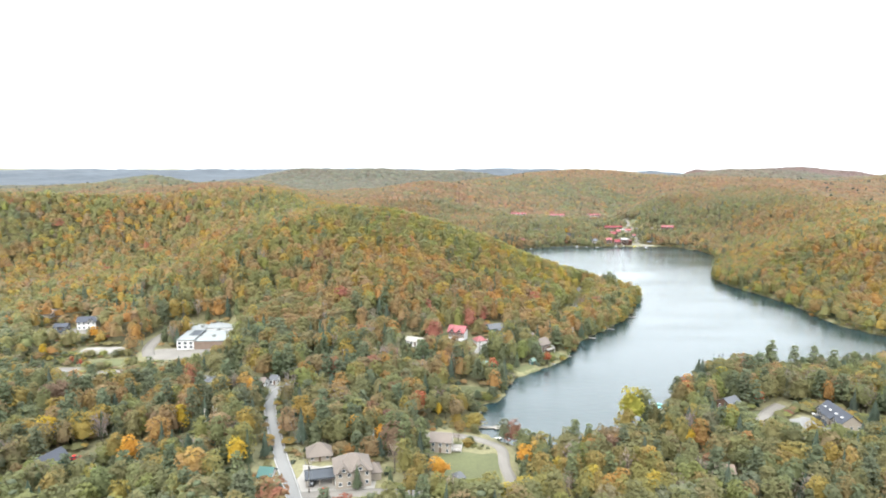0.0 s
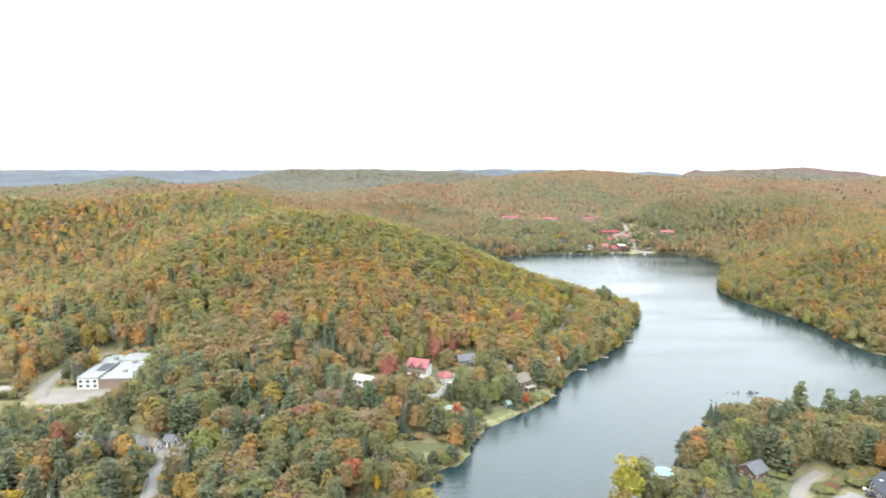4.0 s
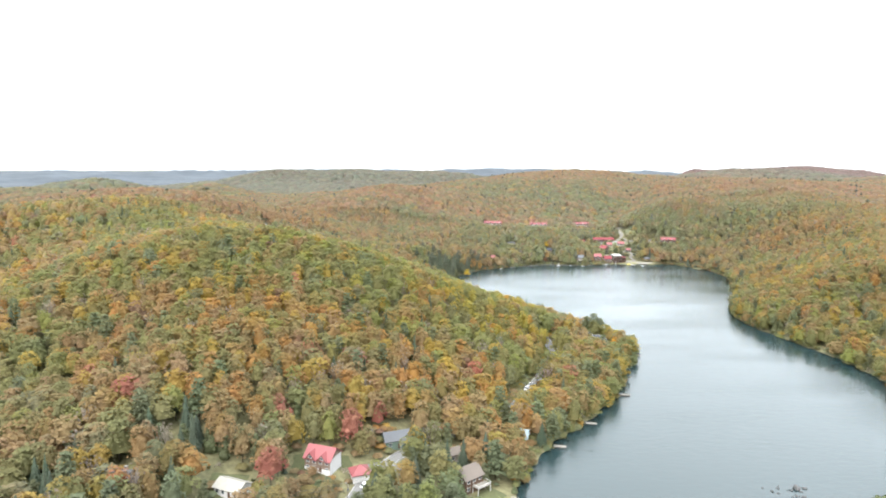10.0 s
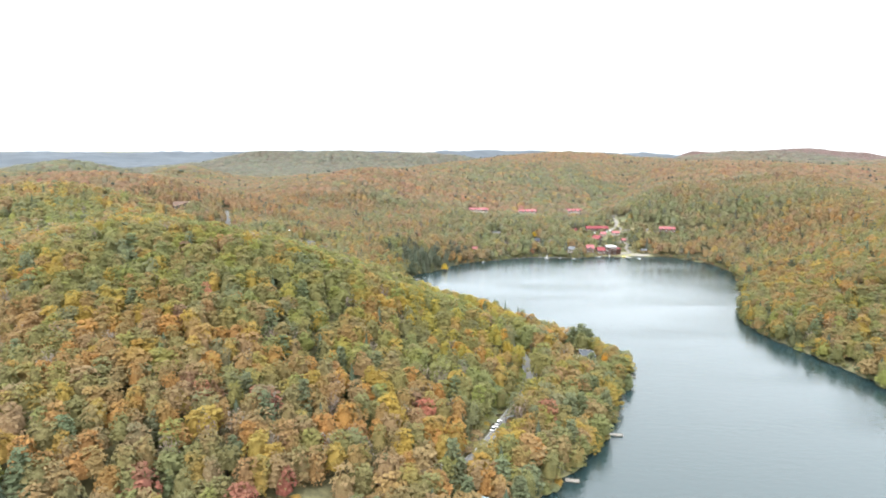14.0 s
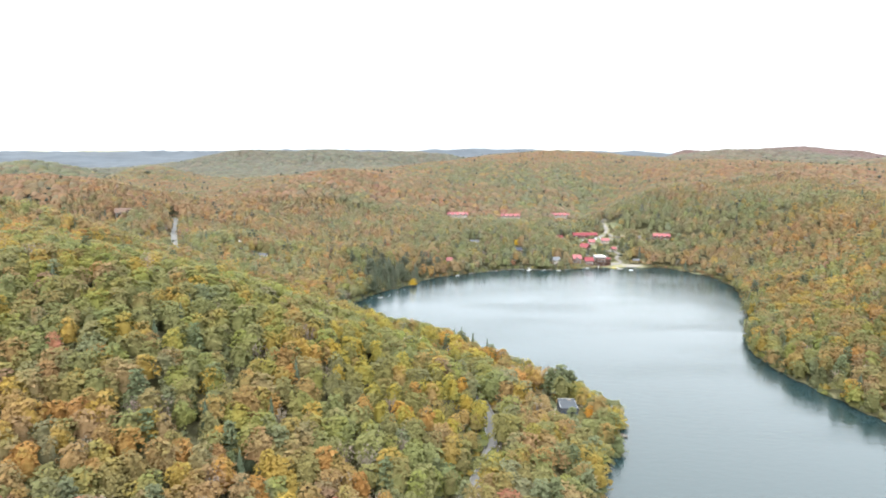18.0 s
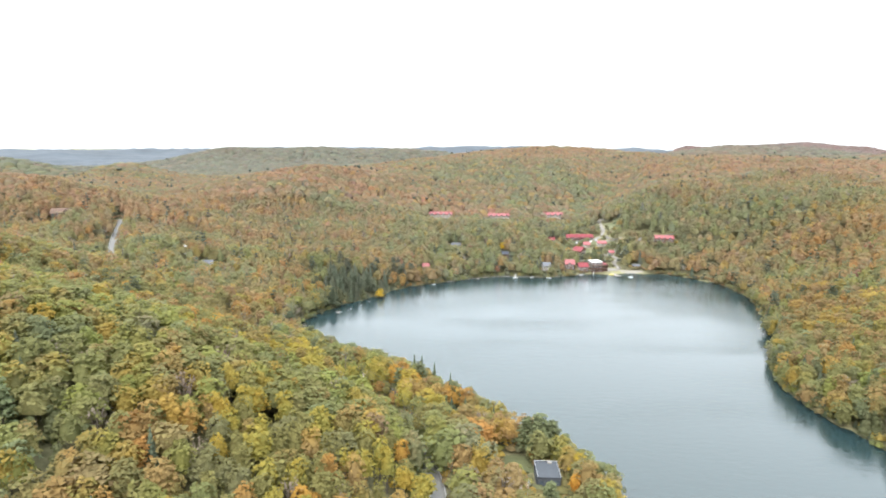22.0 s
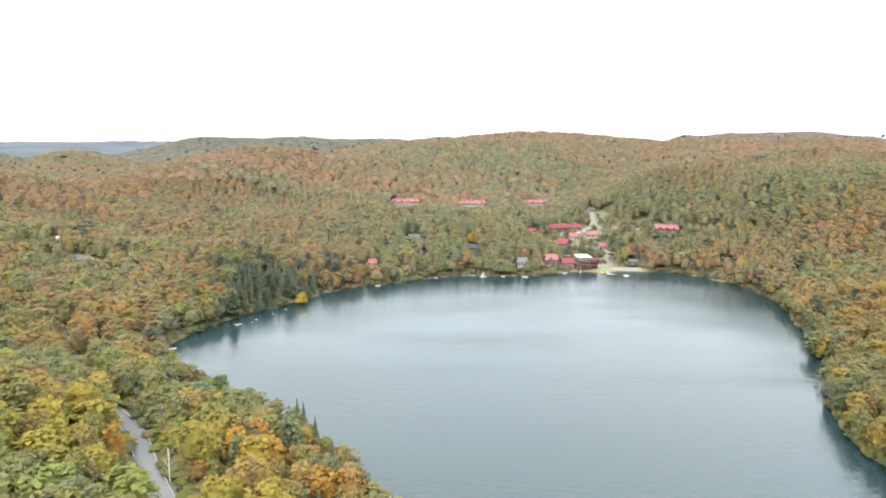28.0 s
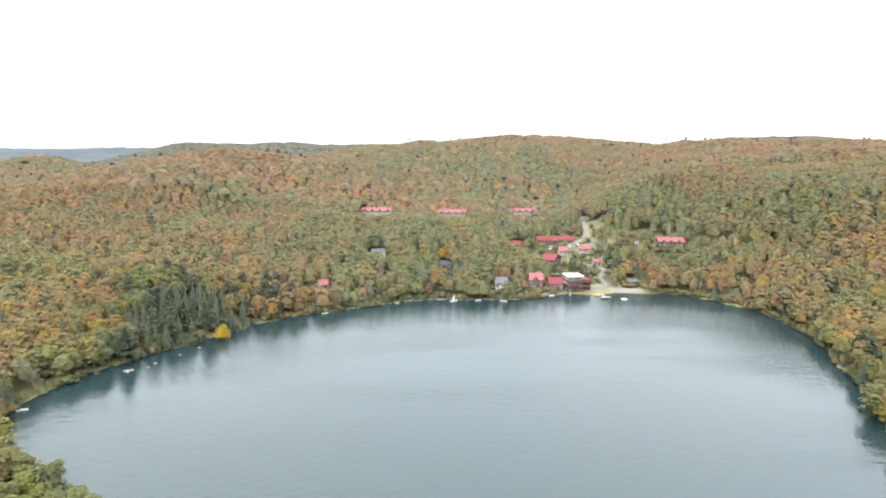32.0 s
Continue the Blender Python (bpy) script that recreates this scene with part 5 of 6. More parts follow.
def leafy(rng, centres, radii, count, size, squash=1.0, stray=0.38):
    """Small leaf clumps over the outside of a set of lobes, each a tilted triangle."""
    k = rng.randint(0, len(centres), count * 4)
    d = rng.normal(size=(count * 4, 3))
    d /= np.linalg.norm(d, axis=1)[:, None]
    d[:, 2] = np.where(d[:, 2] < -0.45, -d[:, 2], d[:, 2])
    p = centres[k] + d * radii[k][:, None] * np.array([1, 1, squash]) * rng.uniform(0.85, 1.25, (len(k), 1))
    q = (p[:, None] - centres[None]) / (radii[None, :, None] * np.array([1, 1, squash]))
    out = (np.linalg.norm(q, axis=2) < 0.88).sum(1) == 0
    p, d = p[out][:count], d[out][:count]
    n = d * 0.55 + np.array([0, 0, 0.8]) + rng.normal(size=d.shape) * stray
    n /= np.linalg.norm(n, axis=1)[:, None]
    a = np.cross(n, rng.normal(size=d.shape))
    a /= np.linalg.norm(a, axis=1)[:, None]
    b = np.cross(n, a)
    s = size * rng.uniform(0.7, 1.35, (len(p), 1))
    v = np.stack([p + a * s, p - a * s * 0.5 + b * s * 0.87, p - a * s * 0.5 - b * s * 0.87], 1).reshape(-1, 3)
    return v, np.arange(len(p) * 3).reshape(-1, 3)


def lumps(rng, centres, radii, shape, scale, rough=0.16):
    v0, f0 = shape
    return join([(c + v0 * r * np.array([1, 1, scale]) * (0.9 + rng.uniform(-rough, rough, (len(v0), 1))), f0) for c, r in zip(centres, radii)])


def dome(rng, c, r, rough, waist=0.72, base=1.0):
    """A low rounded cap of fifteen triangles."""
    a = np.arange(5) * 1.2566 + rng.uniform(0, 6.283)
    v = np.r_[[(0, 0, 1.0)], np.c_[np.cos(a) * waist, np.sin(a) * waist, np.full(5, 0.62)], np.c_[np.cos(a + 0.63) * base, np.sin(a + 0.63) * base, np.full(5, -0.45)]]
    i = np.arange(5)
    f = np.r_[np.c_[0 * i, 1 + i, 1 + (i + 1) % 5], np.c_[1 + i, 6 + i, 1 + (i + 1) % 5], np.c_[1 + (i + 1) % 5, 6 + i, 6 + (i + 1) % 5]]
    return c + v * r * (1 + rng.uniform(-rough, rough, (11, 1))), f


def broadleaf(rng, detail):
    """An uneven egg-shaped crown about 1 in radius, standing on z = 0 and about 2.4 high."""
    if detail == 0:     # a leader with side lobes round it
        n = rng.randint(6, 9)
        a = np.arange(n) * 2.4 + rng.uniform(-0.5, 0.5, n)
        z = np.linspace(0.55, 1.75, n) + rng.uniform(-0.15, 0.15, n)
        p = (0.66 - 0.32 * (z - 0.55) / 1.2) * rng.uniform(0.75, 1.1, n)
        c = np.r_[np.c_[np.cos(a) * p, np.sin(a) * p, z], [(rng.normal() * 0.12, rng.normal() * 0.12, rng.uniform(1.7, 1.9))]]
        r = np.r_[rng.uniform(0.34, 0.5, n), rng.uniform(0.36, 0.48)]
        core = [dome(rng, np.array([0, 0, 1.0]), np.array([0.66, 0.66, 0.92]), 0.15)]
        return join(core + [leafy(rng, c, r, 275, 0.122, 1.1, 0.45), leafy(rng, c, r * 0.8, 25, 0.2, 1.05)])
    if detail == 1:
        a = np.arange(5) * 2.4 + rng.uniform(0, 6.283)
        z = np.linspace(0.7, 1.65, 5)
        p = 0.55 - 0.3 * (z - 0.7)
        c = np.r_[np.c_[np.cos(a) * p, np.sin(a) * p, z], [(0.0, 0.0, 1.8)]]
        r = rng.uniform(0.42, 0.56, 6)
        return join([dome(rng, np.array([0, 0, 1.0]), np.array([0.76, 0.76, 0.95]), 0.15), leafy(rng, c, r, 62, 0.2, 1.1, 0.35)])
    if detail == 2:
        return join([dome(rng, np.array([0, 0, 1.2]), np.array([0.95, 0.95, 1.1]), 0.16, 0.64, 1.25), leafy(rng, np.array([(0, 0, 1.2)]), np.array([0.98]), 8, 0.3, 1.0, 0.3)])
    a, i = np.arange(5) * 1.2566, np.arange(5)   # a cap with a skirt down to the ground
    v = np.r_[[(rng.normal() * 0.15, rng.normal() * 0.15, 2.4)], np.c_[np.cos(a) * 0.85, np.sin(a) * 0.85, np.full(5, 1.3)] * rng.uniform(0.85, 1.15, (5, 1)), np.c_[np.cos(a + 0.63) * 1.25, np.sin(a + 0.63) * 1.25, np.full(5, -3.2)]]
    return v, np.r_[np.c_[0 * i, 1 + i, 1 + (i + 1) % 5], np.c_[1 + i, 6 + i, 1 + (i + 1) % 5], np.c_[1 + (i + 1) % 5, 6 + i, 6 + (i + 1) % 5]]


def thin_crown(rng, detail):
    """A crown that has shed most of its leaves: upswept grey twigs with a few clumps left, 1 in radius and 2.4 high."""
    n = (64, 26, 10, 6)[detail]
    a, z0 = rng.uniform(0, 6.283, n), rng.uniform(0.3, 1.5, n)
    out = rng.uniform(0.35, 0.95, n)
    p = np.c_[np.cos(a) * 0.12, np.sin(a) * 0.12, z0]
    q = np.c_[np.cos(a) * out, np.sin(a) * out, np.minimum(z0 + rng.uniform(0.5, 1.0, n), 2.35 - 0.6 * out)]
    side = np.c_[-np.sin(a), np.cos(a), 0 * a] * np.array([0.035, 0.07, 0.16, 0.3])[detail]
    tw = np.stack([p + side * 0.5, q - side, q + side], 1).reshape(-1, 3)
    return join([(tw, np.arange(3 * n).reshape(-1, 3)), leafy(rng, np.array([(0, 0, 1.3)]), np.array([0.85]), (46, 16, 6, 4)[detail], (0.1, 0.17, 0.3, 0.6)[detail], 1.2)])


def spruce(rng, detail):
    """A pointed conifer about 1 in radius and 3.6 high, of drooping whorls."""
    tiers, arms = ((11, 8), (6, 6), (1, 5), (1, 4))[detail]
    v, f, n = [], [], 0
    for k in range(tiers):
        u = k / tiers
        z, r = 0.3 + 3.2 * u, (1 - u) ** 0.8 * rng.uniform(0.82, 1.08)
        h = (3.3 / tiers) * 1.5 if tiers > 1 else 3.3
        a = rng.uniform(0, 6.28) + np.arange(arms) / arms * 6.283
        tip = np.c_[np.cos(a) * r * rng.uniform(0.75, 1.1, arms), np.sin(a) * r * rng.uniform(0.75, 1.1, arms), np.full(arms, z) - 0.1 * rng.uniform(0.3, 1.6, arms)]
        b = a + 3.1416 / arms
        gap = np.c_[np.cos(b) * r * 0.55, np.sin(b) * r * 0.55, np.full(arms, z + 0.1)]
        top = np.array([[0, 0, z + h]])
        v += [tip, gap, top]
        i = np.arange(arms)
        f += [np.c_[n + i, n + arms + i, np.full(arms, n + 2 * arms)], np.c_[n + arms + i, n + (i + 1) % arms, np.full(arms, n + 2 * arms)]]
        n += 2 * arms + 1
    return np.vstack(v), np.vstack(f)


def pine(rng, detail):
    """A white pine: flat ragged plates of needles up a bare stem, about 1 in radius and 3.3 high."""
    if detail == 0:
        c, r = [], []
        for k, zz in enumerate(np.linspace(0.9, 3.1, 9)):
            reach = 1.0 - 0.72 * (zz - 0.95) / 2.1
            for a in rng.uniform(0, 6.283) + np.arange(5) * 1.2566 + rng.uniform(-0.3, 0.3, 5):
                u = reach * rng.uniform(0.5, 0.72)
                c.append((math.cos(a) * u, math.sin(a) * u, zz + rng.uniform(-0.1, 0.1)))
                r.append(0.12 + 0.25 * reach)
        c, r = np.array(c), np.array(r)
        return join([lumps(rng, c, r * 1.0, (OCT_V, OCT_F), 0.36, 0.25), leafy(rng, c, r * 1.12, 330, 0.12, 0.36)])
    n = (10, 5, 2, 1)[detail]
    a, z = rng.uniform(0, 6.283, n), np.linspace(1.1, 3.0, n) if n > 1 else np.array([2.0])
    w = (1.0 - 0.62 * (z - 1.1) / 1.9) * 0.6
    c = np.c_[np.cos(a) * w * 0.9, np.sin(a) * w * 0.9, z]
    r = np.maximum(w, 0.28) * rng.uniform(0.85, 1.2, n) * (1, 1.2, 1.7, 2)[detail]
    core = lumps(rng, c, r * 0.85, (ICO_V, ICO_F) if detail < 2 else (OCT_V, OCT_F), 0.5 if n > 2 else 1.2, 0.25)
    return core


def cedar(rng, detail):
    """A dense narrow cedar about 1 in radius and 3.6 high."""
    n = (5, 3, 1, 1)[detail]
    z = np.linspace(0.5, 3.0, n) if n > 1 else np.array([1.5])
    r = (0.95 - 0.26 * z) * rng.uniform(0.9, 1.1, n) + 0.1
    c = np.c_[rng.normal(size=(n, 2)) * 0.12, z]
    core = lumps(rng, c, r, (ICO_V, ICO_F) if detail < 2 else (OCT_V, OCT_F), 1.0 if n > 1 else 2.6, 0.2)
    if detail == 0:
        return join([core, leafy(rng, c, r * 1.02, 150, 0.14)])
    return core


KINDS = {"broadleaf": broadleaf, "spruce": spruce, "pine": pine, "cedar": cedar, "bare": thin_crown}
RNG = np.random.RandomState(7)
SHAPES = {(k, d): [make(RNG, d) for _ in range((9, 8, 6, 4)[d])] for k, make in KINDS.items() for d in range(4)}


def turned(v, seed):
    """How far each leaf clump of a crown has turned, 0 to 1: the sunny top first, and in patches."""
    return np.clip(0.3 + 0.3 * (v[:, 2] - 1.2) + 0.45 * wobble(v[:, 0] + v[:, 2] * 0.6, v[:, 1] - v[:, 2] * 0.4, 1.1, seed), 0, 1)


HUES = {  # leaf colours
    "green": (0.116, 0.116, 0.040), "lime": (0.155, 0.158, 0.030), "olive": (0.125, 0.110, 0.036), "grey_green": (0.085, 0.098, 0.056),
    "rust": (0.19, 0.110, 0.037), "tan": (0.205, 0.132, 0.062), "orange": (0.30, 0.140, 0.026), "yellow": (0.30, 0.195, 0.022),
    "red": (0.205, 0.050, 0.040), "plum": (0.125, 0.062, 0.046), "conifer": (0.062, 0.077, 0.046), "pine_green": (0.100, 0.113, 0.056), "cedar_green": (0.090, 0.098, 0.044), "bare_grey": (0.165, 0.132, 0.100)}
HUE_NAMES = list(HUES)
HUE = np.array([HUES[k] for k in HUE_NAMES]) * 1.04


def scatter(x0, x1, y0, y1, step, seed):
    """Places on an uneven grid."""
    r = np.random.RandomState(seed)
    x, y = np.meshgrid(np.arange(x0, x1, step), np.arange(y0, y1, step))
    x = x + (np.arange(len(x)) % 2)[:, None] * step / 2 + r.uniform(-0.47, 0.47, x.shape) * step
    y = y + r.uniform(-0.47, 0.47, y.shape) * step
    return x.ravel(), y.ravel()


def off_buildings(x, y, gap):
    free = np.ones(len(x), bool)
    for cx, cy, turn, w, d in FOOTPRINTS:
        c, s = math.cos(radians(turn)), math.sin(radians(turn))
        free &= ~((np.abs((x - cx) * c + (y - cy) * s) < w / 2 + gap) & (np.abs((y - cy) * c - (x - cx) * s) < d / 2 + gap))
    return free


def clear_of(x, y, margin=0.8, low=False):
    """True where a tree may stand."""
    ok = shore_distance(x, y) > margin
    box = (x > -310) & (x < 430) & (y > 30) & (y < 1090)
    bx, by, free = x[box], y[box], np.ones(box.sum(), bool)
    for line, _, margin in ROADS:
        free &= line_distance(bx, by, line)[0] > margin
    for _, (cx, cy), (hx, hy), turn, _ in CLEARINGS:
        c, s = math.cos(radians(turn)), math.sin(radians(turn))
        free &= ~((np.abs((bx - cx) * c + (by - cy) * s) < hx + (0 if low else 1)) & (np.abs((by - cy) * c - (bx - cx) * s) < hy + (0 if low else 1)))
    free &= off_buildings(bx, by, 0.9 if low else 2.6)
    for cx, cy, r in () if low else SITES:
        free &= np.hypot(bx - cx, by - cy) > r
    ok[box] &= free
    return ok


def spot(x, y, cx, cy, rx, ry):
    return np.exp(-(((x - cx) / rx) ** 2 + ((y - cy) / ry) ** 2))


def choose(x, y, seed):
    """Kind, hue and size of the tree at each place: what grows where, and the haze its tint carries."""
    r = np.random.RandomState(seed)
    d = shore_distance(x, y)
    dark = 0.07 + 0.10 * np.clip(wobble(x, y, 140, 31), 0, 1) + 0.14 * (1 - ramp(d, 5, 45)) + 0.27 * (1 - ramp(y, 300, 420)) + 0.12 * (1 - ramp(x, -60, -30)) * (1 - ramp(y, 300, 350)) + 0.18 * np.exp(-(((x - 45) / 45) ** 2 + ((y - 345) / 45) ** 2))
    dark = dark + 1.1 * np.exp(-(((x - 68) / 38) ** 2 + ((y - 812) / 34) ** 2)) + 0.6 * np.exp(-(((x + 30) / 16) ** 2 + ((y - 375) / 14) ** 2))
    dark = dark + 0.35 * np.exp(-(((x - 300) / 12) ** 2 + ((y - 925) / 30) ** 2)) + 0.4 * np.exp(-(((x - 215) / 35) ** 2 + ((y - 345) / 18) ** 2))
    dark = dark + 0.55 * np.exp(-(((x + 205) / 48) ** 2 + ((y - 428) / 28) ** 2))
    top = np.maximum(spot(x, y, 15, 585, 95, 68), spot(x, y, 100, 570, 55, 85))
    dark = dark * (1 - 0.7 * top)
    u = r.uniform(size=len(x))
    point = 0.25 + 0.35 * spot(x, y, 66, 810, 40, 40)   # the stand by the bay is mostly spruce
    kind = np.where(u < dark * point, 1, np.where(u < dark * (point + 0.24), 2, np.where(u < dark, 3, 0)))
    kind = np.where((y > 1000) & (kind > 0) & (r.uniform(size=len(x)) < 0.45), 0, kind)
    kind = np.where((kind == 0) & (r.uniform(size=len(x)) < 0.045 - 0.025 * ramp(y, 600, 800)), 4, kind)
    # slopes that have turned rust, and hollows that are still green
    rusty = spot(x, y, -28, 1146, 170, 110) + spot(x, y, -290, 985, 190, 80) + spot(x, y, 680, 1120, 230, 230) + 0.7 * spot(x, y, 330, 1560, 260, 120) + 0.5 * spot(x, y, 60, 985, 90, 60)
    rusty = np.clip(rusty * (1.0 + 0.6 * wobble(x, y, 120, 34)), 0, 1)
    green = spot(x, y, 265, 965, 130, 90) + 0.8 * spot(x, y, 150, 930, 60, 50) + 0.7 * spot(x, y, 60, 660, 80, 50) + spot(x, y, 330, 1190, 110, 110) + 0.8 * spot(x, y, 150, 1240, 90, 70) + spot(x, y, -805, 1750, 200, 160) + 0.7 * spot(x, y, 520, 960, 60, 50) + 0.8 * ramp(np.hypot(x - 90, y - 200), 1450, 1800) * (1 - ramp(x, 250, 700))
    warm = 0.46 + 0.3 * wobble(x, y, 260, 32) + 0.46 * wobble(x, y, 80, 33) + 0.32 * wobble(x, y, 34, 35) - 0.5 * top - 0.35 * (1 - ramp(d, 0, 9)) - 0.12 * ramp(x, -50, 20) * (1 - ramp(y, 410, 470)) - 0.24 * (1 - ramp(y, 330, 440)) + 0.22 * spot(x, y, 60, 440, 70, 45)
    warm = np.clip(warm + 0.42 * rusty - 0.48 * green + 0.25 * spot(x, y, 410, 690, 90, 130) + 0.06 * ramp(y, 680, 800), 0, 1)
    ridge = np.clip(0.35 * ramp(raw_height(x, y), 45, 85) * (y > 900) + 0.5 * rusty, 0, 1) * (1 - top)
    top = top * 0.7
    w = np.zeros((len(x), 10))
    w[:, 0], w[:, 1] = 0.75 * (1 - warm) + 0.06, 0.16 * (1 - warm) + 0.7 * top + 0.02
    w[:, 2], w[:, 3] = 0.42, 0.2 * (1 - 0.6 * warm) * (1 - 0.6 * top)
    w[:, 4], w[:, 5] = 0.5 * warm + 0.6 * ridge + 0.02, 0.5 * warm + 0.25 * ridge + 0.04
    w[:, 6], w[:, 7] = (0.17 + 0.06 * (y < 700)) * warm * (1 - ridge), (0.17 + 0.06 * (y < 700)) * (1 - 0.7 * ridge) * (1 - 0.4 * top)
    w[:, 8], w[:, 9] = (0.012 * warm + 0.003 + 0.018 * (y < 400)) * (1 - 0.8 * top), 0.04 * warm + 0.04 * ridge
    w = np.cumsum(w, 1)
    hue = (r.uniform(size=(len(x), 1)) * w[:, -1:] > w).sum(1)
    hue = np.where(kind == 0, np.clip(hue, 0, 9), np.where((kind == 1) | ((kind == 2) & (y > 700)), 10, np.where(kind == 2, 11, np.where(kind == 3, 12, 13))))
    # hues close up beyond the lake, as through haze
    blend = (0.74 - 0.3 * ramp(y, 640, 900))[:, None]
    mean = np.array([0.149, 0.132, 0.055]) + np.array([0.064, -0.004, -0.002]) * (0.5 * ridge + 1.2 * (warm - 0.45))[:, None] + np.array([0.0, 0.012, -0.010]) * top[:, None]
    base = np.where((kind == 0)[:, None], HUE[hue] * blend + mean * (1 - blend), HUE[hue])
    # far conifers lightened in colour for the veil of haze
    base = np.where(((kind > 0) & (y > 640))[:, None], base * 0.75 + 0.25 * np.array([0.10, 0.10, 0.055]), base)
    level = (base @ np.array([0.3, 0.6, 0.1]))[:, None]
    base = np.where((kind == 0)[:, None], base * (0.126 / level) ** 0.4, base)   # crowns differ in hue more than in lightness
    base = base * (1 - 0.05 * ramp(y, 640, 900) - 0.18 * (1 - ramp(y, 280, 380)))[:, None]
    # distance haze painted into the tint: grey-green, plum towards the east
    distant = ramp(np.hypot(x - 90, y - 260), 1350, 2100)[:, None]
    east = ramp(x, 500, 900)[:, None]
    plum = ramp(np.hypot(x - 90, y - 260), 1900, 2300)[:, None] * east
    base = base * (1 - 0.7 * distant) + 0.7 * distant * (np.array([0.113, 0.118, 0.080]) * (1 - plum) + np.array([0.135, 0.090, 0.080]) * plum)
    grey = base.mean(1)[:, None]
    # blue added with y beyond the lake is haze put into the leaf colour
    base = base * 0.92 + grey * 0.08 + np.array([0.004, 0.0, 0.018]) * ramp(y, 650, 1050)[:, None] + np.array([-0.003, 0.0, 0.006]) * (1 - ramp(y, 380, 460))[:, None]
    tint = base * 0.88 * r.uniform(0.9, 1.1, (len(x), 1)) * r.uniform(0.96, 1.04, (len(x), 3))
    wide = np.where(kind == 0, r.uniform(2.9, 4.7, len(x)) * (1 + 0.3 * (r.uniform(size=len(x)) < 0.12) + 0.22 * top), np.where(kind == 4, r.uniform(2.4, 3.8, len(x)), np.where(kind == 1, r.uniform(2.5, 3.5, len(x)), np.where(kind == 2, r.uniform(3.2, 4.6, len(x)), r.uniform(2.2, 3.2, len(x))))))
    tall = np.where((kind == 0) | (kind == 4), 13.6 + r.uniform(-1.6, 1.6, len(x)) * (1 - 0.45 * ramp(y, 640, 900)), np.where(kind == 1, r.uniform(11, 16, len(x)), np.where(kind == 2, r.uniform(14, 19, len(x)), r.uniform(8.5, 13, len(x)))))
    low = low_growth(x, y)
    return kind, hue, tint, wide * (0.5 + 0.5 * low), tall * (0.8 + 0.2 * ramp(d, 0, 25)) * low, r.uniform(0, 6.283, len(x)), r


RISE = np.array([2.4, 3.55, 3.3, 3.5, 2.4])   # heights of the shapes
FOOT = np.array([0.28, 0.04, 0.0, 0.02, 0.1])    # share of the height below the crown


def forest(name, label, x, y, detail, seed, grow=1.0, squat=1.0, margin=0.3, low=False):
    """One object of many trees."""
    ok = clear_of(x, y, margin, low)
    x, y = x[ok], y[ok]
    kind, hue, tint, wide, tall, turn, r = choose(x, y, seed)
    tall = tall * squat
    tint = tint * (1.22, 1.22, 1.04, 1.0)[detail]   # far crowns are tinted darker, the shade of their gaps put into the colour
    z = ground(x, y)
    pick = r.randint(0, 100, len(x))
    foot = np.tile(FOOT, (len(x), 1))[np.arange(len(x)), kind]
    if detail < 2:   # trees on the edge of a clearing or the shore are leafy down to the ground
        edge = (shore_distance(x, y) < 9) | ~clear_of(x, y - 8, margin, low) | ~clear_of(x + 6, y - 4, margin, low)
        foot = np.where(edge & (kind == 0), 0.08, foot)
    V, F, T, n = [], [], [], 0
    for k, key in enumerate(KINDS):
        shapes = SHAPES[(key, detail)]
        for s, (sv, sf) in enumerate(shapes):
            m = (kind == k) & (pick % len(shapes) == s)
            c = m.sum()
            if not c:
                continue
            co, si = np.cos(turn[m])[:, None], np.sin(turn[m])[:, None]
            w = (wide[m] * grow)[:, None]
            flat = (1.0, 0.92, 0.8, 0.5)[detail] if k == 0 else (1, 1, 1, 0.7)[detail]   # far crowns close up to a canopy of low domes
            rise = (tall[m] * (1 - foot[m]) / RISE[k] * flat)[:, None]
            vx, vy = (sv[:, 0] * co - sv[:, 1] * si) * w + x[m][:, None], (sv[:, 0] * si + sv[:, 1] * co) * w + y[m][:, None]
            vz = sv[:, 2] * rise + (z[m] + tall[m])[:, None] - RISE[k] * rise
            V.append(np.stack([vx, vy, vz], -1).reshape(-1, 3))
            F.append((sf[None] + (np.arange(c) * len(sv))[:, None, None] + n).reshape(-1, 3))
            own = tint[m]
            second = own[r.permutation(c)] if k == 0 else own * r.uniform(0.9, 1.1, (c, 1))
            far_turned = turned(sv, 60 + s)[None, :, None] * r.uniform(0.1, (0.9, 0.7, 0.4, 0.3)[detail], (c, 1, 1))
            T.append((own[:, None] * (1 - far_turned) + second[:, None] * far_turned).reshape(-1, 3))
            n += c * len(sv)
    if detail < 1:   # stems
        a = np.array([0, 2.094, 4.189])
        sv = np.r_[np.c_[np.cos(a), np.sin(a), 0 * a], np.c_[np.cos(a) * 0.6, np.sin(a) * 0.6, 0 * a + 1]]
        sf = np.array([(0, 1, 4), (0, 4, 3), (1, 2, 5), (1, 5, 4), (2, 0, 3), (2, 3, 5)])
        v = sv[None] * np.array([0.2, 0.2, 1]) * np.stack([0 * x + 1, 0 * x + 1, tall * 0.6], 1)[:, None] + np.stack([x, y, z - 0.3], 1)[:, None]
        V.append(v.reshape(-1, 3))
        F.append((sf[None] + (np.arange(len(x)) * 6)[:, None, None] + n).reshape(-1, 3))
        T.append(np.tile((0.075, 0.065, 0.055), (len(x) * 6, 1)))
    V, F, T = np.vstack(V), np.vstack(F), np.vstack(T)
    ob = new(name, mesh_of(name, V, F, M_LEAF, T, smooth=True))
    return tagged(ob, label, "forest", kind="stuff"), len(x), len(F)


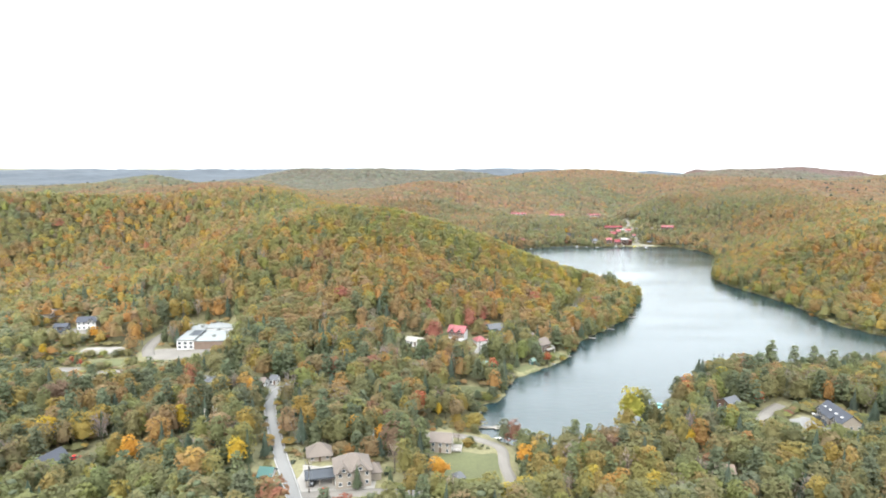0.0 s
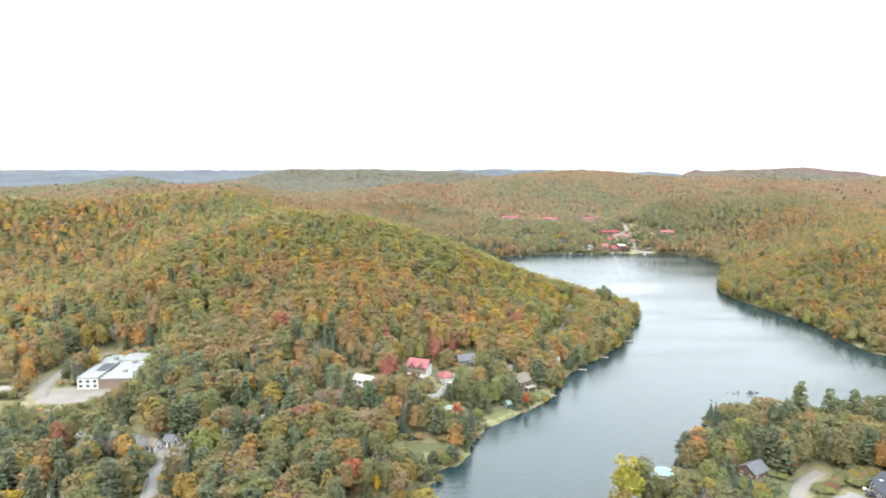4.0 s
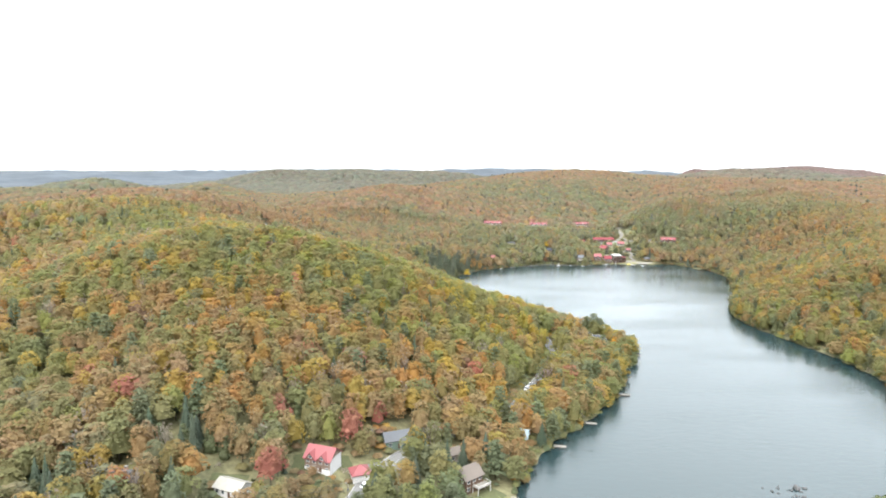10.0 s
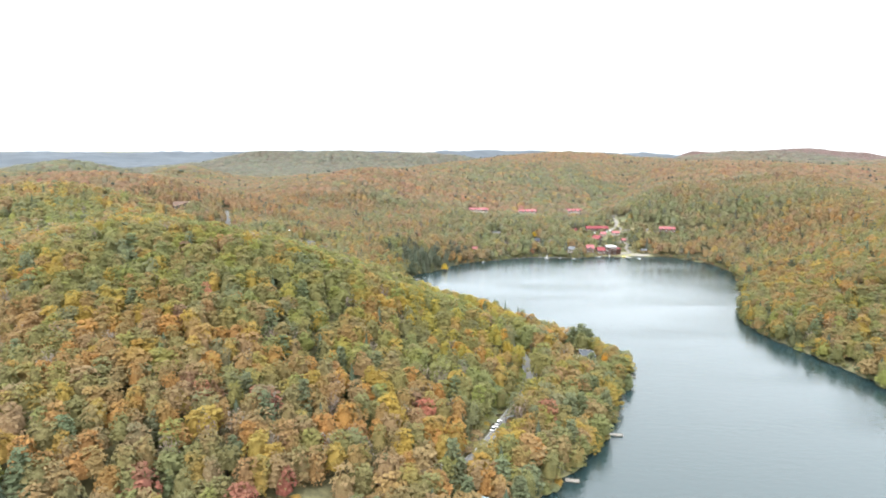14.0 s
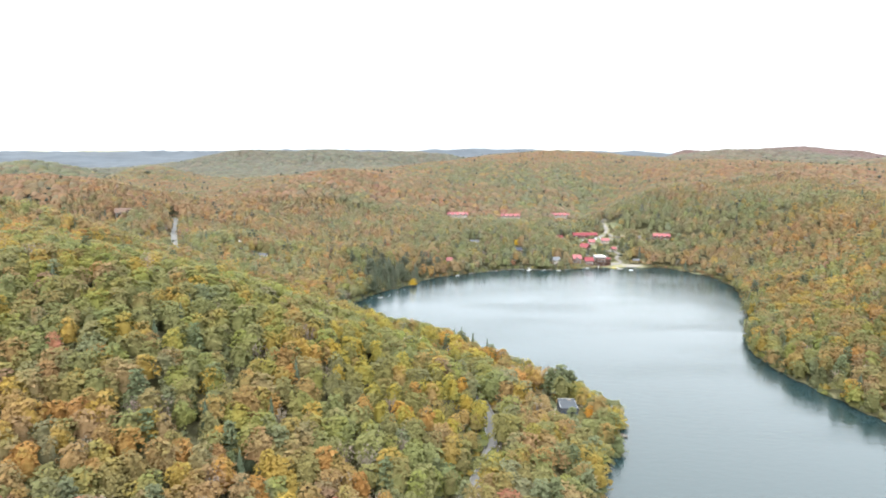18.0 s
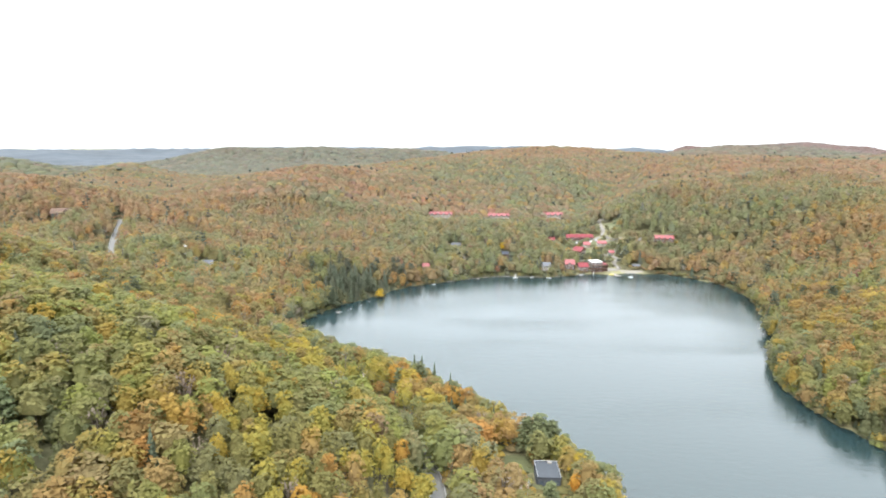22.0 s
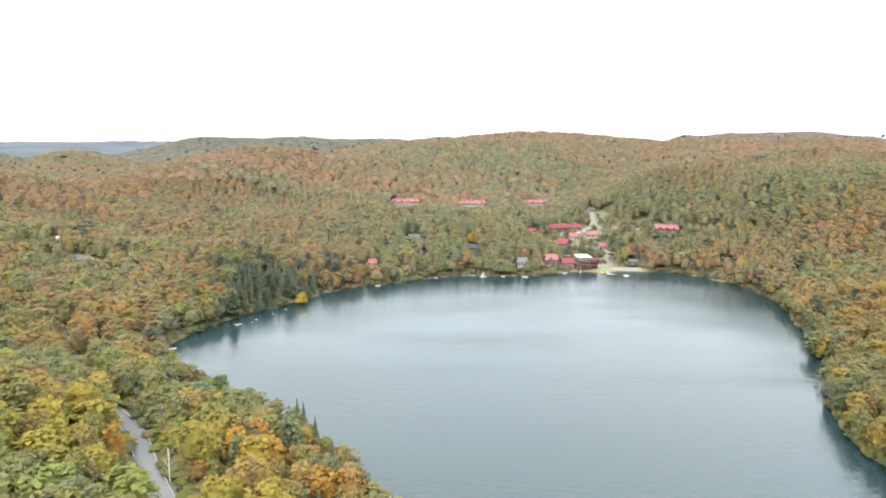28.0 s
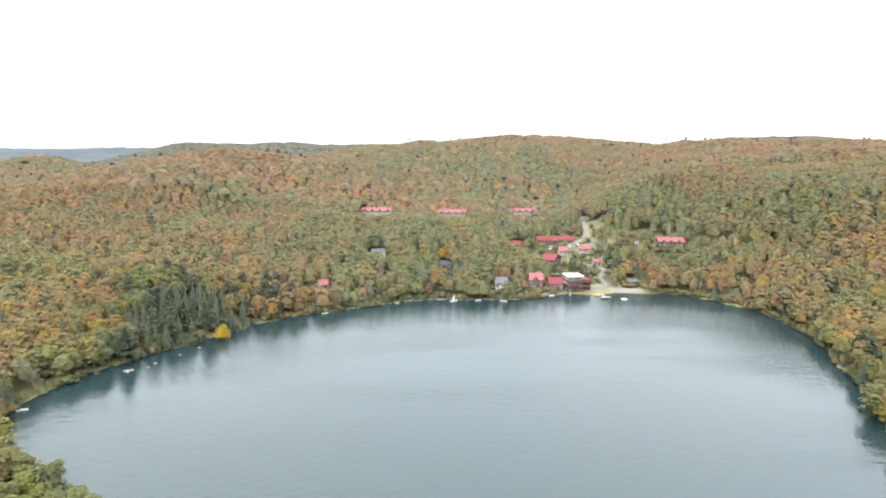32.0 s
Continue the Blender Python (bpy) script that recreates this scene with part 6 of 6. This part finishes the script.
def inside(x, y, x0, x1, y0, y1):
    return (x >= x0) & (x < x1) & (y >= y0) & (y < y1)


def in_near(x, y):
    return inside(x, y, -190, 270, 176, 520) | inside(x, y, -110, 270, 520, 740) | inside(x, y, 270, 380, 470, 760) | inside(x, y, 24, 120, 765, 865)


def in_middle(x, y):
    return inside(x, y, -260, 430, 140, 1060) | inside(x, y, -520, -260, 330, 760) | inside(x, y, 430, 560, 640, 1060)



TREE_WORDS = {"bare": ("bare_tree", "tree"), "broadleaf": ("maple_tree", "tree"), "spruce": ("spruce_tree", "tree"), "pine": ("pine_tree", "tree"), "cedar": ("cedar_tree", "tree")}
HUE_WORDS = {"green": "broadleaf tree still in dull green leaf", "lime": "yellow-green broadleaf tree", "olive": "olive and brown autumn tree", "grey_green": "grey-green broadleaf tree",
             "rust": "rusty brown autumn maple", "tan": "tan and orange autumn tree", "orange": "bright orange autumn maple", "yellow": "golden yellow autumn tree", "red": "deep red autumn maple",
             "plum": "dark reddish brown autumn tree", "conifer": "dark green pointed spruce", "pine_green": "tall white pine with ragged plates of needles", "cedar_green": "narrow dark green cedar", "bare_grey": "grey half-bare tree with upswept twigs"}
CROWNS, TRUNKS = {}, {}


def leaf_tints(v, kind, variant, hue, own):
    """The colours of one crown's clumps: its own, and in a broadleaf a second one where it has turned."""
    first = HUE[hue] * own + np.array([0.156, 0.129, 0.051]) * (1 - own) if kind == "broadleaf" else HUE[hue]
    second = HUE[(2, 7, 4, 2, 6, 7, 7, 1, 6, 4, 10, 11, 12, 13)[hue]] if kind == "broadleaf" else first
    t = turned(v, 60 + variant)[:, None] * 0.45
    return (first * (1 - t) + second * t) * 1.04


def crown_mesh(kind, variant, hue, own=0.55):
    key = (kind, variant, hue, own)
    if key not in CROWNS:
        v, f = SHAPES[(kind, 0)][variant]
        CROWNS[key] = mesh_of("crown", v, f, M_LEAF, smooth=True, tint=leaf_tints(v, kind, variant, hue, own))
    return CROWNS[key]


def trunk_mesh(kind, seed):
    """A tapered stem with limbs, 1 high."""
    key = (kind, seed)
    if key not in TRUNKS:
        r = np.random.RandomState(seed)
        v, f = [], []
        limbs = [(np.zeros(3), np.array([0.01, 0.01, 0.86 if kind != "broadleaf" else 0.7]), 0.02, 0.006)]
        for k in range(5):
            z, a = r.uniform(0.25, 0.6), r.uniform(0, 6.283)
            limbs.append((np.array([0, 0, z]), np.array([0.14 * math.cos(a), 0.14 * math.sin(a), z + (0.2 if kind == "broadleaf" else 0.02)]), 0.008, 0.003))
        for p, q, r0, r1 in limbs:
            n = len(v)
            for c, w in ((p, r0), (q, r1)):
                v += [c + w * np.array([math.cos(t), math.sin(t), 0]) for t in (0, 1.2566, 2.5133, 3.7699, 5.0265)]
            f += [(n + i, n + (i + 1) % 5, n + 5 + (i + 1) % 5, n + 5 + i) for i in range(5)]
        TRUNKS[key] = solid("trunk", M_BARK, v, f)
    return TRUNKS[key]


def tree(x, y, kind, hue, wide, tall, turn=0.0, variant=0, label="", group="woodland trees", own=0.6):
    k, z = list(KINDS).index(kind), float(ground(x, y))
    h = HUE_NAMES.index(hue) if isinstance(hue, str) else int(hue)
    ob = thing(TREE_WORDS[kind][0], pose(x, y, z, 0, 0, math.degrees(turn)), label or HUE_WORDS[HUE_NAMES[h]] + " in the woods", "tree", group)
    t = part("trunk", trunk_mesh(kind, variant % 3), ob, at=(0, 0, -0.3))
    t.scale = (tall, tall, tall)
    c = part("crown", crown_mesh(kind, variant % 9, h, own), ob, at=(0, 0, tall * FOOT[k]))
    c.scale = (wide, wide, tall * (1 - FOOT[k]) / RISE[k])
    return ob


# trees that stand out, each in its place
for x, y, kind, hue, wide, tall, label in (
        (67, 354, "broadleaf", "red", 2.4, 8, "small crimson maple at the water's edge"), (33, 330.5, "broadleaf", "red", 3.5, 10.5, "dark red maple beside a shore lawn"),
        (-6.5, 273.5, "broadleaf", "red", 5.0, 12, "crimson maple above the lakeside drive"), (11, 277, "broadleaf", "red", 2.2, 8.5, "slim red maple near the dock"), (3, 270, "broadleaf", "yellow", 1.8, 9, "slim yellow birch near the dock"),
        (-107, 213.5, "broadleaf", "orange", 4.3, 13, "bright orange maple in a clearing"), (-113.5, 215, "broadleaf", "olive", 4.4, 13, "olive half-turned maple in a clearing"),
        (-68, 208.5, "broadleaf", "yellow", 3.8, 13, "golden yellow maple near the road"), (-78, 195, "broadleaf", "tan", 6.5, 15, "broad golden maple above the road"), (-90, 196, "broadleaf", "olive", 6.0, 13, "broad olive maple above the road"),
        (-146, 240, "broadleaf", "yellow", 4.5, 12, "yellow-green maple behind a barn"), (-20, 236, "broadleaf", "orange", 3.2, 10, "orange maple behind a garden house"), (-31, 240, "broadleaf", "orange", 3.4, 11, "orange maple beside the road"),
        (3, 214, "broadleaf", "orange", 4.4, 9, "rounded orange maple on a lawn"), (-25, 201, "spruce", "conifer", 2.4, 9, "dark conical spruce in front of a house"), (-14, 205, "spruce", "conifer", 1.6, 6, "small conical spruce by a wall"),
        (-10, 224, "pine", "pine_green", 4.5, 19, "tall white pine with a bare stem"), (-4, 228, "pine", "pine_green", 4.2, 18, "tall white pine with a bare stem"), (-16, 230, "pine", "pine_green", 4.2, 18, "tall white pine with a bare stem"),
        (88, 263, "broadleaf", "lime", 7.0, 21, "tall pale green willow at the shore"), (94, 268, "broadleaf", "grey_green", 6.0, 19, "tall pale green willow at the shore"), (83, 256, "broadleaf", "olive", 5, 14, "pale green willow at the shore"),
        (126.5, 300, "broadleaf", "red", 4.2, 10, "dark red maple near the shore"), (133, 312, "broadleaf", "orange", 3.6, 10, "orange-brown maple near the shore"), (105, 242, "broadleaf", "yellow", 2.8, 9, "bright yellow-green young tree"),
        (162, 566, "pine", "pine_green", 6.4, 16.5, "tall dark white pine on the cape"), (167, 568, "pine", "pine_green", 5.6, 14.5, "tall dark white pine on the cape"), (158, 569, "pine", "pine_green", 5.0, 14, "tall dark white pine on the cape"),
        (158, 528, "pine", "pine_green", 4.2, 13, "white pine in front of a dark house"), (171.5, 566, "pine", "pine_green", 3.6, 12.5, "tall dark white pine on the cape"), (152, 571, "broadleaf", "tan", 4.6, 12, "tan and yellow maple beside a lawn"), (173, 552, "broadleaf", "yellow", 4.2, 10, "golden maple on the cape"),
        (177, 542, "broadleaf", "tan", 3.4, 8, "tan maple at the cape's tip"), (180, 536, "broadleaf", "yellow", 2.6, 6, "golden shrub-like maple at the cape's tip"), (169, 541, "broadleaf", "orange", 2.6, 8, "orange maple beside a dark house"),
        (120.5, 637, "spruce", "conifer", 2.6, 14, "pointed dark spruce at the shore"), (126, 624, "spruce", "conifer", 2.2, 15, "pointed dark spruce at the shore"), (132.5, 610, "spruce", "conifer", 2.4, 15, "pointed dark spruce at the shore"),
        (117, 645, "spruce", "conifer", 2.4, 12, "pointed dark spruce at the shore"), (91, 799, "broadleaf", "yellow", 3.6, 10, "golden yellow tree at the far bank"), (197, 925, "broadleaf", "yellow", 4.4, 11, "golden yellow tree above the bank"),
        (276, 906, "spruce", "conifer", 2.2, 10, "dark spruce between resort buildings"), (280, 909, "pine", "pine_green", 2.8, 11, "dense green pine between resort buildings"), (284, 906, "spruce", "conifer", 2.0, 9, "dark spruce between resort buildings"), (279, 914, "pine", "pine_green", 2.6, 10, "dense green pine between resort buildings"), (286, 912, "spruce", "conifer", 2.0, 10, "dark spruce between resort buildings"),
        (305, 924, "pine", "pine_green", 3.0, 11, "dense green pine beside a gravel road"), (309, 929, "pine", "pine_green", 3.0, 12, "dense green pine beside a gravel road"), (313, 925, "spruce", "conifer", 2.2, 12, "dark spruce beside a gravel road"), (318, 931, "pine", "pine_green", 3.2, 13, "dense green pine beside a gravel road"), (311, 919, "pine", "pine_green", 2.8, 11, "dense green pine beside a gravel road"),
        (247, 917, "broadleaf", "yellow", 2.8, 8, "golden yellow tree beside a gravel yard"), (259, 925, "broadleaf", "orange", 3.6, 9, "orange tree among resort lawns"), (154, 942, "spruce", "conifer", 2.6, 15, "dark spruce behind a grey house"), (185, 870, "broadleaf", "plum", 3.6, 9, "dark red tree on the bank"),
        (187, 333, "pine", "pine_green", 5.2, 21, "tall white pine above the rocks"), (197, 328, "pine", "pine_green", 4.6, 19, "tall white pine above the rocks"), (205, 324, "pine", "pine_green", 4.6, 20, "tall white pine above the rocks"),
        (212, 318, "pine", "pine_green", 4.4, 19, "tall white pine above the rocks"), (191, 341, "pine", "pine_green", 4.4, 17, "white pine above the rocks"), (220, 314, "pine", "pine_green", 4.4, 19, "tall white pine above the rocks"), (228, 310, "pine", "pine_green", 4.2, 18, "tall white pine above the rocks"),
        (154, 306, "broadleaf", "red", 2.6, 8, "dark red maple near the gravel drive"), (155, 284, "broadleaf", "red", 2.8, 8, "red maple beside the gravel drive"), (148, 308, "broadleaf", "lime", 5.2, 14, "rounded pale green tree near the shore"),
        (102, 218, "broadleaf", "plum", 3.2, 9, "pinkish brown thinning tree by a house"), (57, 238, "pine", "pine_green", 3.8, 17, "tall white pine at the shore"), (62, 236, "pine", "pine_green", 3.4, 15, "tall white pine at the shore"), (35, 223, "broadleaf", "orange", 3.6, 11, "orange maple beside the lakeside lawn"), (40, 226, "broadleaf", "tan", 3.2, 12, "tan maple beside the lakeside lawn"),
        (-81, 271, "broadleaf", "orange", 3.6, 10, "orange maple beside the road"), (-85, 274, "broadleaf", "tan", 4.2, 11, "tan maple beside the road"), (-207, 373, "broadleaf", "orange", 3.6, 9, "orange maple beside a gravel yard"), (-220, 343, "broadleaf", "yellow", 2.6, 8, "small golden tree at a yard's edge"),
        (-200, 336, "broadleaf", "red", 1.8, 5, "low red maple beside a yard"), (-194, 334, "broadleaf", "red", 1.5, 4.5, "low red maple beside a yard"), (-100, 241, "broadleaf", "yellow", 3.4, 12, "slim golden tree behind bare birches"), (-105, 243, "broadleaf", "yellow", 3.0, 11, "slim golden tree behind bare birches"),
        (-137, 239, "spruce", "conifer", 2.8, 13, "dark spruce among golden maples"), (-132, 241, "spruce", "conifer", 2.6, 12, "dark spruce among golden maples"), (-149, 233, "broadleaf", "yellow", 5.0, 13, "broad golden maple behind a barn"),
        (48, 346, "spruce", "conifer", 2.6, 10, "broad blue-green spruce beside a shore lawn"), (33.5, 355, "cedar", "cedar_green", 3.0, 12, "dense cedar beside the road"), (41, 355, "cedar", "cedar_green", 3.0, 11, "dense cedar beside the road"), (37, 352, "cedar", "cedar_green", 2.6, 10, "dense cedar beside the road")):
    SITES.append((x, y, wide * 0.62))
    tree(x, y, kind, hue, wide, tall, x * 1.7, int(abs(x * 3 + y)) % 7, label, "trees that stand out", 0.95)
for x, y in ((-91, 241), (-88, 243), (-86, 239), (-22, 228), (-18, 233), (97, 596), (70, 618), (149, 530), (152, 533)):   # bare birches
    ob = thing("birch_tree", pose(x, y, float(ground(x, y)), 0, 0, x * 7), "leafless pale birch with bare branches", "tree", "bare birches")
    SITES.append((x, y, 2.6))
    r = np.random.RandomState(int(abs(x * 10)))
    part("trunk", tube("trunk", M_BIRCH, [(0, 0, -0.3, 0.17), (0.1, 0, 5, 0.11), (0.2, 0.1, 9.5, 0.04)], 6), ob)
    for k in range(14):
        z, a, l = r.uniform(2.5, 8.5), r.uniform(0, 6.28), r.uniform(1.2, 2.8)
        b = part("branch", tube("branch", M_BIRCH, [(0, 0, 0, 0.05), (l * 0.4, 0, l * 0.5, 0.035), (l * 0.6, 0, l, 0.015)], 4), ob, at=(0.1, 0, z))
        b.rotation_euler = (0, 0, a)

def in_sight(x, y):
    """The wedge of country that opens before the walk's start; the rest is only woodland around it."""
    return np.abs(x - 1) < np.where((x < 0) & (y > 300), 0.92, 0.76) * (y - 6) + 22


WOODS = []
x, y = scatter(-192, 384, 140, 862, 5.5, 1)
keep = in_near(x, y) & in_sight(x, y)
x, y = x[keep], y[keep]
# the woods' nearest trees, on the spur and round the houses, stand singly
ok = clear_of(x, y)
near_by = ok & (inside(x, y, 30, 140, 575, 640) | inside(x, y, -70, 80, 186, 218) | inside(x, y, 60, 130, 500, 540))
pick = np.nonzero(near_by)[0][:290]
kind, hue, tint, wide, tall, turn, r = choose(x[pick], y[pick], 21)
for i, j in enumerate(pick):
    tree(x[j], y[j], list(KINDS)[kind[i]], hue[i], wide[i], tall[i], turn[i], int(r.randint(9)))
left = np.ones(len(x), bool)
left[pick] = False
for name, label, part_of in (("woods", "mixed autumn woods in orange, yellow and green over the peninsula's hill", (y > 405) & (x < 262)),
                             ("woods", "autumn trees and dark conifers round the houses by the lake's south end", (y <= 405) & (x < 262)),
                             ("woods", "steep wooded east shore in orange and green", x >= 262)):
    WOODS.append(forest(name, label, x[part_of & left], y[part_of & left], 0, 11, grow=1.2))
x, y = scatter(-522, 562, 138, 1062, 5.7, 2)
keep = in_middle(x, y) & ~in_near(x, y) & in_sight(x, y)
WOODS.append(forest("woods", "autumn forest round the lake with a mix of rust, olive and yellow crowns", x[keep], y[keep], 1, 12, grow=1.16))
# low growth that hides the bank
x, y = scatter(-10, 420, 230, 900, 2.6, 6)
d = shore_distance(x, y)
keep = (d > -0.3) & (d < 3.2) & ~inside(x, y, 284, 322, 868, 892) & ~inside(x, y, 20, 60, 240, 272)
WOODS.append(forest("bushes", "shrubs and low branches overhanging the lake shore", x[keep], y[keep], 1, 15, grow=0.5, squat=0.3, margin=-0.6))
# undergrowth where the trees stand back from houses and roads
x, y = scatter(-270, 390, 180, 1098, 2.3, 8)
beside = (line_distance(x, y, MAIN_ROAD)[0] < 9) & (y > 410) & (y < 700)
keep = (~clear_of(x, y) | beside | (low_growth(x, y) < 0.7)) & clear_of(x, y, 2.0, True)
WOODS.append(forest("bushes", "shrubs, saplings and rough grass round the houses and along the roads", x[keep], y[keep], 2, 18, grow=0.5, squat=0.22, margin=2.0, low=True))
x, y = scatter(-1100, 1300, 400, 1730, 6.2, 3)
r = np.hypot(x - 90, y - 200)
keep = ~in_middle(x, y) & in_sight(x, y) & (r < 1500)
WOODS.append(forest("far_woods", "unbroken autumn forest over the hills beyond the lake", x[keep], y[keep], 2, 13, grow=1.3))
x, y = scatter(-600, 800, -160, 1000, 9.5, 9)
r = np.hypot(x - 90, y - 300)
keep = (~in_sight(x, y) | (y < 140)) & (r < 560)
WOODS.append(forest("woods", "autumn woodland behind the houses and the eastern hill", x[keep], y[keep], 2, 16, grow=1.7))
x, y = scatter(-3600, 3600, 1000, 4600, 15, 4)
r, a = np.hypot(x - 90, y - 200), np.degrees(np.arctan2(x - 90, y - 200))
keep = (r >= 1480) & (r < 3300) & (np.abs(a) < 43)
WOODS.append(forest("far_woods", "distant wooded ridges, green and rust muted by painted haze", x[keep], y[keep], 3, 14, grow=2.9))
# the last ridge, a plain backdrop with distance haze in its colour
a, r = np.meshgrid(np.radians(np.linspace(-46, 46, 260)), np.linspace(3250, 4560, 46))
bx, by = 90 + r * np.sin(a), 260 + r * np.cos(a)
bz = raw_height(bx, by) + 9 + 2.2 * wobble(bx, by, 60, 41) + 1.6 * wobble(bx, by, 27, 42)
bi = np.arange(bx.size).reshape(bx.shape)
bq = np.stack([bi[:-1, :-1], bi[1:, :-1], bi[1:, 1:], bi[:-1, 1:]], -1).reshape(-1, 4)
tagged(new("backdrop", mesh_of("backdrop", np.c_[bx.ravel(), by.ravel(), bz.ravel()], bq[:, ::-1], M_FAR, smooth=True)), "far wooded ridge on the horizon, painted blue-grey for haze", "distance", kind="structure")
